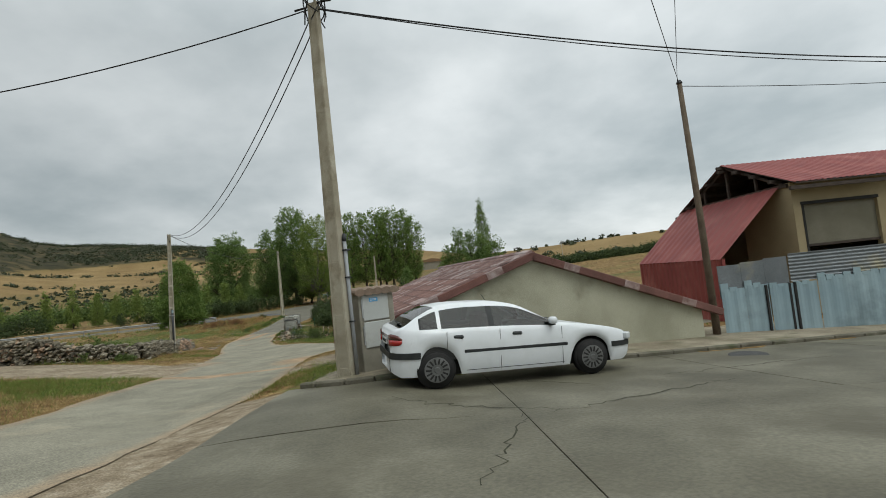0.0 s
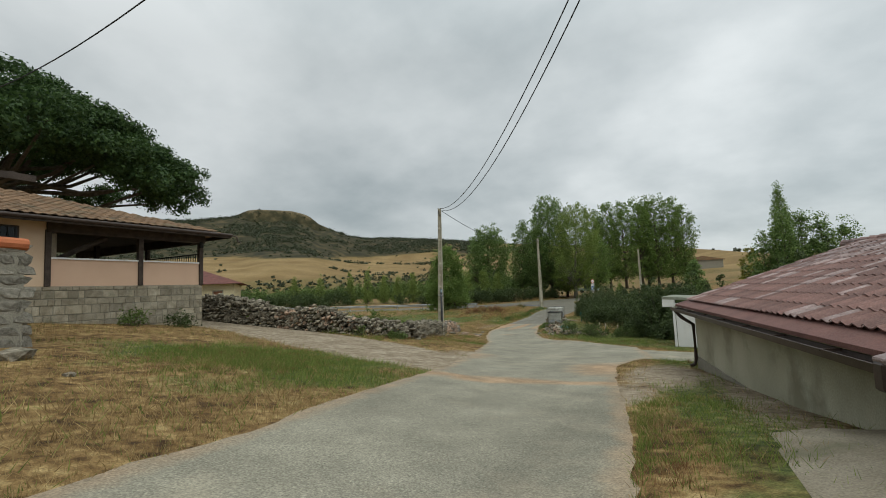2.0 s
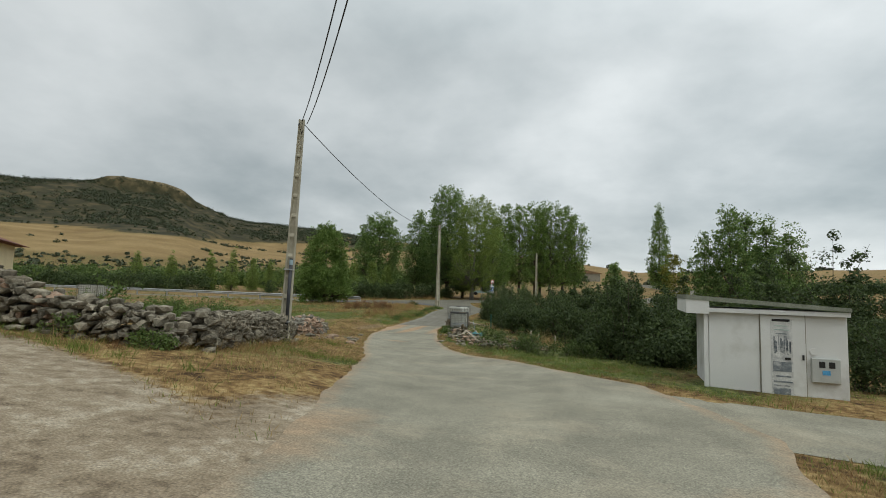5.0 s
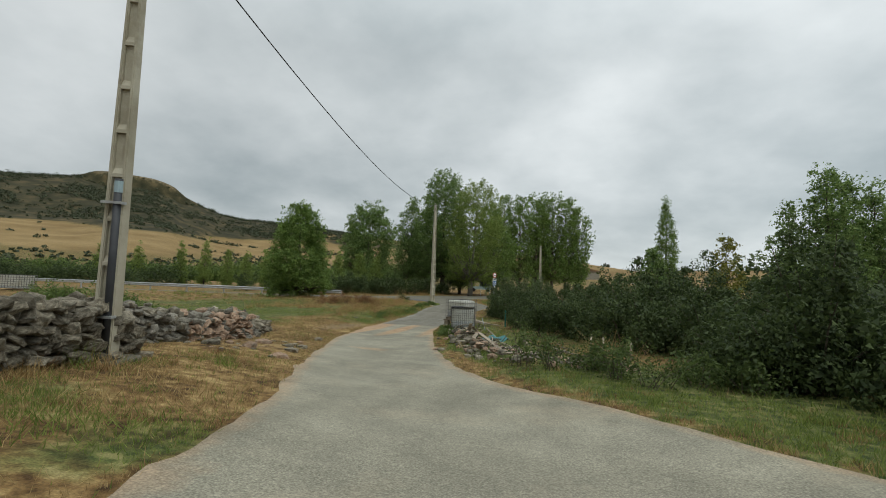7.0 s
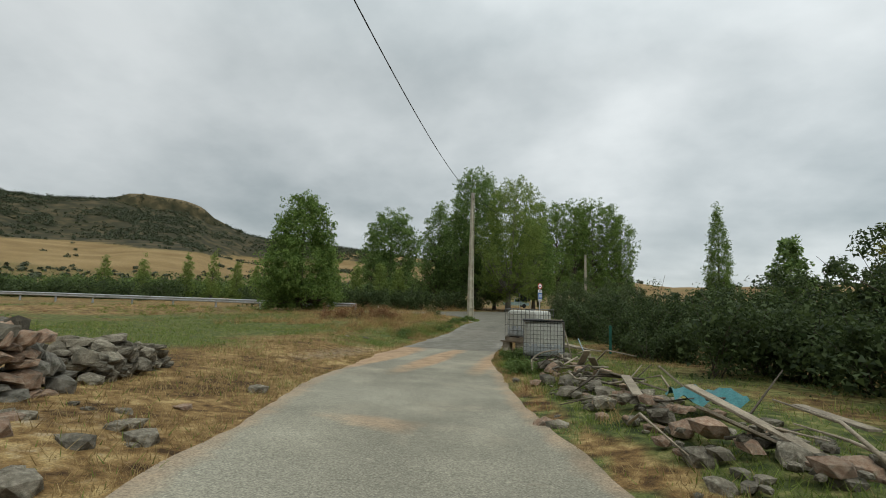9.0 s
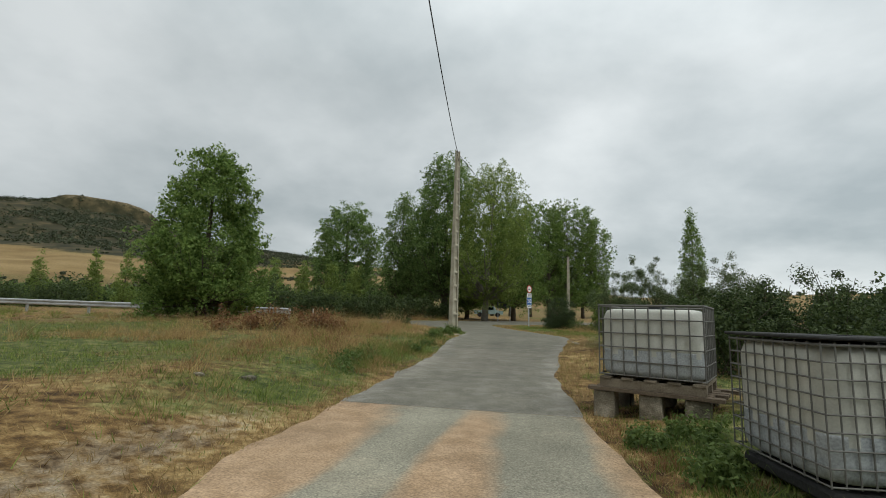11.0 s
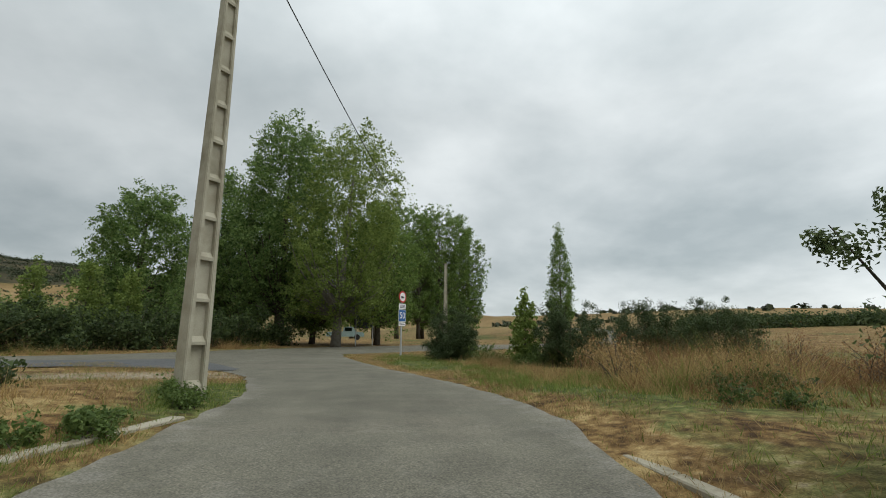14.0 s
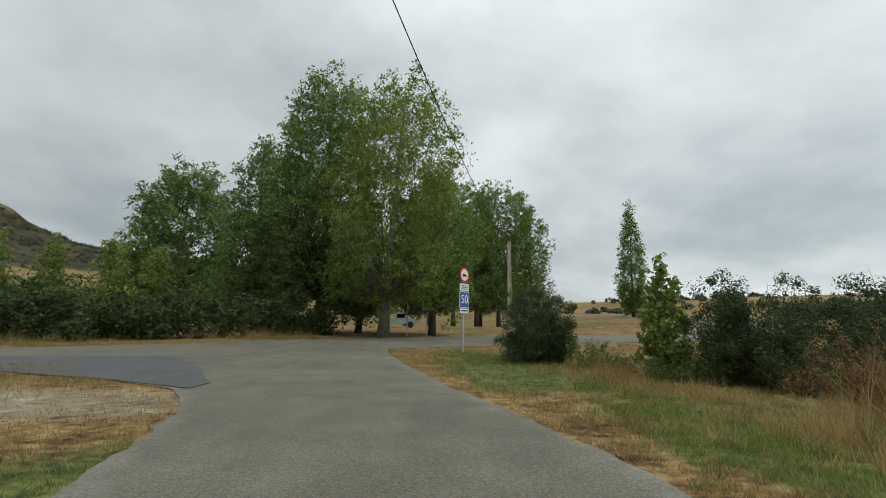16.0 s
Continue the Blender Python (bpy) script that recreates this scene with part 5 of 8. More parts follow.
    part("fascia", boxed(-9.5, e - .06, zr - .14, e - .06, e + .02, zr - .005), M_DARKWOOD, h)
    bm = tube(bmesh.new(), [(e + .06, -14, zr - .03), (e + .06, e, zr - .03)], .055, 8)
    part("gutter", bm, M_GUTTER, h)
    bm = tube(bmesh.new(), [(e + .06, e, zr - .03), (e + .2, e + .1, zr - .1), (e + .2, e + .15, zr - .28), (e + .3, e + .2, zr - .34)], .03, 6)
    part("gutter_spout", bm, M_GUTTER, h)
    lamp = part("wall_lantern", boxed(.08, -.2, 4.78, .22, -.06, 5.0, .03), M_DARK, h, "small dark wall lantern")
    part("lantern_bracket", boxed(.0, -.14, 5.0, .16, -.1, 5.03), M_DARK, lamp)
    return h


porch_house()


def near_house():
    """The corner of the building beside the lane and its stone wall."""
    rng = np.random.default_rng(15)
    w = thing("garden_wall", -12.5, 10.4, 0, "thick mortared rubble stone wall with an orange tile on top", "wall")
    body = part("wall_core", boxed(-.7, -9, 1.2, -.02, -.02, 3.85), M_MORTAR, w)
    z = 1.75
    while z < 3.8:
        ch = .13 + .14 * rng.random()
        y = -8.0
        while y < -.0:
            ln = min(.25 + .5 * rng.random(), .02 - y + .1)
            ob = new("stone", STONES_PALE[rng.integers(7)])
            ob.parent = body
            ob.matrix_basis = Matrix.LocRotScale((-.06, y + ln / 2, z + ch / 2), Euler((0, 0, math.pi / 2)), (ln * 1.02, .13, ch * 1.15))
            y += ln
        for x in (-.2, -.5):
            ob = new("stone", STONES_PALE[rng.integers(7)])
            ob.parent = body
            ob.matrix_basis = Matrix.LocRotScale((x, -.06, z + ch / 2), Euler((0, 0, 0)), (.36, .13, ch * 1.15))
        z += ch
    for k in range(3):
        bm = tube(bmesh.new(), [(-.5 + k * .22, -.55, 3.92), (-.5 + k * .22, .02, 3.9)], .115, 10)
        part("tile", bm, M_ORANGE, w, "bright orange ridge tile")
    b = thing("outbuilding", -13.3, 9.7, 0, "tan rendered outbuilding with dark timber eaves", "building")
    part("wall", boxed(-5, -12, 1.2, 0, 0, 5.12), M_BARNWALL, b)
    bm = bmesh.new()
    prism(bm, [(.95, 5.05), (-5, 6.3), (-5, 6.42), (.95, 5.17)], -12, .75)
    part("roof", bm, M_DARKWOOD, b, "dark timber roof edge")
    for k in range(10):
        bm = boxed(-1, .4 - k * .6, 5.12, .85, .5 - k * .6, 5.24, 0, Matrix.Translation((0, 0, -.03)))
        part("rafter", bm, M_DARKWOOD, b)
    return w


near_house()


def far_house():
    h = thing("bungalow", -40.2, 37.45, .5, "cream bungalow with a dark red hipped roof and brown shutters", "building", rz=46)
    part("wall", boxed(-14, 0, -.5, 0, 8, 3.75), M_FARCREAM, h, "cream rendered wall")
    bm = bmesh.new()
    v = [bm.verts.new(p) for p in ((-14.6, -.7, 3.75), (.8, -.7, 3.75), (.8, 8.7, 3.75), (-14.6, 8.7, 3.75), (-3.5, 4, 5.4), (-11, 4, 5.4))]
    for f in ((0, 1, 4, 5), (1, 2, 4), (2, 3, 5, 4), (3, 0, 5), (3, 2, 1, 0)):
        bm.faces.new([v[i] for i in f])
    part("roof", bm, M_FARROOF, h, "dark red tiled roof")
    for x0, w in ((-1.9, .95), (-6.6, 1.0), (-12, 1.2)):
        fr = part("window_frame", boxed(x0, -.06, 1.55, x0 + w, .0, 3.15), M_MORTAR, h)
        part("shutter", boxed(x0 + .1, -.09, 1.65, x0 + w - .1, -.062, 3.05), M_SHUTTER, fr, "brown wooden shutter")
    part("porch_roof", boxed(-9.5, -2.2, 3.3, -3.6, -.72, 3.48), M_FARROOF, h)
    for x in (-9.3, -6.5, -3.8):
        part("porch_post", boxed(x, -2.1, -.3, x + .2, -1.9, 3.3), M_FARCREAM, h)
    part("door", boxed(-5.2, -.05, .3, -4.2, .0, 2.6), M_SHUTTER, h)
    for k in range(14):
        part("fence_paling", boxed(-3.2 + k * .28, -1.6, -.2, -3.14 + k * .28, -1.55, 1.0), M_DARK, h)
    return h


M_FARCREAM = surface("yellow_cream_render", [(.62, .54, .34), (.7, .61, .4)], .7, .9, .1)
M_FARROOF = surface("brownish_red_tiles", [(.1, .038, .03), (.16, .06, .048)], 2.5, .8, .4)
M_SHUTTER = surface("brown_shutter", [(.14, .06, .03), (.2, .09, .05)], 4, .7, .2)
far_house()


# ---- white transformer hut ----
def white_shed():
    z = -.12
    s = thing("white_hut", -2.15, 27.0, z, "small weathered white hut with a flaking notice on its door", "shed", rz=-9)
    W, D, H = 2.42, 2.2, 1.98
    part("wall", boxed(0, 0, -.3, W, D, H - .08, .01), M_WHITEWALL, s, "weathered white painted wall")
    bm = bmesh.new()
    prism(bm, [(-.45, H + .1), (W + .04, H - .06), (W + .04, H + .02), (-.45, H + .2)], -.14, D + .15)
    part("roof", bm, M_ROOFMOSS, s, "thin mossy grey roof slab")
    bm = bmesh.new()
    prism(bm, [(-.44, H - .2), (-.38, H - .2), (-.38, H + .1), (-.44, H + .1)], -.12, D + .1)
    part("side_canopy", bm, M_WHITEWALL, s)
    part("canopy_front", boxed(-.44, -.13, H - .2, -.0, -.08, H + .12), M_WHITEWALL, s)
    part("corner_post", boxed(-.1, -.06, -.2, -.02, .03, H - .05), M_WHITEWALL, s)
    part("fascia", boxed(-.02, -.1, H - .16, W + .03, -.02, H - .07), M_WHITEWALL, s)
    door = part("door", boxed(.95, -.03, .02, 1.72, .0, H - .18, .006), M_WHITEWALL, s, "white painted metal door")
    part("door_gap", boxed(.93, -.012, .0, .95, .002, H - .16), M_MORTAR, s)
    part("door_gap", boxed(1.72, -.012, .0, 1.735, .002, H - .16), M_MORTAR, s)
    part("lock", boxed(1.66, -.05, .92, 1.69, -.03, 1.02), M_DARK, door)
    notice = part("notice", boxed(1.13, -.036, .12, 1.5, -.031, H - .26), M_NOTICE, door, "torn faded paper notice")
    rng = np.random.default_rng(6)
    # illegible lines of the notice
    for zz, hh, x0, x1, m in ((1.68, .05, 1.15, 1.46, M_DARK), (1.58, .02, 1.2, 1.42, M_GREENGREY), (1.5, .02, 1.18, 1.45, M_GREENGREY), (1.42, .018, 1.2, 1.4, M_NOTICEDARK), (.66, .2, 1.15, 1.47, M_NOTICEDARK),
                              (.13, .2, 1.15, 1.45, M_NOTICEDARK), (.44, .03, 1.16, 1.48, M_NOTICEDARK), (.37, .02, 1.16, 1.44, M_NOTICEDARK), (.9, .05, 1.36, 1.46, M_DARK), (.55, .03, 1.2, 1.46, M_NOTICEDARK)):
        part("text_bar", boxed(x0, -.04, zz, x1, -.0365, zz + hh), m, notice)
    for k in range(16):
        x = 1.17 + .28 * rng.random()
        part("flake", boxed(x, -.04, 1.0 + .1 * rng.random(), x + .012 + .02 * rng.random(), -.0365, 1.2 + .22 * rng.random()), M_NOTICEDARK, notice)
    m = part("meter_box", boxed(1.8, -.07, .5, 2.27, -.005, .98, .01), M_DOORGREY, s, "grey meter box with two small windows")
    for x in (1.92, 2.08):
        part("meter_window", boxed(x, -.076, .8, x + .1, -.07, .92), M_DARK, m)
    part("sticker", boxed(1.97, -.0745, .66, 2.1, -.0705, .75), M_STICKER, m, "small blue sticker")
    part("round_cap", tube(bmesh.new(), [(1.86, -.02, 1.1), (1.86, .02, 1.1)], .07, 14), M_WHITEWALL, s)
    return s


M_ROOFMOSS = surface("mossy_slab", [(.16, .17, .13), (.24, .25, .2)], 3, .9, .3)
M_NOTICE = surface("faded_paper", [(.5, .5, .48), (.62, .62, .6)], 6, .9, .1, wear=(.35, .36, .36), wear_scale=4)
M_NOTICEDARK = surface("faded_print", [(.13, .15, .17), (.22, .24, .25)], 14, .9, .1, wear=(.45, .45, .44), wear_scale=9)
M_GREENGREY = surface("faded_green_print", [(.3, .4, .36), (.4, .48, .44)], 8, .9, .1)
white_shed()

# ---- parked white hatchback ----
def parked_car():
    ax, ay, bx, by = 1.03, 8.08, 3.6, 8.64
    yaw = math.atan2(by - ay, bx - ax)
    k, kx = .93, math.hypot(bx - ax, by - ay) / 2.67
    R = .305
    # the near wheels stand at these two places; local x runs forward, local -y is the near side
    car = thing("hatchback_car", ax, ay, gz(ax, ay), "white five-door hatchback parked along the kerb, slightly dirty", "car")
    z0, z1 = gz(ax, ay) + .012, gz(bx, by) + .012
    pitch = math.degrees(math.atan2(z0 - z1, math.hypot(bx - ax, by - ay)))
    car.matrix_basis = Matrix.Translation((ax, ay, z0)) @ Matrix.Rotation(yaw, 4, "Z") @ Matrix.Rotation(radians(pitch), 4, "Y") @ Matrix.Translation((-.98 * kx, .86 * k, 0)) @ Matrix.Diagonal((kx, k, k, 1))
    rear, front, arch = .98, 3.65, .365
    top_x = [0, .02, .06, .14, .22, .6, 1.0, 1.3, 1.7, 2.1, 2.4, 2.7, 3.04, 3.3, 3.8, 4.15, 4.36, 4.46, 4.51]
    top_z = [.86, .92, .955, .972, .985, 1.15, 1.29, 1.34, 1.355, 1.345, 1.285, 1.135, .955, .915, .845, .765, .69, .62, .54]
    belt_x = [0, .12, .5, 1.2, 2.2, 3.1, 3.4, 3.9, 4.3, 4.51]
    belt_z = [.84, .925, .93, .915, .9, .885, .87, .8, .71, .52]
    wid_x = [0, .025, .07, .16, .3, .7, 1.5, 2.6, 3.5, 4.0, 4.3, 4.45, 4.51]
    wid_y = [.52, .61, .68, .75, .8, .853, .875, .875, .865, .83, .75, .63, .5]
    xs = sorted(set([round(q, 3) for q in np.r_[np.linspace(0, .3, 11), np.linspace(.3, 4.2, 66), np.linspace(4.2, 4.51, 8)]]) | {.62, 1.86, 1.96, 3.02})
    rows = []
    for x in xs:
        zt, zb, w = float(cubic(x, top_x, top_z)), float(cubic(x, belt_x, belt_z)), float(cubic(x, wid_x, wid_y))
        zb = min(zb, zt - .012)
        sill = .2 + .1 * max(0, (x - 4.3) / .2) + .08 * max(0, (.2 - x) / .2)
        for c in (rear, front):
            if abs(x - c) < arch:
                sill = max(sill, .3 + math.sqrt(arch ** 2 - (x - c) ** 2))
        cab = max(0.0, zt - zb)
        lean = min(1.0, cab / .5)
        wr = w - .035 - .23 * lean
        zg = zb + cab * .82
        up = [sill + (zb - sill) * q for q in (0, .2, .42, .66, .9)]
        rows.append([(w - .05, up[0]), (w - .01, up[1]), (w + .002, up[2]), (w + .004, up[3]), (w - .008, up[4]), (w - .035, zb), (w - .035 - (w - .035 - wr) * .1, zb + (zg - zb) * .1), (wr, zg), (wr * .86, zb + cab * .965), (wr * .45, zt - .004), (0, zt)])
    n = len(rows[0])

    def back(x):
        return 3.65 + (x - 3.65) * 1.06 if x > 3.65 else x if x > .98 else .98 - (.98 - x) * .68

    def wrap(stations, zlo, zhi, out=.012, deep=.03):
        """A moulding laid round the body; stations are (x, y share of the half width, side)."""
        bm = bmesh.new()
        prev = None
        m = len(stations)
        for i, (x, f, s) in enumerate(stations):
            w = float(cubic(x, wid_x, wid_y)) * f
            ox, oy = (-out if x < 1 else out) * (1 if x < .04 or x > 4.47 else .35), s * out
            u = i / (m - 1)
            lo, hi = float(np.interp(u, *zlo)), float(np.interp(u, *zhi))
            px, py = back(x), s * w
            ix = px + (deep if x < 1 else -deep) * (1 if x < .04 or x > 4.47 else .2)
            ring = [bm.verts.new(p) for p in ((px + ox, py + oy, lo), (px + ox, py + oy, hi), (ix, py - s * deep, hi), (ix, py - s * deep, lo))]
            if prev:
                for k in range(4):
                    bm.faces.new((prev[k], prev[(k + 1) % 4], ring[(k + 1) % 4], ring[k]))
            else:
                bm.faces.new(ring)
            prev = ring
        bm.faces.new(prev[::-1])
        bmesh.ops.recalc_face_normals(bm, faces=bm.faces)
        return bm
    groups = {"body": [], "rear_window": [], "windscreen": []}
    verts = []
    for x, r in zip(xs, rows):
        xx = back(x)
        verts += [(xx, -y, z) for y, z in r] + [(xx, y, z) for y, z in r]
    for i in range(len(xs) - 1):
        xm = (xs[i] + xs[i + 1]) / 2
        for s in (0, 1):
            for j in range(n - 1):
                a, b = i * 2 * n + s * n + j, (i + 1) * 2 * n + s * n + j
                f = (a, b, b + 1, a + 1) if s == 0 else (a, a + 1, b + 1, b)
                key = "body"
                if j == 6 and .62 < xm < 3.02:
                    key = "body" if 1.04 < xm < 1.1 else f"door_pillar {s}" if 1.86 < xm < 1.96 else f"quarter_trim {s}" if xm < .68 else f"mirror_trim {s}" if xm > 2.96 else f"rear_side_window {s}" if xm < 1.9 else f"front_side_window {s}"
                if j >= 8 and .2 < xm < 1.0:
                    key = "rear_window"
                if j >= 8 and 2.36 < xm < 3.06:
                    key = "windscreen"
                groups.setdefault(key, []).append(f)
    for e in (0, len(xs) - 1):
        base = e * 2 * n
        loop = [base + j for j in range(n)] + [base + n + j for j in range(n - 2, -1, -1)]
        groups["body"].append(tuple(loop[::-1] if e == 0 else loop))
    for nm, fs in groups.items():
        used = sorted({i for f in fs for i in f})
        re = {v: i for i, v in enumerate(used)}
        nm = nm.split()[0]
        mat = M_WHITEPAINT if nm == "body" else M_GLASS if "window" in nm or nm == "windscreen" else M_BLACKTRIM
        ob = mesh_ob(nm, [verts[i] for i in used], [tuple(re[i] for i in f) for f in fs], mat, car, {"body": "glossy white painted body", "rear_side_window": "green-tinted side glass", "front_side_window": "green-tinted side glass"}.get(nm, ""), True)
        bm = bmesh.new()
        bm.from_mesh(ob.data)
        bmesh.ops.remove_doubles(bm, verts=bm.verts, dist=.0005)
        bm.to_mesh(ob.data)
        bm.free()
        ob.data.polygons.foreach_set("use_smooth", [True] * len(ob.data.polygons))
    part("underbody", boxed(.62, -.66, .18, 4.2, .66, .6), M_DARK, car)
    part("dashboard", boxed(2.75, -.7, .6, 3.2, .7, .9, .04), M_DARK, car)
    part("rear_seat", boxed(.95, -.62, .55, 1.15, .62, 1.02, .05), M_DARK, car)
    part("parcel_shelf", boxed(.58, -.6, .86, .95, .6, .9), M_DARK, car)
    for s in (-1, 1):
        part("door_lining", boxed(.6, s * .8 - .02, .45, 3.1, s * .8 + .02, .86), M_DARK, car)
    for side in (-1, 1):
        for c in (rear, front):
            bm = bmesh.new()
            r = bmesh.ops.create_cone(bm, cap_ends=True, segments=28, radius1=R, radius2=R, depth=.2)
            bmesh.ops.bevel(bm, geom=[e for e in bm.edges if abs(e.verts[0].co.z - e.verts[1].co.z) < .01], offset=.035, segments=3, affect="EDGES")
            bmesh.ops.transform(bm, matrix=Matrix.Translation((c, side * .765, R)) @ Matrix.Rotation(math.pi / 2, 4, "X"), verts=bm.verts)
            wheel = part("wheel", bm, M_TYRE, car, "black tyre", True)
            bm = tube(bmesh.new(), [(c, side * .83, R), (c, side * .868, R), (c, side * .872, R)], [.205, .2, .17], 24)
            rim = part("rim", bm, M_RIM, wheel, "dull silver wheel trim")
            for q in range(14):
                a = q * math.tau / 14
                m = Matrix.Translation((c, side * .873, R)) @ Matrix.Rotation(a, 4, "Y") @ Matrix.Translation((.135, 0, 0))
                part("slot", boxed(-.045, -.004, -.014, .045, .004, .014, 0, m), M_DARK, wheel)
            part("hub_cap", tube(bmesh.new(), [(c, side * .87, R), (c, side * .885, R)], [.05, .04], 12), M_RIM, wheel)
        y = side * .872
        part("side_moulding", boxed(1.42, y - .012, .54, 3.2, y + .014, .6, .01), M_BLACKTRIM, car, "black rubbing strip")
        for x in (1.25, 2.23):
            part("door_handle", boxed(x, y - .014, .775, x + .17, y + .016, .835, .02), M_BLACKTRIM, car)
        for x, za, zb in ((1.15, .62, .9), (2.02, .24, .9), (3.1, .24, .87)):
            part("door_seam", boxed(x, y - .006, za, x + .005, y + .003, zb), M_BLACKTRIM, car)
        part("sill_seam", boxed(1.45, y - .008, .262, 3.12, y + .003, .27), M_BLACKTRIM, car)
        mir = part("wing_mirror", boxed(2.86, side * .93 - .08, .93, 2.98, side * .93 + .08, 1.05, .03), M_WHITEPAINT, car, "white door mirror", True)
        part("mirror_foot", boxed(2.88, side * .86 - .04, .9, 2.95, side * .86 + .04, .95), M_BLACKTRIM, mir)
        rear_corner = [(0, f, side) for f in (.82, 1)] + [(x, 1, side) for x in (.02, .05, .09, .14, .19, .23)]
        tl = part("tail_light", wrap(rear_corner, ([0, .8, 1], [.7, .72, .75]), ([0, 1], [.8, .8])), M_REDLENS, car, "wraparound red tail light", True)
        part("lamp_upper", wrap(rear_corner, ([0, 1], [.802, .802]), ([0, .3, .7, 1], [.87, .895, .88, .82])), M_AMBER, tl, "smoky dark upper lens", True)
        m = Matrix.Translation((4.33, side * .6, .62)) @ Matrix.Rotation(side * -.7, 4, "Z")
        part("headlight", boxed(-.1, -.2, -.07, .06, .16, .06, .025, m), M_CLEARLENS, car)
    part("fuel_flap", tube(bmesh.new(), [(.66, -.8, .72), (.66, -.832, .72)], .065, 18), M_WHITEPAINT, car)
    near, far = [(x, 1, -1) for x in (.63, .5, .38, .28, .2, .13, .08, .04, .02)], [(x, 1, 1) for x in (.02, .04, .08, .13, .2, .28, .38, .5, .63)]
    across = [(0, 1, -1), (0, .6, -1), (0, .2, -1), (0, .2, 1), (0, .6, 1), (0, 1, 1)]
    part("rear_bumper_strip", wrap(near + across + far, ([0, 1], [.495, .495]), ([0, 1], [.595, .595]), .02), M_BLACKTRIM, car, "black bumper moulding")
    nose = [(x, 1, -1) for x in (4.02, 4.12, 4.22, 4.32, 4.4, 4.46, 4.5)] + [(4.51, .6, -1), (4.51, .6, 1)] + [(x, 1, 1) for x in (4.5, 4.46, 4.4, 4.32, 4.22, 4.12, 4.02)]
    part("front_bumper_strip", wrap(nose, ([0, 1], [.45, .45]), ([0, 1], [.54, .54]), .02), M_BLACKTRIM, car, "black bumper moulding")
    xb = back(0)
    part("number_plate", boxed(xb - .012, -.24, .7, xb + .004, .24, .8), M_SIGNWHITE, car)
    part("plate_bar", boxed(xb - .016, -.2, .725, xb - .0125, .2, .775), M_DARK, car)
    part("rear_wiper", boxed(.5, -.3, 1.03, .53, .1, 1.05, .006), M_BLACKTRIM, car)
    part("aerial", tube(bmesh.new(), [(2.1, 0, 1.34), (2.02, 0, 1.46)], .006, 5), M_BLACKTRIM, car)
    part("wiper", boxed(2.98, -.5, .985, 3.06, .3, 1.0), M_BLACKTRIM, car)
    for s in (-1, 1):
        part("front_seat", boxed(1.95, s * .36 - .22, .5, 2.2, s * .36 + .22, 1.12, .05), M_DARK, car)
    return car


parked_car()

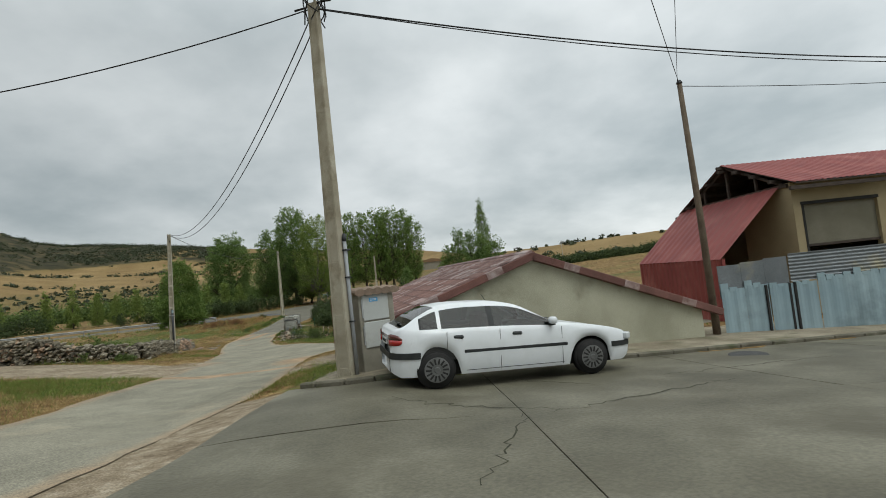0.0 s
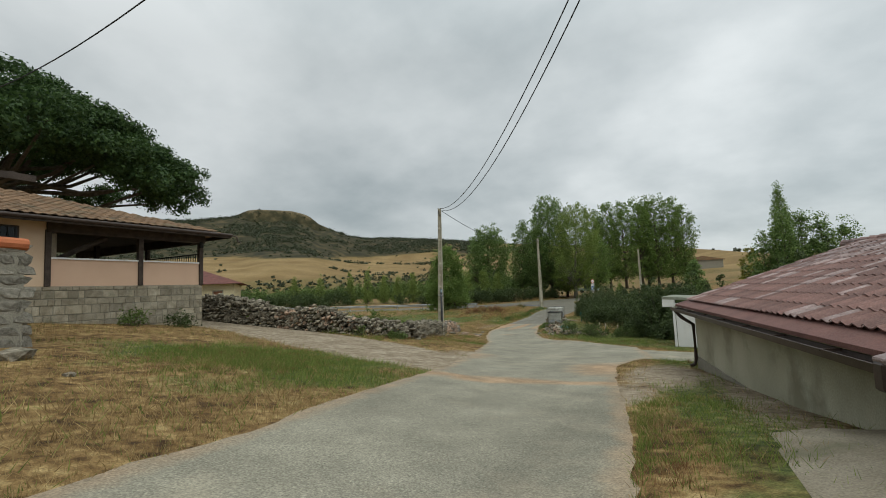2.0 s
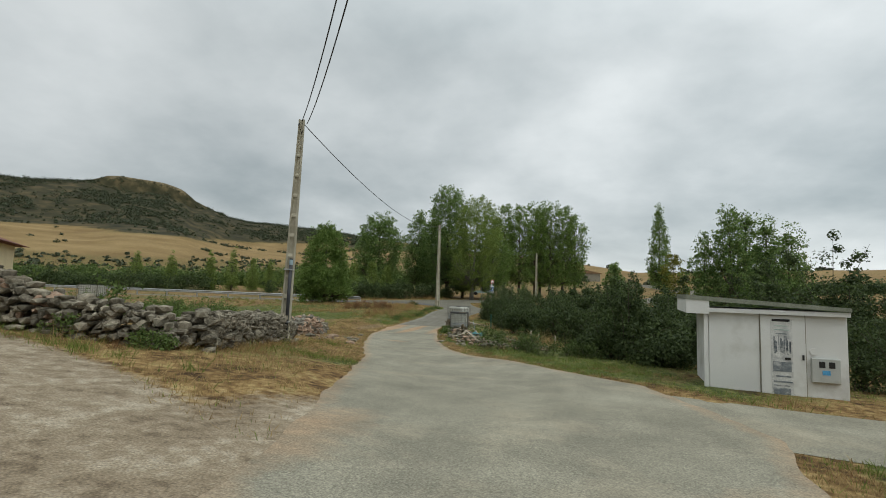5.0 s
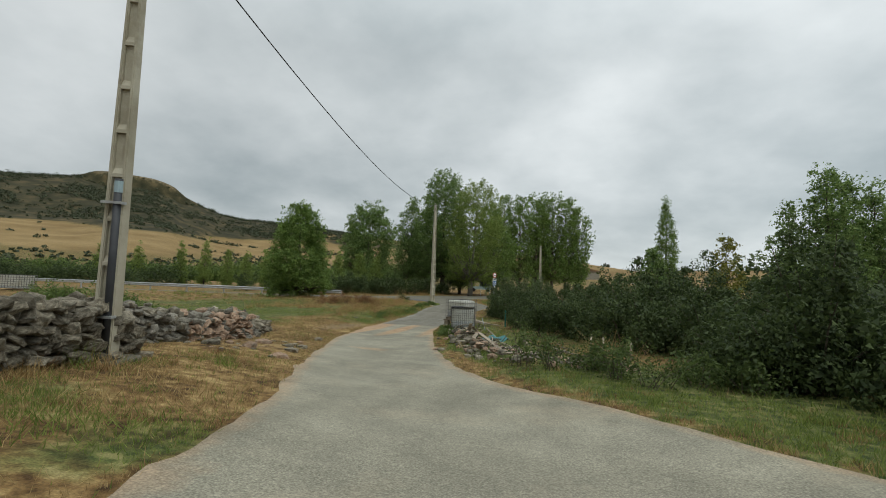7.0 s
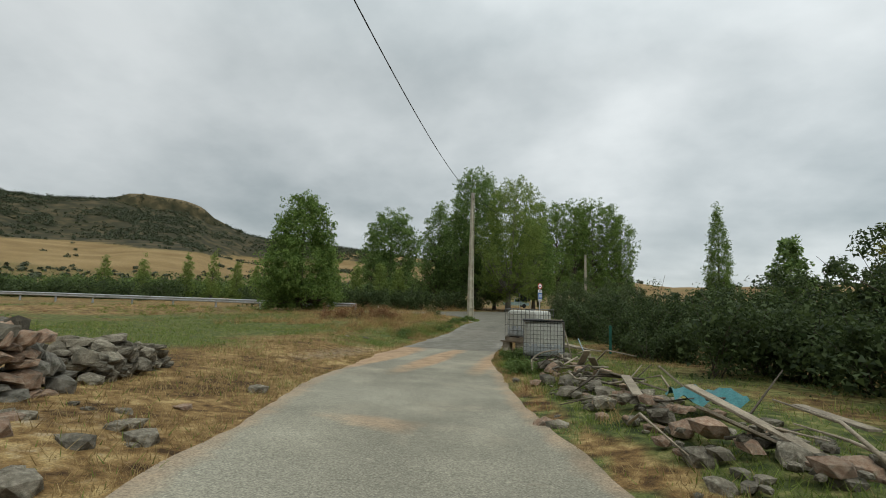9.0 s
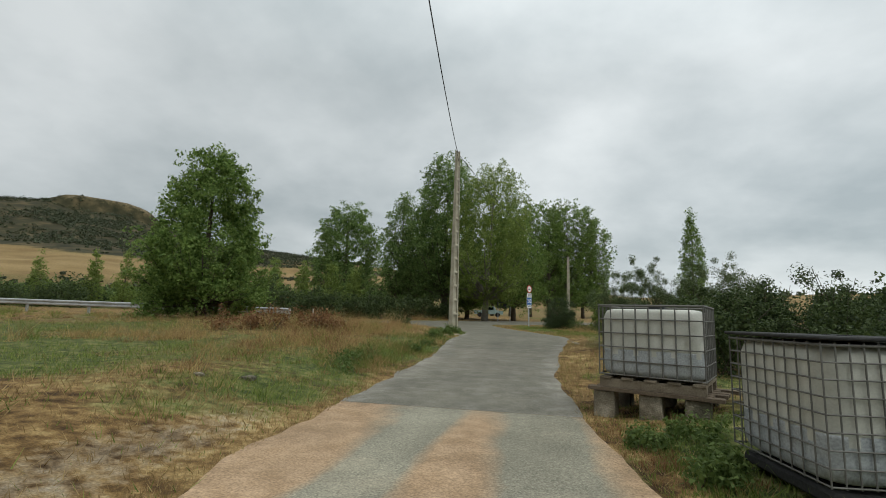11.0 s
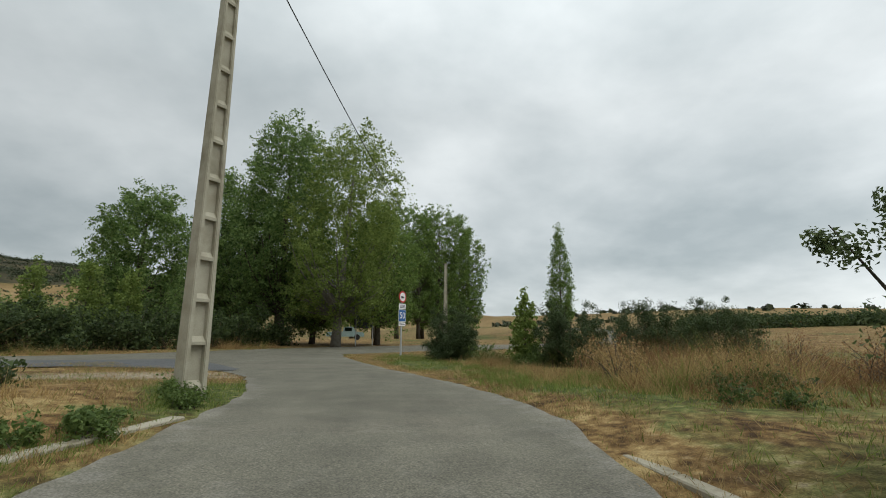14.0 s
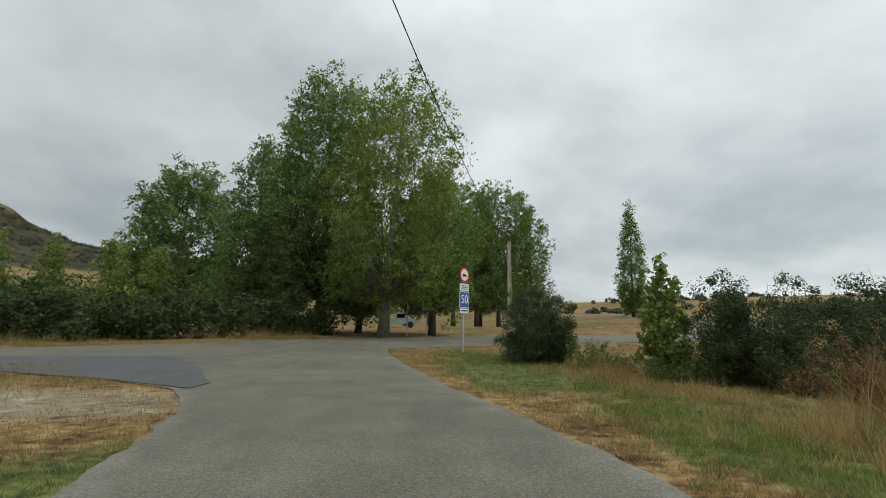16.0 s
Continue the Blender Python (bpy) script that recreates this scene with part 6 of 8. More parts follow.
# ---- caged water tanks and the debris on the verge ----
def caged_tank(x, y, z, w, d, h, rz, label, fill, pallet=True, rows=8, cols=(12, 9), clear=0.0, bar=.008):
    t = thing("caged_water_tank", x, y, z, label, "water tank", "caged water tanks", rz)
    def shell(z_lo, z_hi, gap, crown):
        """A box with rounded corners and shallow upright flutes, domed on top."""
        bm = bmesh.new()
        zs = [z_lo, z_lo + .02, z_lo + .07] + list(np.linspace(z_lo + .14, z_hi - .12, 6)) + [z_hi - .06, z_hi - .02, z_hi]
        rings = []
        for q, z in enumerate(zs):
            inset = (.05, .015, 0)[q] if q < 3 else (.012, .035, .1)[q - len(zs) + 3] if crown and q >= len(zs) - 3 else 0
            ring = []
            for m in range(72):
                a = math.tau * (m + .5) / 72
                ca, sa = math.cos(a), math.sin(a)
                f = 1 / (abs(ca) ** 7 + abs(sa) ** 7) ** (1 / 7)
                flute = .006 * math.sin(a * 18) if 2 < q < len(zs) - 3 else 0
                ring.append(bm.verts.new(((w / 2 - gap - inset - flute) * ca * f, (d / 2 - gap - inset - flute) * sa * f, z)))
            rings.append(ring)
        for r0, r1 in zip(rings, rings[1:]):
            for m in range(72):
                bm.faces.new((r0[m], r0[(m + 1) % 72], r1[(m + 1) % 72], r1[m]))
        bm.faces.new(rings[0][::-1])
        bm.faces.new(rings[-1])
        return bm
    part("bottle", shell(.16, h - clear - .01, .016, True), M_TANK, t, "cloudy yellowish plastic bottle", True)
    part("dark_water", shell(.158, .17 + fill, .012, False), M_TANKWATER, t, "bluish water line in the bottle", True)
    part("filler_cap", tube(bmesh.new(), [(0, 0, h - clear - .03), (0, 0, h - clear + .04)], .11, 16), M_BLACKTRIM, t)
    a, c = w / 2, d / 2
    nz = rows
    for k in range(nz + 1):
        zz = .16 + (h - .18) * k / nz
        bm = bmesh.new()
        loop = [(-a, -c, zz), (a, -c, zz), (a, c, zz), (-a, c, zz), (-a, -c, zz)]
        for p, q in zip(loop, loop[1:]):
            tube(bm, [p, q], bar if k < nz else bar * 1.6, 6)
        part("cage_hoop", bm, M_CAGE, t, "weathered grey steel cage bar")
    for axis, n in (("x", cols[0]), ("y", cols[1])):
        for k in range(n + 1):
            for s in (-1, 1):
                if axis == "x":
                    p = (-a + 2 * a * k / n, s * c)
                else:
                    if k in (0, n):
                        continue
                    p = (s * a, -c + 2 * c * k / n)
                part("cage_bar", tube(bmesh.new(), [(p[0], p[1], .15), (p[0], p[1], h)], bar, 6), M_CAGE, t)
    if pallet:
        for k in range(3):
            part("pallet_runner", boxed(-a, -c + k * (2 * c - .1) / 2, .0, a, -c + .1 + k * (2 * c - .1) / 2, .1), M_PALLET, t)
        for k in range(5):
            part("pallet_board", boxed(-a + k * (2 * a - .14) / 4, -c - .01, .1, -a + .14 + k * (2 * a - .14) / 4, c + .01, .125), M_PALLET, t)
    return t


M_TANKWATER = surface("bluish_tank_base", [(.3, .32, .33), (.38, .395, .395)], 2, .5, .05)
ZA = gz(-11.8, 46.75)
ta = caged_tank(-11.7, 46.93, -.19, 1.2, 1.0, 1.04, -25, "caged white plastic water tank on a rough wooden platform", .3, rows=5, cols=(8, 6), clear=.05, bar=.009)
tb = caged_tank(-11.1, 44.25, gz(-11.1, 44.25) - .05, 1.02, 1.08, 1.02, 6, "caged grey plastic water tank covered with a dark board", .28, False, bar=.0062)
part("tank_tray", boxed(-.47, -.5, .02, .47, .5, .11, .02), M_DARK, tb)
caged_tank(-51.6, 54.3, gz(-51.6, 54.3) - .02, 2.2, 1.4, 1.3, 10, "grey caged water tank standing behind the stone wall", .2, False, rows=6, cols=(9, 6), bar=.016)
pl = thing("plank_platform", -11.7, 46.93, ZA, "rough stack of planks and blocks under a tank", "platform", rz=-25)
rngp = np.random.default_rng(31)
hh = -.19 - ZA
for k in range(6):
    part("plank", boxed(-.72 + .05 * rngp.normal(), -.55 + k * .19, hh - .045, .75 + .1 * rngp.normal(), -.55 + k * .19 + .15, hh - .005), M_TIMBER, pl)
for x in (-.55, 0, .5):
    for y in (-.42, .36):
        part("block", boxed(x - .13, y - .1, -.1, x + .13, y + .1, hh - .05, .01), M_STONE, pl)
bd = thing("roof_board", -11.1, 44.25, gz(-11.1, 44.25) + .98, "dark corrugated board laid over a tank", "board", rz=6)
part("board", boxed(-.54, -.57, 0, .5, .57, .025, .008), M_DARK, bd)
part("batten", boxed(.0, -.5, .027, .42, -.42, .045), M_WOOD, bd)

# long planks and branches leaning between the tanks
def log(name, pts, r, mat, label, category="branch", group="dumped wood"):
    ob = part(name, tube(bmesh.new(), pts, r, 7), mat, smooth=True)
    return tagged(ob, label, category, group)


def onto(x, y, h=0.0):
    return (x, y, gz(x, y) + h)


for (x0, y0, h0), (x1, y1, h1), w in (((-11.0, 46.2, .25), (-10.2, 45.0, .16), .12), ((-10.85, 46.2, .24), (-9.95, 44.9, .14), .1), ((-10.9, 46.5, .1), (-9.6, 45.3, .08), .12)):
    a, b = Vector(onto(x0, y0, h0)), Vector(onto(x1, y1, h1))
    d = (b - a).normalized()
    s = d.cross(Vector((0, 0, 1))).normalized()
    m = Matrix((d, s, d.cross(s) * -1)).transposed().to_4x4()
    m.translation = a
    tagged(part("plank", boxed(0, -w / 2, 0, (b - a).length, w / 2, .035, .004, m), M_WOOD), "long grey weathered plank between the tanks", "plank", "dumped wood")
log("branch", [onto(-11.35, 42.95, .02), onto(-11.27, 42.97, .14), onto(-11.17, 43.01, .21), onto(-11.03, 43.06, .26), onto(-10.85, 43.12, .28), onto(-10.65, 43.2, .28)], [.016, .02, .022, .02, .016, .01], M_WOOD, "curved pale barkless branch against a tank")
log("branch", [onto(-11.2, 42.05, .05), onto(-11.0, 42.1, .13), onto(-10.75, 42.2, .16)], [.022, .03, .02], M_WOOD, "curved pale barkless branch on the rubble")
log("leaning_pole", [onto(-10.35, 43.65, .0), onto(-10.62, 44.1, .98)], [.022, .018], M_WOOD, "thin pale pole leaning on a tank", "pole")
log("leaning_pipe", [onto(-9.98, 43.4, .0), onto(-10.2, 43.9, .5)], [.012, .012], M_BLUESHEET, "pale blue pipe leaning in the debris", "pipe")
rngw = np.random.default_rng(36)
for k in range(8):
    x, y, a, L = -10.35 + .25 * rngw.normal(), 42.9 + .4 * rngw.normal(), rngw.random() * 6.28, .2 + .22 * rngw.random()
    z = .03 + .12 * rngw.random()
    log("branch", [onto(x, y, z), onto(x + L * .5 * math.cos(a), y + L * .5 * math.sin(a), z + .05 + .05 * rngw.random()), onto(x + L * math.cos(a + .15), y + L * math.sin(a + .15), max(.03, z + .02))], [.008 + .01 * rngw.random(), .012 + .012 * rngw.random(), .006], M_WOOD if k % 3 else M_BARK, "short pale piece of driftwood on the heap")
tagged(part("green_post", boxed(-9.35, 45.5, gz(-9.3, 45.5) - .1, -9.28, 45.56, gz(-9.3, 45.5) + .8, .01), M_GREENPAINT), "dark green painted metal post in the bushes", "post")
rngd = np.random.default_rng(32)
DEBRIS = [(-10.6, 42.6), (-10.0, 40.0), (-9.2, 37.6), (-8.4, 35.6), (-7.2, 34.2), (-5.6, 33.8)]
dxy, dn, dq = along(DEBRIS, .1)
for k in range(44):
    i = rngd.integers(len(dxy))
    x, y = dxy[i] + dn[i] * (.35 * rngd.normal() + .2)
    a, L = rngd.random() * 6.28, .5 + .9 * rngd.random()
    z = .08 + .25 * rngd.random()
    log("branch", [onto(x, y, z), onto(x + L * .5 * math.cos(a), y + L * .5 * math.sin(a), z + .1 * rngd.normal()), onto(x + L * math.cos(a + .2), y + L * math.sin(a + .2), max(.03, z + .15 * rngd.normal()))], [.017, .013, .006], M_WOOD if k % 2 else M_BARK, "dry dead branch thrown on the rubble heap")
for k in range(12):
    i = rngd.integers(len(dxy))
    x, y = dxy[i] + dn[i] * .4 * rngd.normal()
    m = Matrix.Translation(onto(x, y, .12 + .15 * rngd.random())) @ Matrix.Rotation(rngd.random() * 6.3, 4, "Z") @ Matrix.Rotation(.4 * rngd.normal(), 4, "Y")
    tagged(part("plank", boxed(-.4 - .3 * rngd.random(), -.06, -.012, .5, .06, .012, .003, m), M_WOOD), "broken grey plank thrown on the rubble heap", "plank", "dumped wood")
rub = thing("rubble_heap", -8.9, 37.0, gz(-8.9, 37), "low heap of rubble stones and soil along the verge", "rubble")
places = []
for k in range(300):
    i = rngd.integers(len(dxy))
    off = .42 * rngd.normal() + .25
    x, y = dxy[i] + dn[i] * off
    s = .06 + .2 * rngd.random() ** 2.5
    top = .24 * math.exp(-((off - .3) / .6) ** 2) * (.5 + vnoise(dq[i], 0, 1.1, 5))
    places.append((x + 8.9, y - 37.0, gz(x, y) - gz(-8.9, 37) + top * rngd.random(), s * 1.4, s, s * .8, rngd.random() * 6))
for k, p in enumerate(places[:140]):
    ob = new("stone", (STONES_RED + STONES[:3])[k % 7])
    ob.parent = rub
    ob.matrix_basis = Matrix.LocRotScale(p[:3], Euler((0, 0, p[6])), p[3:6])
joined_stones("rubble_rest", places[140:], M_STONE, rub, 9)
bm = bmesh.new()
for k in range(9):
    for j in range(7):
        x, y = -9.25 + k * .09, 37.1 + j * .1
        bm.verts.new((x, y, gz(x, y) + .3 + .06 * math.sin(k * 1.7 + j) - .03 * abs(j - 3)))
bm.verts.ensure_lookup_table()
for k in range(8):
    for j in range(6):
        bm.faces.new([bm.verts[q] for q in (k * 7 + j, k * 7 + 7 + j, k * 7 + 8 + j, k * 7 + 1 + j)])
tagged(part("crumpled_tarp", bm, M_BLUETARP, smooth=True), "crumpled blue-green plastic tarp on the rubble heap", "tarp")
bm = bmesh.new()
for k in range(10):
    for j in range(8):
        x, y = -8.3 + k * .12, 60.75 + j * .13
        bm.verts.new((x + .03 * math.sin(j * 2.3), y + .03 * math.sin(k * 1.9), gz(x, y) + .1 + .09 * math.sin(k * 1.3 + j * .7) * math.sin(j * 1.1) + .05 * math.sin(k * 3.1 - j)))
bm.verts.ensure_lookup_table()
for k in range(9):
    for j in range(7):
        bm.faces.new([bm.verts[q] for q in (k * 8 + j, k * 8 + 8 + j, k * 8 + 9 + j, k * 8 + 1 + j)])
tagged(part("plastic_sheet", bm, M_BLACKTRIM, smooth=True), "crumpled black plastic sheet in the weeds", "plastic sheet")
for x, y, h in ((-6.36, 35.25, .62), (-6.06, 35.4, .55), (-5.4, 35.5, .45), (-20.6, 55.2, .7)):
    tagged(part("fence_post", tube(bmesh.new(), [onto(x, y, -.1), onto(x + .03, y, h)], [.028, .024], 7), M_WOOD, smooth=True), "weathered wooden fence post in the grass", "post", "fence posts")

# ---- road signs ----
def text_mesh(txt, size, mat, parent, m, depth=.002):
    cu = bpy.data.curves.new("lettering", "FONT")
    cu.body, cu.size, cu.extrude, cu.align_x, cu.align_y = txt, size, depth, "CENTER", "CENTER"
    tmp = bpy.data.objects.new("lettering", cu)
    me = bpy.data.meshes.new_from_object(tmp)
    bpy.data.objects.remove(tmp)
    me.materials.append(mat)
    ob = new("lettering", me)
    ob.parent = parent
    ob.matrix_basis = m
    return ob


def speed_sign():
    x, y = -13.5, 78.2
    z = -.2
    s = thing("road_sign", x, y, z, "steel post with a red-ringed round sign and a blue 50 sign", "road sign", "road signs", rz=52)
    part("post", boxed(-.045, -.02, -.5, .045, .045, 3.05, .006), M_STEEL, s)
    stand = Matrix.Rotation(math.pi / 2, 4, "X")

    def disc(nm, zc, r, y0, y1, mat, parent, label=""):
        return part(nm, tube(bmesh.new(), [(0, y0, zc), (0, y1, zc)], r, 36), mat, parent, label)
    d = disc("round_sign", 3.2, .3, -.03, -.045, M_SIGNRED, s, "round white sign with a red ring")
    disc("sign_face", 3.2, .225, -.046, -.05, M_SIGNWHITE, d)
    bm = boxed(-.13, -.054, 3.15, .05, -.0505, 3.23)
    box(bm, .055, -.054, 3.15, .13, -.0505, 3.2)
    for q in (-.09, 0, .09):
        tube(bm, [(q, -.0505, 3.14), (q, -.054, 3.14)], .025, 10)
    part("lorry_symbol", bm, M_DARK, d, "black lorry symbol")
    p1 = part("text_plate", boxed(-.29, -.045, 2.58, .29, -.03, 2.85, .005), M_SIGNWHITE, s)
    for q in (2.64, 2.7, 2.76):
        part("text_bar", boxed(-.2, -.05, q, .2, -.0455, q + .025), M_SIGNBACK, p1)
    p2 = part("speed_plate", boxed(-.3, -.045, 1.93, .3, -.03, 2.55, .012), M_SIGNWHITE, s, "square blue sign with white 50")
    part("blue_field", boxed(-.275, -.05, 1.955, .275, -.0455, 2.525, .002), M_SIGNBLUE, p2)
    text_mesh("50", .46, M_SIGNWHITE, p2, Matrix.Translation((0, -.052, 2.24)) @ stand)
    p3 = part("text_plate", boxed(-.28, -.045, 1.72, .28, -.03, 1.9, .005), M_SIGNWHITE, s)
    part("text_bar", boxed(-.22, -.05, 1.79, .22, -.0455, 1.84), M_SIGNBACK, p3)
    part("footing", boxed(-.22, -.2, -.08, .22, .2, .06, .02), M_KERB, s)
    return s


speed_sign()
b = thing("direction_sign", -16.2, 90.6, gz(-16.2, 90.6), "dark back of a rectangular direction sign on two posts", "road sign", "road signs", rz=20)
part("panel", boxed(-.75, 0, 1.3, .75, .04, 2.25, .01), M_SIGNBACK, b)
for q, h in ((-.6, 2.25), (.72, 3.0)):
    part("post", boxed(q - .035, -.06, -.3, q + .035, .0, h), M_STEEL, b)

# ---- crash barrier ----
def guard_rail():
    pts = [(-78, 60.8), (-52, 62.0), (-38, 62.9), (-25.7, 63.6)]
    g = thing("crash_barrier", -40, 62.8, 0, "galvanised steel crash barrier along the main road", "barrier")
    xy, nrm, q = along(pts, 1.0)
    prof = [(-.02, .0), (.03, .04), (.03, .1), (-.02, .14), (-.02, .17), (.03, .21), (.03, .27), (-.02, .31)]
    V, F = [], []
    for (x, y), (nx, ny) in zip(xy, nrm):
        z = max(gz(x, y) + .5, .5)
        drop = .0
        V += [(x + 40 + nx * p, y - 62.8 + ny * p, z + h - drop) for p, h in prof]
    m = len(prof)
    for i in range(len(xy) - 1):
        for j in range(m - 1):
            F.append((i * m + j, i * m + m + j, i * m + m + j + 1, i * m + j + 1))
    mesh_ob("rail", V, F, M_STEEL, g)
    for k in range(0, len(xy), 4):
        x, y = xy[k]
        z = gz(x, y)
        part("post", boxed(x + 40 - .05, y - 62.8 + .04, z - .3, x + 40 + .05, y - 62.8 + .16, max(z + .5, .5) + .28), M_STEEL, g)
    return g


guard_rail()


def pickup():
    p = thing("parked_pickup", -21.5, 109, gz(-21.5, 109), "small greenish pickup parked under the trees far away", "car", rz=5)
    bm = bmesh.new()
    prism(bm, [(0, .4), (4.2, .4), (4.2, .85), (3.3, .95), (2.9, 1.5), (1.9, 1.5), (1.8, .95), (0, .9)], -.8, .8)
    part("body", bm, M_PICKUP, p)
    part("window", boxed(2.0, -.82, 1.0, 2.8, .82, 1.4), M_GLASS, p)
    for x in (.8, 3.4):
        for y in (-.75, .75):
            part("wheel", tube(bmesh.new(), [(x, y - .1, .33), (x, y + .1, .33)], .33, 16), M_TYRE, p)
    return p


M_PICKUP = surface("faded_green_paint", [(.2, .28, .27), (.26, .34, .33)], 2, .4, 0)
pickup()
ant = thing("wind_pump", 52, 165, gz(52, 165), "thin distant mast with a small wheel on the field ridge", "mast")
part("mast", tube(bmesh.new(), [(0, 0, -.5), (0, 0, 5.2)], [.09, .05], 6), M_STEEL, ant)
for k in range(10):
    a = k * math.tau / 10
    part("vane", tube(bmesh.new(), [(0, 0, 5.2), (1.1 * math.cos(a), 0, 5.2 + 1.1 * math.sin(a))], .04, 4), M_STEEL, ant)
fb = thing("farm_building", 8, 250, gz(8, 250), "low pale stone farm building far up the slope", "building")
part("wall", boxed(-8, 0, -1, 8, 6, 4), M_MORTAR, fb)
bm = prism(bmesh.new(), [(-9, 4), (9, 4), (0, 6)], -.5, 6.5)
part("roof", bm, M_BROWNTILE, fb)

# ---- trees and bushes ----
def leaf_cloud(rng, centres, radii, per, size, flat=.8, ragged=1.0):
    """Three-cornered leaves scattered in clumps, most near the outside and turned outwards: (n * 3, 3)."""
    c = np.repeat(centres, per, 0)
    rad = np.repeat(radii, per)
    n = len(c)
    v = rng.normal(size=(n, 3))
    v /= np.linalg.norm(v, axis=1)[:, None]
    p = c + v * (rad * 1.12 * rng.random(n) ** (.45 * ragged))[:, None] * np.array([1, 1, flat])
    face = v + .55 * rng.normal(size=(n, 3)) + np.array([0, 0, .25])
    a = np.cross(face, rng.normal(size=(n, 3)))
    a /= np.linalg.norm(a, axis=1)[:, None]
    b = np.cross(face, a)
    b /= np.linalg.norm(b, axis=1)[:, None]
    s = size * (.55 + .9 * rng.random(n))[:, None]
    return np.stack([p - a * s, p + a * s * .6 + b * s * .62, p + a * s * .6 - b * s * .62], 1).reshape(-1, 3)


def bow(s, m, e, u):
    """Points on curved limbs from s over m to e, at the shares u."""
    u = u[..., None]
    return s * (1 - u) ** 2 + m * (2 * u * (1 - u)) + e * u ** 2


def plumes(rng, s, m, e, radius, total, size):
    """Leaves in upright, rounded tufts at the ends of limbs and along them; gaps stay between the tufts."""
    n = len(s)
    u = np.concatenate([np.full((n, 1), .99), .72 + .12 * rng.random((n, 1)), .42 + .2 * rng.random((n, 1))], 1)
    c = bow(s[:, None], m[:, None], e[:, None], u)
    r = radius * np.array([.85, 1.05, .9]) * (.7 + .6 * rng.random((n, 3)))
    c = c + rng.normal(size=c.shape) * (r * .25)[..., None]
    full = rng.random((n, 3)) > np.array([.03, .15, .4])
    c, r = c[full], r[full]
    # each tuft is made of a few smaller ones
    k = 8
    v = rng.normal(size=(len(c), k, 3))
    v /= np.linalg.norm(v, axis=2)[..., None]
    c2 = (c[:, None] + v * ((r * 1.05)[:, None] * rng.random((len(c), k)) ** .5)[..., None]).reshape(-1, 3)
    r2 = np.repeat(r * .4, k) * (.7 + .6 * rng.random(len(c) * k))
    return leaf_cloud(rng, c2, r2, max(5, int(total / len(c2))), size, .8)


def sprays(rng, s, m, e, sub, radius, total, size, lo=.3, flat=1.0, thin=.5):
    """Leaves in clumps strung along limbs, thinner towards the tips; some limbs are nearly bare."""
    n = len(s)
    u = lo + (1.01 - lo) * rng.random((n, sub)) ** .85
    c = bow(s[:, None], m[:, None], e[:, None], u)
    r = radius * (1.15 - thin * u) * (.55 + .8 * rng.random((n, sub)))
    c = c + rng.normal(size=c.shape) * (r * .6)[..., None]
    full = np.repeat(rng.random(n)[:, None] > .04, sub, 1) & (rng.random((n, sub)) > .12)
    c, r = c[full], r[full]
    return leaf_cloud(rng, c, r, max(6, int(total / len(c))), size, flat)


ROUND = ([0, .1, .3, .6, .85, 1], [.6, .88, 1, .97, .74, .38])
EGG = ([0, .1, .3, .55, .8, 1], [.7, .95, 1, .85, .55, .18])
SPINDLE = ([0, .1, .35, .7, 1], [.5, .85, 1, .62, .1])
OVAL = ([0, .12, .35, .6, .85, 1], [.35, .75, 1, .92, .55, .12])
SPIRE = ([0, .1, .4, .7, 1], [.7, 1, .9, .6, .12])
CONE = ([0, .1, .3, .7, 1], [.6, 1, .95, .5, .08])
BRUSHY = ([0, .15, .45, .75, 1], [.7, .95, 1, .8, .45])
DOME = ([0, .2, .5, .8, 1], [.85, 1, .95, .7, .25])


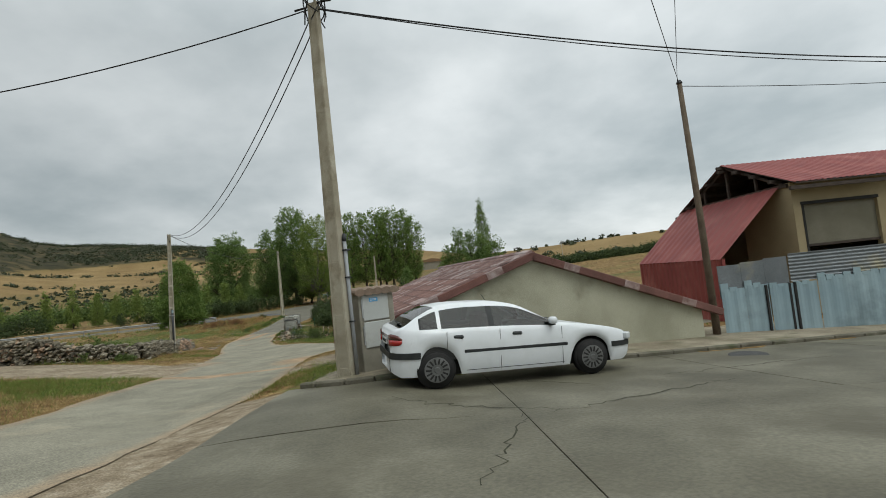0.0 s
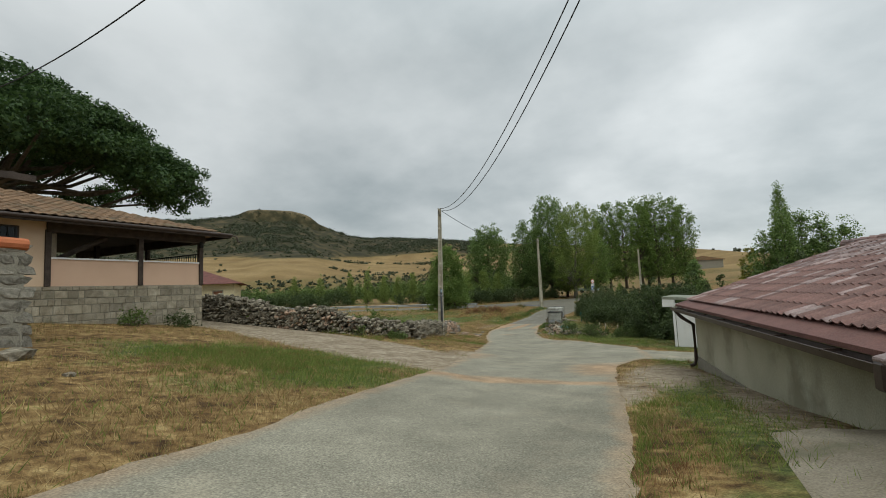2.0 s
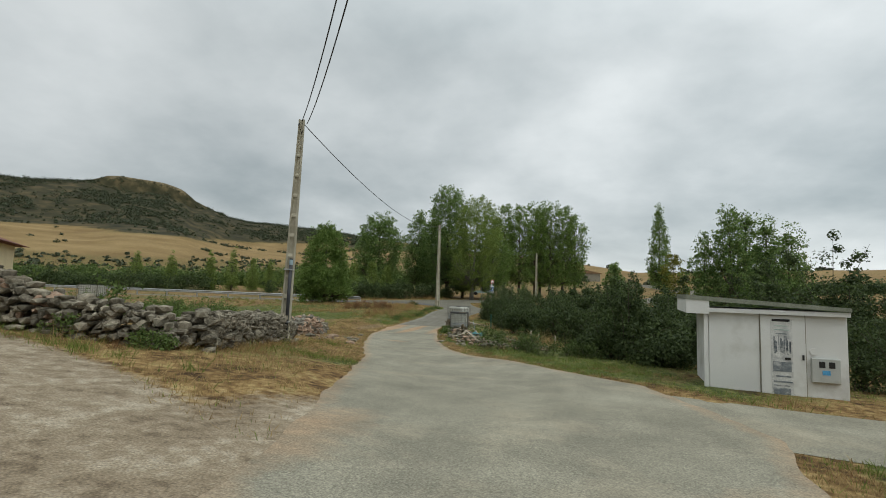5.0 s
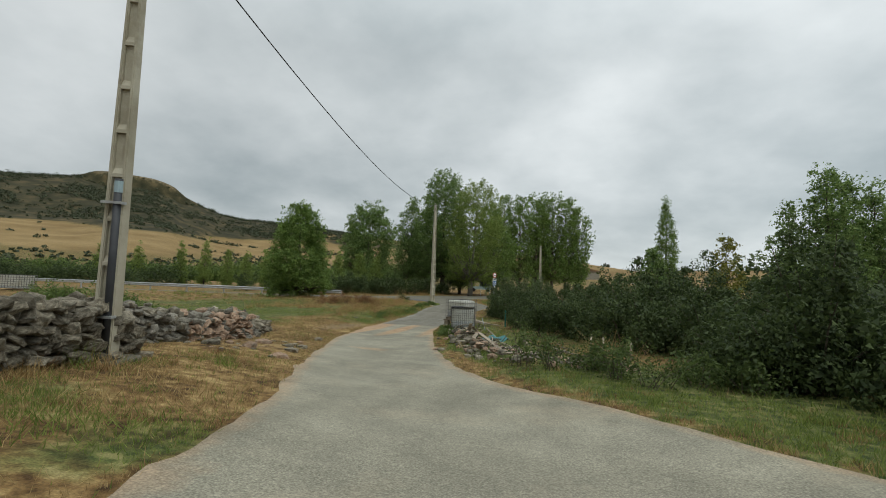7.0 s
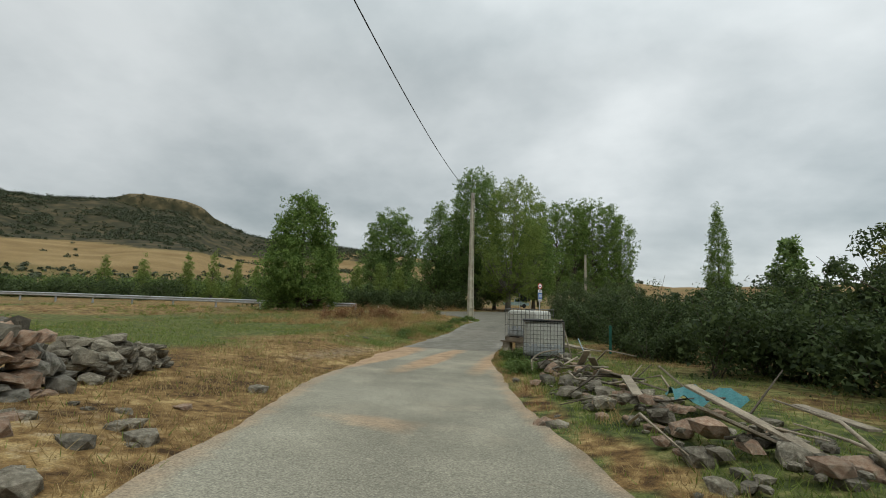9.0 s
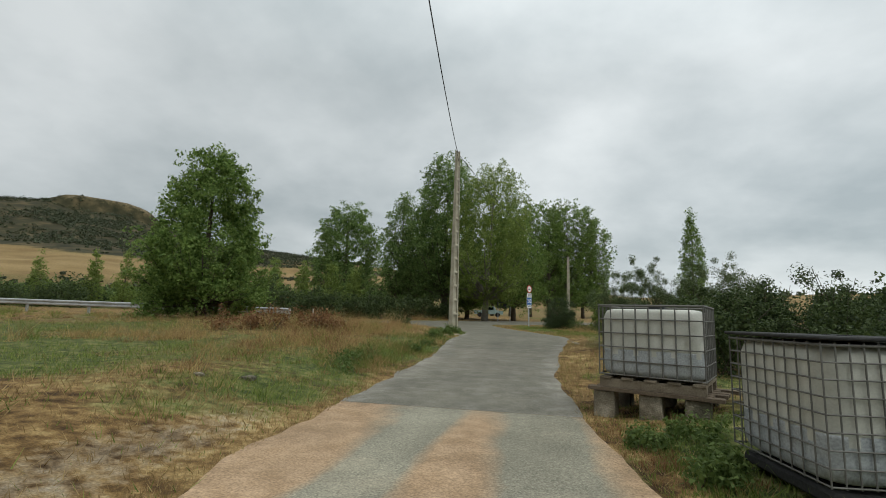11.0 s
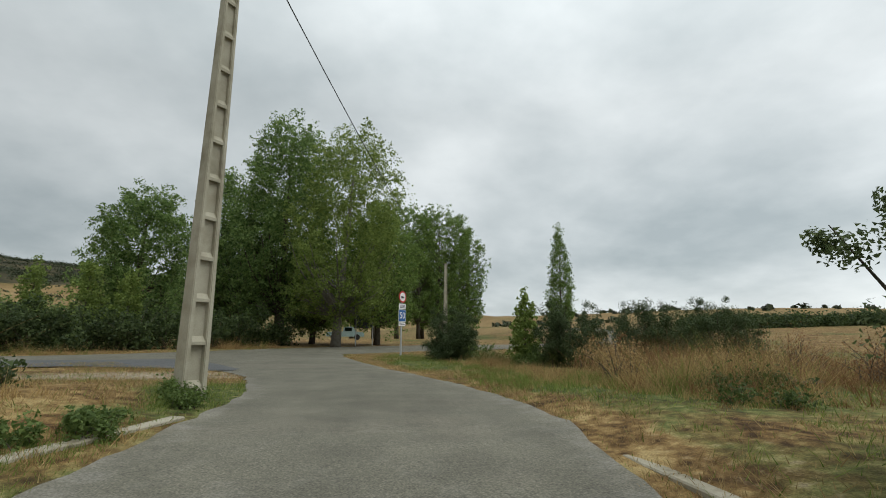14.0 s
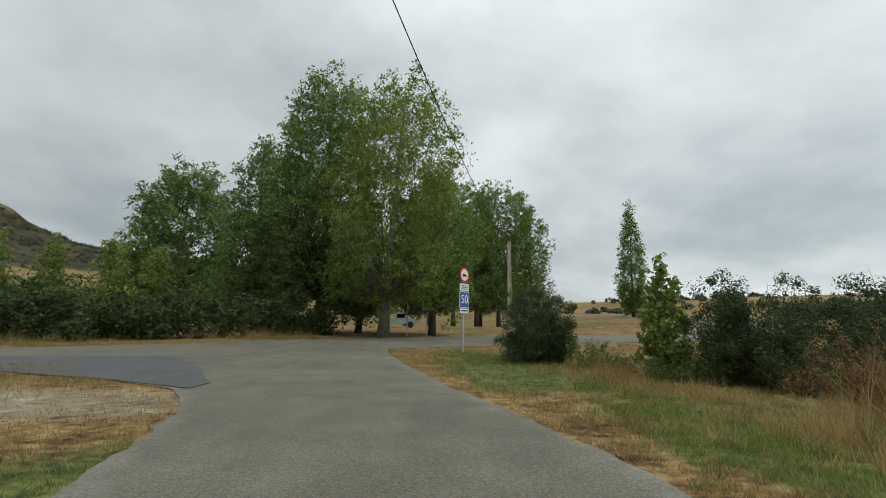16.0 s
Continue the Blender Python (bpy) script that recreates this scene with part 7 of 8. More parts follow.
def make_tree(name, x, y, height, radius, base, leaf, label, seed, clumps=90, per=140, leaf_size=.13, shape=OVAL, trunk=.22, clump_r=.9, stems=1, lean=0.0, bark=None, category="tree", group="", spread=.35, z=None, rise=1.5, full=.75):
    """A trunk or several stems, limbs that sweep up to an uneven outline, and leaves strung along the limbs."""
    rng = np.random.default_rng(seed)
    t = thing(name, x, y, (gz(x, y) if z is None else z) - .03, label, category, group)
    n = int(clumps * (.75 if stems == 1 else .36)) + 14
    # ends of the limbs, more where the crown is wide
    f = np.linspace(0, 1, 400)
    wide = np.interp(f, shape[0], shape[1])
    cum = np.cumsum(wide + .12)
    h = np.interp((np.arange(n) + rng.random(n)) / n, cum / cum[-1], f)
    ang = np.arange(n) * 2.39996 + .5 * rng.normal(size=n)
    lobes = 1 + (1 - h) * .2 * np.sin(ang * 2 + seed) * np.sin(h * 9 + seed) + .12 * np.sin(ang * 3 + h * 14 + 2 * seed)
    r = radius * np.interp(h, shape[0], shape[1]) * (.58 + .4 * rng.random(n) ** .6) * lobes
    ez = base + h * (height - base) * (.97 + .06 * rng.random(n))
    e = np.c_[r * np.cos(ang) + lean * ez, r * np.sin(ang), ez]
    if stems > 1:
        k = rng.integers(0, stems, n)
        sa = rng.random(stems) * math.tau
        off = spread * (.4 + .8 * rng.random(stems))
        s = np.c_[off[k] * np.cos(sa[k]), off[k] * np.sin(sa[k]), np.minimum(.25 * ez, .12 * height) * rng.random(n)]
    else:
        sz = np.clip(ez - rise * r * (.7 + .6 * rng.random(n)), .06 * height + .5 * base, .86 * height)
        s = np.c_[lean * sz, 0 * sz, sz]
    m = s * .45 + e * .55 + np.c_[r * .18 * np.cos(ang), r * .18 * np.sin(ang), -.1 * np.abs(ez - s[:, 2])]
    m += rng.normal(size=m.shape) * .03 * height * .3
    bm = bmesh.new()
    if stems == 1:
        k = 7
        top = height * .93
        pts = [(lean * top * i / k + .12 * trunk * rng.normal() * (i > 0), .12 * trunk * rng.normal() * (i > 0), top * i / k) for i in range(k + 1)]
        tube(bm, pts, [trunk * (1.3 if i == 0 else 1) * (1 - .93 * i / k) for i in range(k + 1)], 8)
    thick = trunk * (.3 if stems == 1 else .34)
    for i in range(min(n, 90)):
        w = float(thick * (1 - .75 * s[i, 2] / height))
        q = [bow(s[i], m[i], e[i], np.array(u)) for u in (0, .33, .66, .97)]
        tube(bm, q, [w, w * .75, w * .5, w * .15], 5 if trunk > .15 else 4, False)
    part("trunk", bm, bark or M_BARK, t, smooth=True)
    if stems == 1:
        leaves = plumes(rng, s, m, e, clump_r * .85, clumps * per * full * 1.6, leaf_size * .85)
    else:
        leaves = sprays(rng, s, m, e, 6, clump_r * .72, clumps * per * full * 2.1, leaf_size * .8, .22)
    fast_mesh("crown", leaves, 3, leaf, t)
    return t


def make_thicket(name, pts, height, width, leaf, label, seed, density=2.0, per=120, leaf_size=.07, clump_r=.5, category="bush"):
    """A long uneven bank of bushes along a line: many stems that fan out from scattered roots."""
    rng = np.random.default_rng(seed)
    xy, nrm, q = along(pts, .25)
    L = q[-1]
    total = int(L * density * max(1, width / 2) * max(1, height / 1.5)) * per
    roots = max(3, int(2.0 * L * width / max(.5, height * .9) ** 1.1))
    each = 8
    i = np.repeat(rng.integers(0, len(xy), roots), each)
    off = np.repeat(rng.normal(size=roots) * width * .34, each)
    n = len(i)
    x0, y0 = xy[len(xy) // 2]
    z0 = gz(x0, y0)
    px, py = xy[i, 0] + nrm[i, 0] * off + .1 * rng.normal(size=n), xy[i, 1] + nrm[i, 1] * off + .1 * rng.normal(size=n)
    tall = np.repeat(.42 + .75 * rng.random(roots) ** 1.4, each) * (.5 + fnoise(q[i] + seed * 31, off, 3.5, seed))
    top = height * tall * (.8 + .3 * rng.random(n)) * np.exp(-(off / width) ** 2 * .8)
    a = rng.random(n) * math.tau
    tilt = 1.25 * rng.random(n) ** .7
    out = top * .85 * np.sin(tilt)
    s = np.c_[px - x0, py - y0, ground(px, py) - z0 - .03]
    e = s + np.c_[out * np.cos(a), out * np.sin(a), top * (.22 + .78 * np.cos(tilt)) + .05]
    m = s * .5 + e * .5 + np.c_[-.15 * out * np.cos(a), -.15 * out * np.sin(a), .18 * top]
    t = thing(name, x0, y0, z0, label, category)
    fast_mesh("foliage", sprays(rng, s, m, e, 7, clump_r * 1.1, total * 1.45, leaf_size * .78, .1, thin=.78), 3, leaf, t)
    if height > 1.4 and leaf_size < .08:
        # larger leaves deep inside
        fast_mesh("inner_foliage", sprays(rng, s * .92 + e * .08, m, s * .3 + e * .7, 4, clump_r * .9, total * .28, leaf_size * 1.25, .05), 3, leaf, t)
    bm = bmesh.new()
    w = min(.02, .004 + .006 * height)
    for j in rng.permutation(n)[:420]:
        tube(bm, [bow(s[j], m[j], e[j], np.array(u)) for u in (0, .5, 1)], [w, w * .7, w * .25], 4, False)
    tagged(part("stem_tangle", bm, M_BARK, t), kind="stuff")
    return t


# roadside tree by the bend, and the trees round the junction
make_tree("poplar_tree", -28.4, 59.8, 8.0, 2.75, .3, L_POPLAR, "bushy green poplar with foliage down to the grass", 1, 230, 230, .085, EGG, .2, .75, group="roadside trees")
make_tree("poplar_tree", -39.8, 104, 15.6, 4.9, 1.8, L_POPLAR_D, "dark green round-crowned poplar by the main road", 2, 210, 200, .15, ROUND, .4, 1.25, group="roadside trees", rise=1.1)
make_tree("poplar_tree", -22.8, 92, 18.6, 4.0, 2.6, L_POPLAR_D, "tall dark poplar with open branching crown", 33, 260, 200, .125, ROUND, .38, 1.2, group="roadside trees")
make_tree("poplar_tree", -29.0, 95.5, 15.3, 3.0, 2.0, L_POPLAR_D, "narrow dark poplar beside a taller one", 4, 130, 180, .125, SPIRE, .3, 1.1, group="roadside trees")
make_tree("poplar_tree", -26.0, 94, 13.0, 3.2, 1.6, L_POPLAR_D, "dark poplar filling the gap below taller trees", 7, 120, 180, .125, OVAL, .26, 1.1, group="roadside trees")
make_tree("poplar_tree", -17.9, 87.6, 15.9, 4.2, 2.4, L_POPLAR_L, "pale yellow-green poplar with airy crown", 5, 290, 150, .1, ROUND, .3, 1.0, lean=.06, group="roadside trees", bark=M_BARKP, rise=1.2)
make_tree("poplar_tree", -15.2, 91.5, 11.5, 3.3, 1.6, L_POPLAR, "lower green poplar under the taller trees", 6, 110, 170, .11, OVAL, .22, 1.0, group="roadside trees")
make_tree("poplar_tree", -20.5, 93.5, 9.0, 3.4, 1.2, L_POPLAR, "lower green poplar under the taller trees", 8, 110, 170, .11, OVAL, .22, 1.0, group="roadside trees")
for k, (tx, ty, th) in enumerate(((-20.5, 129, 20), (-17, 127, 21.5), (-13.5, 128, 21.5), (-10, 131, 22.5), (-6.5, 133, 23), (-3.4, 136, 22.5), (-.4, 139, 20.5), (-9, 138, 21.5))):
    make_tree("poplar_tree", tx, ty, th, 3.2, 2.6, L_POPLAR, "tall green poplar of a grove", 10 + k, 110, 150, .17, ROUND, .3, 1.25, group="poplar grove")
make_tree("lombardy_poplar", 22.8, 155, 23.2, 3.1, .6, L_POPLAR, "slender columnar poplar standing alone", 20, 300, 80, .16, SPINDLE, .3, 1.0, rise=3.2)

# ---- stone pine behind the porch house ----
def stone_pine():
    rng = np.random.default_rng(40)
    x, y = -36.0, 17.2
    t = thing("stone_pine", x, y, gz(x, y), "large umbrella-shaped stone pine with dark bare limbs", "tree")
    top = 16.0 - gz(x, y)
    lobes = []
    for k in range(190):
        a, r = k * 2.39996 + .3 * rng.normal(), 10.4 * ((k + .5) / 190) ** .55
        under = (rng.random() < .35) * (.8 + 1.6 * rng.random())
        lobes.append((r * math.cos(a), r * math.sin(a), top - 1.3 - .043 * r * r - under + .35 * rng.normal(), 1.15 + .55 * rng.random()))
    lobes = np.array(lobes)
    bm = bmesh.new()
    tube(bm, [(0, 0, -.2), (.2, .1, 3.5), (-.1, .2, 6.5), (.1, 0, 9)], [.55, .47, .4, .3], 9)
    for k in range(0, len(lobes), 4):
        p = lobes[k]
        root = np.array([0, .1, 4.6 + 3.0 * rng.random()])
        m = root * .45 + p[:3] * .55 - np.array([0, 0, .9])
        tube(bm, [root, m, p[:3] - np.array([0, 0, .3])], [.16, .11, .05], 5, False)
    part("trunk", bm, M_BARK, t, smooth=True)
    c, rad = [], []
    for p in lobes:
        for q in range(20):
            v = rng.normal(size=3)
            v /= np.linalg.norm(v)
            v[2] = abs(v[2]) * .85 - .22
            c.append(p[:3] + v * p[3] * .8)
            rad.append(.42 + .2 * rng.random())
    fast_mesh("crown", leaf_cloud(rng, np.array(c), np.array(rad), 62, .1, .85), 3, L_PINE, t)
    return t


stone_pine()

# ---- row of young poplars and hedges beyond the main road ----
for k, (tx, th) in enumerate(((-67.4, 6.6), (-62.7, 7.4), (-58.4, 5.8), (-55.0, 5.2), (-51.3, 5.6), (-76, 6.2), (-84, 6.4), (-40.5, 5.6), (-37.5, 5.0), (-34.6, 5.4), (-32.2, 4.8))):
    make_tree("young_poplar", tx, 90 if tx < -45 else 86.5 + .25 * (tx + 40), th * 1.08, 1.3, .2, L_POPLAR_L, "young cone-shaped poplar in a planted row", 50 + k, 50, 110, .11, CONE, .08, .6, group="young poplar row")
make_thicket("hedge", [(-150, 72), (-110, 80), (-88, 85), (-76, 87.5), (-67, 89)], 3.3, 4, L_BUSH, "long dense green hedge beyond the main road", 61, 1.0, 90, .2, 1.1, "hedge")
make_thicket("hedge", [(-47, 79), (-36, 80.5), (-29.5, 84), (-24, 88.2), (-20.6, 90.5)], 3.2, 2.6, L_BUSH, "dark green bramble hedge along the main road", 62, 3.0, 150, .13, .7, "hedge")
make_thicket("shrub_row", [(-44, 84), (-38, 90), (-33, 92)], 4.0, 3, L_POPLAR_D, "young green shrubs behind the hedge", 63, 1.6, 120, .16, .8, "bush")
make_thicket("far_hedge", [(-190, 100), (-140, 118), (-100, 124), (-60, 128), (-45, 140)], 4.0, 6, L_BUSH_L, "distant green hedge line below the fields", 64, .6, 42, .36, 1.5, "hedge")
make_thicket("far_hedge", [(30, 120), (60, 125), (100, 118)], 2.0, 4, L_BUSH, "low distant hedge on the field edge", 65, .5, 60, .25, 1.0, "hedge")

# ---- bushes to the right of the lane ----
make_thicket("thicket", [(-9.8, 54), (-9.4, 51.8), (-8.3, 49), (-7.5, 46), (-6.6, 42.5)], 2.15, 2.0, L_BUSH, "dense dark green thicket beside the tanks", 70, 13, 420, .036, .34)
make_thicket("thicket", [(-6.6, 42.5), (-5.0, 39.0), (-3.0, 36.0), (-.6, 33.6), (2.5, 32.6), (9, 31.5)], 2.2, 2.4, L_BUSH, "dense dark green thicket behind the rubble heap", 71, 10, 240, .056, .42)
make_thicket("thicket", [(-5, 52), (-3.2, 46), (-.5, 41), (3, 37.5), (9, 35)], 3.4, 2.8, L_BUSH, "taller green thicket behind the first bushes", 72, 7, 220, .07, .5)
make_thicket("thicket", [(-5.9, 33.0), (-4.6, 32.2), (-3.2, 31.7), (-1.0, 31.2)], 2.35, 1.7, L_BUSH, "dark dense bush bank at the edge of the verge", 270, 12, 260, .05, .4)
make_thicket("brush", [(-7.6, 33.4), (-6.6, 32.3), (-5.4, 31.6), (-4.2, 31.0)], .75, .9, L_BRAMBLE, "low leafy brambles and twigs at the verge", 73, 12, 120, .04, .25)
make_thicket("brush", [(-8.7, 46.6), (-8.3, 45.2), (-7.9, 43.8)], 1.0, 1.2, L_BUSH, "low dark bushes behind the driftwood heap", 370, 10, 260, .04, .3)
make_thicket("brush", [(1.2, 28.6), (3.5, 28), (7, 27.5)], 2.0, 1.6, L_BUSH, "dark twiggy bushes beside the white hut", 74, 12, 220, .036, .36)
make_tree("blackthorn_bush", -10.2, 55.5, 2.75, 1.35, .1, L_THORN, "twiggy blackthorn bush with thin upright shoots", 75, 260, 165, .025, BRUSHY, .07, .27, 9, category="bush", full=1.0)
make_tree("blackthorn_bush", -8.3, 54.6, 2.7, 1.4, .1, L_THORN, "twiggy blackthorn bush with thin upright shoots", 76, 235, 165, .025, BRUSHY, .07, .28, 8, category="bush", full=1.0)
make_tree("sapling", -.6, 56.5, 4.7, 1.2, .3, L_POPLAR_D, "slender young green tree in the thicket", 77, 60, 130, .09, CONE, .07, .45)
make_tree("yellowing_tree", 4.0, 56.8, 5.3, 1.3, .5, L_YELLOW, "small tree with yellowing autumn leaves", 78, 46, 110, .1, SPIRE, .07, .5)
make_tree("poplar_tree", 5.1, 47.7, 8.1, 1.35, .4, L_POPLAR_D, "dark upright poplar in a close clump", 79, 90, 150, .08, SPINDLE, .14, .62, rise=2.4, group="poplar clump")
make_tree("poplar_tree", 6.3, 48.6, 7.7, 1.3, .4, L_POPLAR_D, "dark upright poplar in a close clump", 179, 90, 150, .08, SPINDLE, .14, .62, rise=2.4, group="poplar clump")
make_tree("poplar_tree", 7.5, 48.7, 7.2, 1.3, .4, L_POPLAR_D, "dark upright poplar in a close clump", 180, 90, 150, .08, SPINDLE, .14, .62, rise=2.4, group="poplar clump")
make_tree("poplar_tree", 8.9, 49.2, 6.7, 1.3, .4, L_POPLAR_D, "dark upright poplar in a close clump", 80, 80, 140, .08, SPINDLE, .14, .62, rise=2.4, group="poplar clump")
make_tree("poplar_tree", 3.9, 48.5, 6.4, 1.1, .4, L_POPLAR_D, "dark leafy poplar shoot", 81, 60, 140, .08, SPINDLE, .1, .55, rise=2.2, group="poplar clump")
# right of the junction
make_tree("bush", -11.3, 74.6, 2.5, 1.25, .05, L_BROOM, "round dark green bush near the speed sign", 82, 200, 200, .032, BRUSHY, .05, .36, 8, category="bush", full=.85)
make_tree("sapling", -9.0, 71.2, 2.75, .55, .2, L_POPLAR_L, "bright green poplar sapling with large leaves", 83, 40, 60, .075, SPIRE, .04, .25)
make_tree("bush", -7.7, 70.0, 2.3, 1.45, .05, L_BROOM, "dark green broom bush with arching shoots", 84, 200, 200, .033, BRUSHY, .05, .4, 8, category="bush", full=.85)
make_tree("bush", -5.2, 69.4, 2.5, 1.35, .05, L_BROOM, "dark green broom bush with arching shoots", 85, 200, 200, .033, BRUSHY, .05, .4, 8, category="bush", full=.85)
make_tree("bush", -2.6, 69.5, 2.5, 1.5, .05, L_BROOM, "dark green broom bush with arching shoots", 86, 200, 200, .033, BRUSHY, .05, .4, 8, category="bush", full=.85)
make_thicket("brush", [(-10.6, 72.6), (-8.6, 69.8), (-6.2, 68.6)], .7, 1.0, L_BUSH_L, "low green undergrowth between the bushes", 87, 12, 110, .04, .25)
make_thicket("weeds", [(-17.1, 61.3), (-16.7, 60.7), (-16.5, 60.4)], .28, .35, L_BUSH_L, "leafy green weeds at the foot of a pole", 88, 20, 110, .03, .14, "weeds")
make_thicket("weeds", [(-12.05, 46.3), (-11.95, 45.6), (-11.8, 43.6), (-11.5, 42.4), (-11.1, 41.4)], .2, .45, L_BUSH_L, "low leafy green weeds round the tanks", 288, 16, 110, .03, .13, "weeds")
make_thicket("weeds", [(-16.6, 59.6), (-16.6, 57.2), (-16.5, 54.6), (-16.4, 52.0)], .2, .4, L_BUSH_L, "broad-leaved green weeds along the lane edge", 289, 14, 90, .03, .1, "weeds")
make_thicket("dry_weeds", [(-9.3, 63.4), (-8.2, 62.3), (-6.8, 61.4)], 1.1, 1.3, L_DRY, "tangled tan dry weeds beside the lane", 291, 16, 130, .022, .26, "weeds")
make_thicket("dry_weeds", [(-5.6, 60.2), (-4.8, 62.6), (-4.0, 65.2)], 1.1, 1.8, L_WEED, "rusty brown dry weeds in the rough ground", 292, 10, 110, .024, .28, "weeds")
make_thicket("weeds", [(-9.6, 59.4), (-8.9, 60.4), (-8.0, 60.2)], .35, .9, L_BRAMBLE, "low green weeds in front of the dry growth", 293, 14, 100, .03, .16, "weeds")
make_thicket("weeds", [(-8.3, 67.6), (-7.2, 67.9), (-6.0, 67.9)], 1.35, .8, L_WEED, "rusty red dry shrub on the verge", 290, 12, 90, .028, .22, "bush")
make_thicket("weeds", [(-19.4, 60.8), (-18.6, 60.5)], .5, .5, L_BUSH, "leafy green weeds in the gravel", 89, 14, 90, .05, .2, "weeds")
make_thicket("weeds", [(-17.0, 48.5), (-17.0, 50.0), (-16.9, 52.0)], .2, .5, L_BUSH_L, "low green weeds along the lane edge", 90, 9, 60, .035, .12, "weeds")
make_thicket("weeds", [(-23.5, 54.2), (-21.5, 54.8), (-19.6, 55.4)], .75, 1.2, L_WEED, "rusty dry docks and weeds near a tree", 91, 10, 90, .05, .26, "weeds")
make_thicket("brush", [(-30, 40), (-25, 38), (-21, 36.5)], .9, 2.0, L_BUSH_L, "nettles and green weeds behind the stone wall", 92, 5, 100, .06, .32)
make_thicket("brush", [(-30, 27), (-24, 26.5), (-19, 27.5), (-17, 29)], .7, 2.0, L_BUSH_L, "green weeds behind the stone wall", 93, 5, 90, .05, .3)
make_thicket("bramble", [(-16.2, 22.5), (-14.4, 22.9), (-13.0, 23.5)], .95, .5, L_BUSH_L, "green brambles growing over the stone wall", 97, 6, 70, .05, .2)
make_thicket("bramble", [(-14.7, 22.1), (-13.2, 22.6), (-12.2, 23.0)], .3, .4, L_BUSH_L, "low green weeds at the foot of the stone wall", 98, 8, 60, .04, .15)
make_thicket("rose_bush", [(-17.9, 15.2), (-17.9, 15.7)], .7, .5, L_BUSH_L, "small green shrub at the house wall", 94, 20, 60, .05, .2)
make_thicket("rose_bush", [(-17.9, 16.9), (-17.9, 17.3)], .55, .45, L_BUSH, "small green shrub at the house wall", 95, 20, 60, .05, .2)
make_thicket("brush", [(7.5, 15.4), (10, 17)], 2.3, 1.6, L_BUSH_L, "green shrub behind the garage roof", 96, 10, 120, .07, .4)


# ---- grass, as uncountable cover ----
def free_ground(x, y):
    ok = ~on_lane(x, y, .02) & ~on_plaza(x, y)
    ok &= (line_distance(x, y, MAIN) > 3.7) & (line_distance(x, y, SIDE) > 1.8)
    c, s = math.cos(radians(10)), math.sin(radians(10))
    lx, ly = (x + .25) * c + (y - 11.6) * s, -(x + .25) * s + (y - 11.6) * c
    ok &= ~((lx > -.05) & (lx < 8.3) & (ly > -2.2) & (ly < 8.1))
    ok &= ~((x < -18.5) & (x > -28) & (y < 18.4)) & ~((x < -12.4) & (x > -19) & (y < 10.5))
    ok &= ~((x > -2.3) & (x < .5) & (y > 26.4) & (y < 29.2))
    return ok & (rngG.random(x.shape) > gravel_cover(x, y) * 1.05)


def blades(x, y, h, width, lean, rng):
    n = len(x)
    z = ground(x, y)
    a = rng.random(n) * math.tau
    ca, sa = np.cos(a), np.sin(a)
    lx, ly = rng.normal(size=n) * lean * h, rng.normal(size=n) * lean * h
    p0 = np.c_[x - ca * width, y - sa * width, z - .04]
    p1 = np.c_[x + ca * width, y + sa * width, z - .04]
    p2 = np.c_[x + lx, y + ly, z + h]
    return np.stack([p0, p1, p2], 1).reshape(-1, 3)


rngG = np.random.default_rng(99)


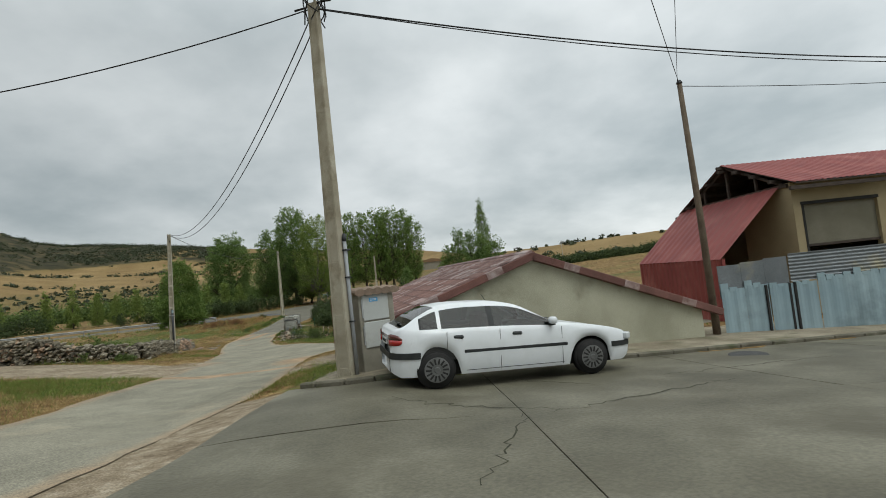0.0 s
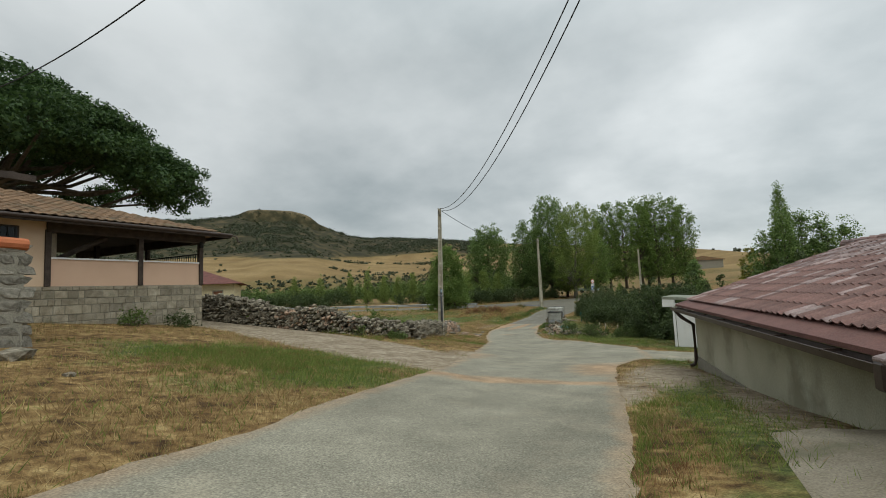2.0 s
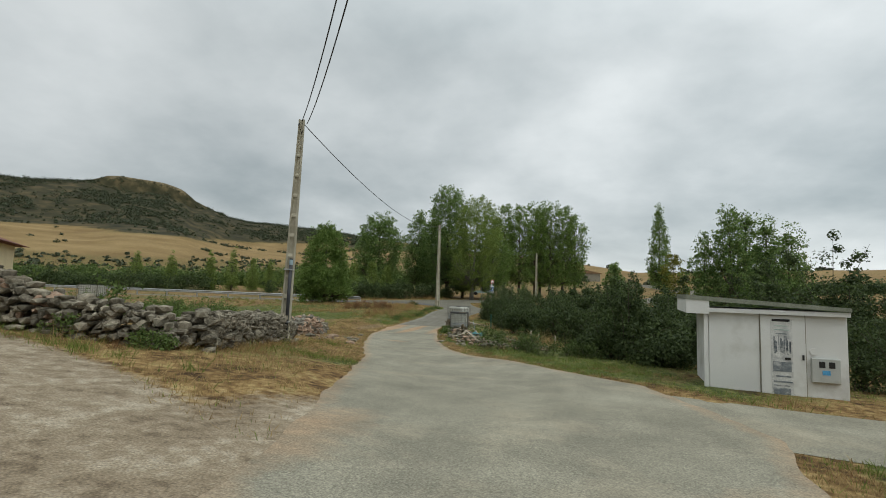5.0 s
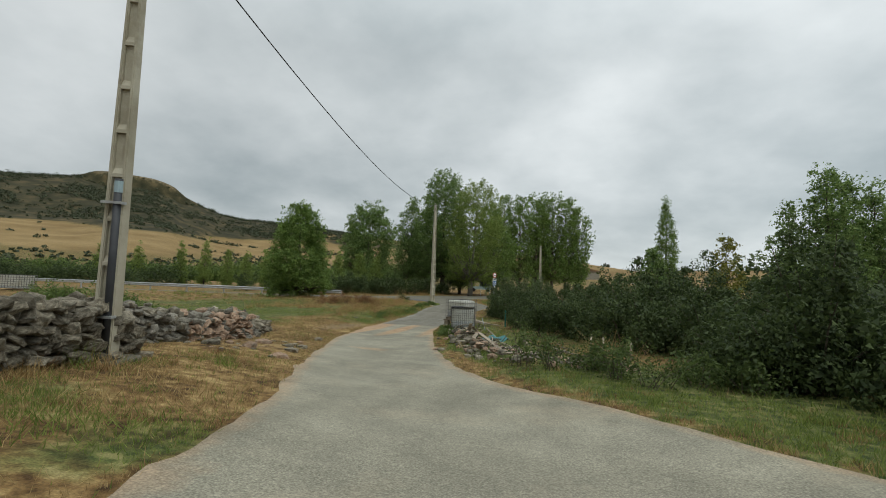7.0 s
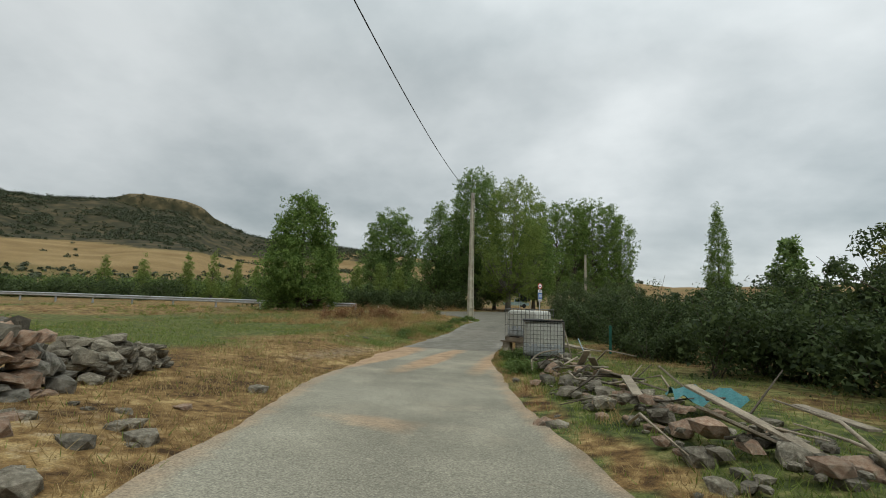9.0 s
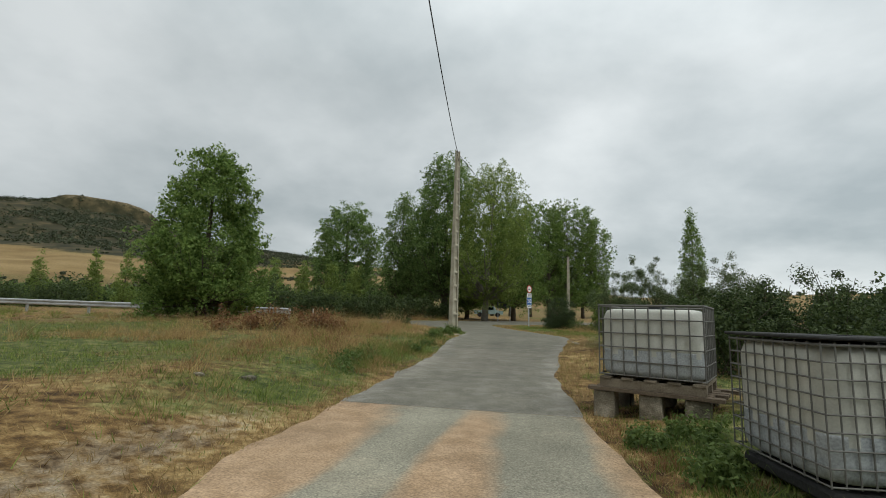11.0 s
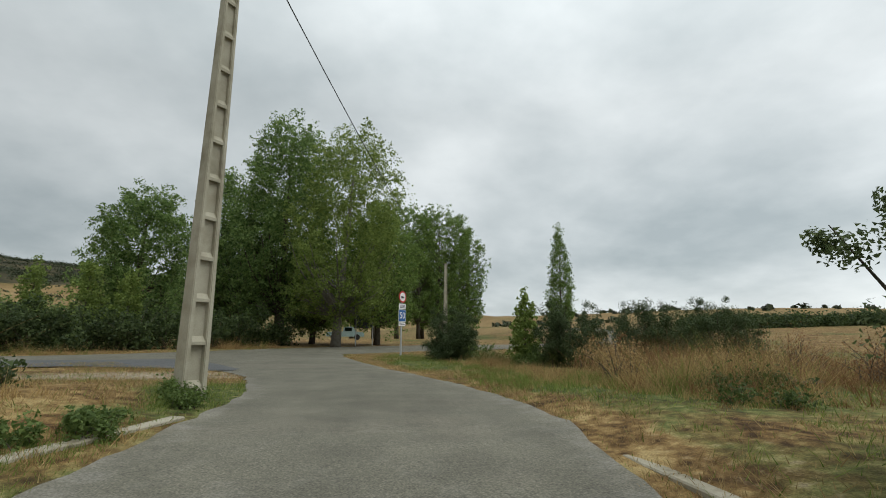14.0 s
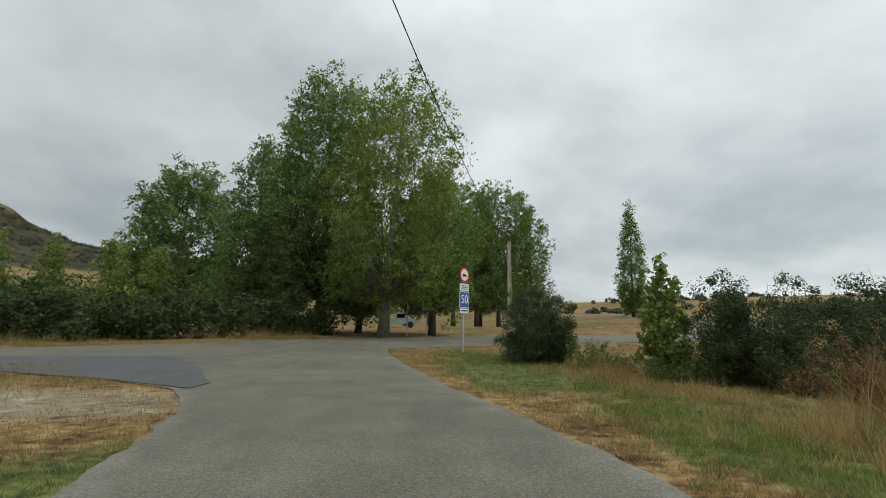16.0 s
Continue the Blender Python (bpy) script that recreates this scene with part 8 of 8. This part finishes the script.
def scatter_grass():
    n = 640000
    y = 5 + 78 * rngG.random(n)
    side = rngG.random(n) < .55
    d = 14 * rngG.random(n) ** 1.7
    x = np.where(side, left_edge(y) - d, right_edge(y) + d)
    keep = free_ground(x, y) & (rngG.random(n) < ramp(.3, .62, .5 * fnoise(x, y, 1.2, 17) + .5 * fnoise(x, y, .35, 18)))
    x, y, d = x[keep], y[keep], d[keep]
    g = green_cover(x, y) + .28 * (fnoise(x, y, .9, 71) - .5) * 2
    is_green = rngG.random(len(x)) < .12 + .8 * ramp(.25, .7, g)
    h = (.035 + .085 * rngG.random(len(x)) ** 2) * (.6 + .9 * fnoise(x, y, 2.0, 19)) * np.where(is_green, 1.15, 1.0) * (.6 + .4 * ramp(0, .8, d))
    for nm, m, mat, lab in (("dry_grass", ~is_green, L_STRAW, "short dry straw-coloured grass on the verges"), ("green_grass", is_green, L_GREEN, "short green grass patches on the verges")):
        ob = fast_mesh(nm, blades(x[m], y[m], h[m], .007, .9, rngG), 3, mat)
        tagged(ob, lab, "grass", kind="stuff")
    # taller tufts: each fans out from its own root
    spots = []
    for cx, cy, rx, ry, cnt, hh, kind in ((-18.4, 54.0, 1.7, 5.0, 420, .5, 0), (-20.8, 56.5, 2.5, 2.5, 300, .7, 0), (-16.7, 55.5, .35, 5.5, 330, .26, 1), (-24, 51, 2.2, 2, 110, .5, 0), (-16.9, 50, .5, 4, 200, .2, 1),
                                          (-7.0, 62.8, 2.0, 2.6, 120, .9, 0), (-4.0, 62.5, 3, 3.5, 140, 1.0, 0), (-9.2, 61.6, .9, 2.4, 240, .24, 1), (-9.4, 61.0, .8, 2.2, 130, .5, 0), (-6.4, 66.3, 1.4, 1.0, 150, .95, 2), (-5.2, 61, 2.5, 2.5, 90, 1.0, 2), (-7.6, 64.0, 1.3, 1.4, 150, 1.0, 2), (-9.4, 62.8, .7, 1.6, 120, .3, 1), (-18.6, 52, 1.2, 3, 60, .6, 2), (-11.2, 66, .9, 5.0, 420, .17, 1), (-9.8, 65.5, .9, 4, 240, .3, 0),
                                          (-10.2, 72.0, 1.2, 1.8, 150, .6, 0), (-13.4, 76.0, 1.0, 3.0, 160, .2, 1), (-6.3, 36.2, .8, .6, 60, .9, 0), (-10.3, 40.5, .7, 2.5, 160, .28, 1), (-12.1, 44.4, .35, 2.4, 150, .14, 1), (-11.3, 42.2, .7, 1.2, 90, .12, 1),
                                          (-33, 78.4, 8, .8, 190, .9, 0), (-24, 85.2, 3, 1.2, 130, .9, 0), (-28, 58.5, 5, 3, 200, .45, 0), (-36, 57, 8, 5, 280, .4, 1), (-12.6, 25.2, .6, 2.6, 90, .35, 0), (-15, 21.4, 3.4, .5, 110, .3, 1),
                                          (-9.6, 13.3, 1.7, 1.6, 1500, .13, 1), (-8.5, 61.8, .8, 2.0, 110, .7, 0), (-9.3, 60.2, .6, 1.0, 60, .6, 2), (-1.75, 12.2, .7, 2.2, 260, .1, 1), (-2.42, 10.8, .12, 2.2, 160, .1, 1), (-11.8, 26.5, 1.0, .7, 50, .1, 1), (-4.6, 28.9, 1.6, 1.6, 260, .11, 1), (-3, 68, 5, 3, 240, .8, 0), (-1.4, 20.6, 1.5, .5, 90, .12, 1), (-7, 30.5, 1.8, 2.0, 180, .15, 1), (-13, 29.8, .5, 2, 60, .18, 1), (-22, 66.2, 3.5, 1.2, 150, .1, 1)):
        rx0, ry0 = cx + rx * .62 * rngG.normal(size=cnt), cy + ry * .62 * rngG.normal(size=cnt)
        tall = hh * (.3 + .8 * rngG.random(cnt) ** 1.6) * (.15 + 1.5 * vnoise(rx0, ry0, 1.1, 29) ** 1.4)
        blades_each = 36
        wide = np.repeat(.06 + .1 * tall, blades_each)
        sx, sy = np.repeat(rx0, blades_each) + wide * rngG.normal(size=cnt * blades_each), np.repeat(ry0, blades_each) + wide * rngG.normal(size=cnt * blades_each)
        spots.append((sx, sy, np.repeat(tall, blades_each) * (.35 + .75 * rngG.random(len(sx))), np.repeat(np.where(rngG.random(cnt) < .3, rngG.integers(0, 3, cnt), kind), blades_each)))
    x, y, h, kind = (np.concatenate([s[k] for s in spots]) for k in range(4))
    ok = free_ground(x, y)
    for k, nm, mat, lab in ((0, "tall_dry_grass", L_DRY, "tall dry golden grass stalks"), (1, "lush_grass", L_GREEN, "longer green grass tufts"), (2, "rusty_weed_stalks", L_WEED, "tall rusty dry weed stalks")):
        m = ok & (kind == k)
        ob = fast_mesh(nm, blades(x[m], y[m], np.maximum(h[m], .04), .0052, .65, rngG), 3, mat)
        tagged(ob, lab, "grass", kind="stuff")


scatter_grass()


def hill_scrub():
    """Dark bushes over the far slopes."""
    rng = np.random.default_rng(123)
    n = 26000
    az = 22 + 64 * rng.random(n)
    r = 170 + (np.interp(az, SKY_AZ, SKY_R) - 190) * rng.random(n) ** .65
    a = np.radians(az)
    x, y = -8 - r * np.sin(a), 35 + r * np.cos(a)
    z = ground(x, y)
    el = np.degrees(np.arctan2(z - 1.5, r))
    patch = fnoise(x, y, 75, 8)
    p = np.where(el > 4.9, np.clip(.2 + 2.8 * (patch - .38), .06, 1), np.where(el > 2.4, .006 + .8 * (np.abs(fnoise(x * .4, y, 120, 15) - .5) < .018), .22)) * (fnoise(x, y, 30, 3) > .36)
    keep = rng.random(n) < p
    x, y, z, el = x[keep], y[keep], z[keep], el[keep]
    n2 = 380
    az2 = -52 + 60 * rng.random(n2)
    r2 = np.interp(az2, SKY_AZ, SKY_R) * (.55 + .47 * rng.random(n2))
    a2 = np.radians(az2)
    x2, y2 = -8 - r2 * np.sin(a2), 35 + r2 * np.cos(a2)
    k2 = (fnoise(x2, y2, 30, 66) > .62) | ((r2 > .97 * np.interp(az2, SKY_AZ, SKY_R)) & (fnoise(x2, y2, 18, 67) > .58))
    x, y = np.r_[x, x2[k2]], np.r_[y, y2[k2]]
    # low trees along the far skyline
    az3 = 20 + 20 * rng.random(700)
    r3 = np.interp(az3, SKY_AZ, SKY_R) * (.97 + .04 * rng.random(700))
    a3 = np.radians(az3)
    x, y = np.r_[x, -8 - r3 * np.sin(a3)], np.r_[y, 35 + r3 * np.cos(a3)]
    z = ground(x, y)
    far = np.clip(np.hypot(x + 8, y - 35) / 520, .6, 1.5)
    s = (1.2 + 2.4 * rng.random(len(x)) ** 2) * far
    c = np.c_[x, y, z + s * .4]
    ob = fast_mesh("hill_scrub", leaf_cloud(rng, c, s, 20, .95, .7), 3, L_SCRUB)
    tagged(ob, "dark scrub bushes scattered over the hillsides", "scrub", kind="stuff")


hill_scrub()

# ---- concrete plaza, kerb and pavement ----
def plaza():
    rng = np.random.default_rng(21)
    p = thing("plaza", 0, 0, 0, "wet cracked concrete plaza of large slabs", "pavement", kind="structure")

    xs = [-1.6, 1.9, 5.6, 9.3, 13, 16.8, 20.5, 24]
    ys = [-22, -17, -12.5, -8.5, -4.6, -1.0, 2.6, 6.2, 99]
    for i in range(len(xs) - 1):
        for j in range(len(ys) - 1):
            n = 9
            V, F = [], []
            for a in range(n):
                for b in range(n):
                    x = xs[i] + .006 + (xs[i + 1] - xs[i] - .012) * a / (n - 1)
                    top = float(kerb_y(x)) if ys[j + 1] > 50 else ys[j + 1]
                    skew = .05 * math.sin(x * .8 + j)
                    y = ys[j] + .006 + skew + (top - ys[j] - .012 - (0 if ys[j + 1] < 50 else skew)) * b / (n - 1)
                    V.append((x, y, gz(x, y) + .012 + .003 * math.sin(i * 7.1 + j * 3.3)))
            for a in range(n - 1):
                for b in range(n - 1):
                    F.append((a * n + b, a * n + n + b, a * n + n + b + 1, a * n + b + 1))
            m = len(V)
            edge = [a * n for a in range(n)] + [(n - 1) * n + b for b in range(1, n)] + [a * n + n - 1 for a in range(n - 2, -1, -1)] + [b for b in range(n - 2, 0, -1)]
            V += [(V[q][0], V[q][1], V[q][2] - .06) for q in edge]
            for q in range(len(edge)):
                F.append((edge[q], m + q, m + (q + 1) % len(edge), edge[(q + 1) % len(edge)]))
            mesh_ob("slab", V, F, M_CONCRETE, p)
    # open cracks
    for k, (x, y, a, L) in enumerate(((.4, 7.4, -.6, 2.4), (2.2, 6.0, .4, 3.0), (4.5, 8.0, .2, 3.4), (1.2, 4.2, 1.2, 2.0), (5.5, 5.0, -.4, 4.0), (8.0, 7.2, .1, 3.0), (3.2, 7.6, 2.3, 1.5), (6.6, 3.5, .9, 3.0))):
        pts = []
        for q in range(24):
            px, py = x + L * q / 23 * math.cos(a) + .05 * rng.normal(), y + L * q / 23 * math.sin(a) + .05 * rng.normal()
            pts.append((px, py))
        V, F = [], []
        for q, (px, py) in enumerate(pts):
            w = .006 * math.sin(math.pi * q / 23) + .003
            z = gz(px, py) + .0165
            V += [(px - w * math.sin(a), py + w * math.cos(a), z), (px + w * math.sin(a), py - w * math.cos(a), z)]
            if q:
                F.append((2 * q - 2, 2 * q - 1, 2 * q + 1, 2 * q))
        mesh_ob("crack", V, F, M_CRACK, p)
    for mx, my, r in ((6.9, 9.6, .33), (9.6, 8.6, .33)):
        z = gz(mx, my) + .014
        part("manhole_cover", tube(bmesh.new(), [(mx, my, z - .02), (mx, my, z + .008)], r, 24), M_IRON, p, "dark iron manhole cover")
    k = thing("kerb", 0, 0, 0, "worn concrete kerb round the pavement", "kerb", kind="structure")
    # kerb stones: along the wall, then round the corner by the pole
    line = [(-1.3, 9.42), (-1.0, 9.2), (-.5, 9.06), (.0, 9.07), (.45, 9.2), (.8, 9.55), (1.2, 9.9)] + [(x, float(kerb_y(x)) - .03) for x in np.arange(2.0, 22, .8)]
    for (ax, ay), (bx, by) in zip(line, line[1:]):
        L = math.hypot(bx - ax, by - ay)
        a = math.atan2(by - ay, bx - ax)
        m = Matrix.Translation(((ax + bx) / 2, (ay + by) / 2, (gz(ax, ay) + gz(bx, by)) / 2)) @ Matrix.Rotation(a, 4, "Z") @ Matrix.Rotation(-math.atan2(gz(bx, by) - gz(ax, ay), L), 4, "Y")
        part("kerb_stone", boxed(-L / 2 + .006, -.07, -.2, L / 2 - .006, .07, .095, .022, m), M_KERB, k)
    V, F = [], []
    cols = [(x, 0) for x in (-1.3, -1.15, -.9, -.6, -.3, 0, .3, .6, .9, 1.2, 1.6, 2.0)] + [(x, 0) for x in np.arange(2.6, 22.1, .6)]
    for q, (x, _) in enumerate(cols):
        y0 = float(kerb_y(x)) + (.0 if x > -1.2 else .3)
        y1 = 13.4 + .1 * x if x > -.2 else 11.6
        for t in range(6):
            y = y0 + (y1 - y0) * t / 5
            lift = .08 * float(ramp(-1.35, -.75, x)) + .004
            V.append((x, y, gz(x, y) + lift + (gz(x, y0) - gz(x, y)) * .75 * float(ramp(-.6, .6, x))))
        if q:
            for t in range(5):
                F.append((q * 6 - 6 + t, q * 6 + t, q * 6 + t + 1, q * 6 - 6 + t + 1))
    pv = mesh_ob("pavement", V, F, M_PAVE, smooth=True)
    tagged(pv, "rough concrete pavement between kerb and garage", "pavement", kind="structure")


M_CRACK = surface("crack_dirt", [(.03, .028, .02), (.06, .06, .035)], 6, .95, .2)
M_IRON = surface("cast_iron", [(.04, .04, .04), (.07, .068, .065)], 12, .7, .5)
M_PAVE = surface("rough_pavement", [(.175, .145, .098), (.235, .2, .143), (.3, .262, .195)], 1.6, .9, .5, wear=(.14, .13, .08), wear_scale=1.2)
plaza()

# broken concrete edging beside the lane
edging = thing("concrete_edging", -11.86, 57.6, gz(-11.86, 57.6), "short broken concrete edging beside the lane", "kerb", rz=4)
for k in range(3):
    part("edging_block", boxed(-.07 + .01 * k, -.9 + k * .62, -.12, .07 + .015 * k, -.32 + k * .62, .012 - .006 * k, .012), M_POLE, edging)
edging = thing("concrete_edging", -16.5, 58.8, gz(-16.5, 58.8), "pale concrete edging between the grass and the lane", "kerb", rz=-11)
for k in range(3):
    part("edging_block", boxed(-.09, -1.2 + k * .76, -.15, .09, -.46 + k * .76, .03 - .006 * k, .012), M_POLE, edging)
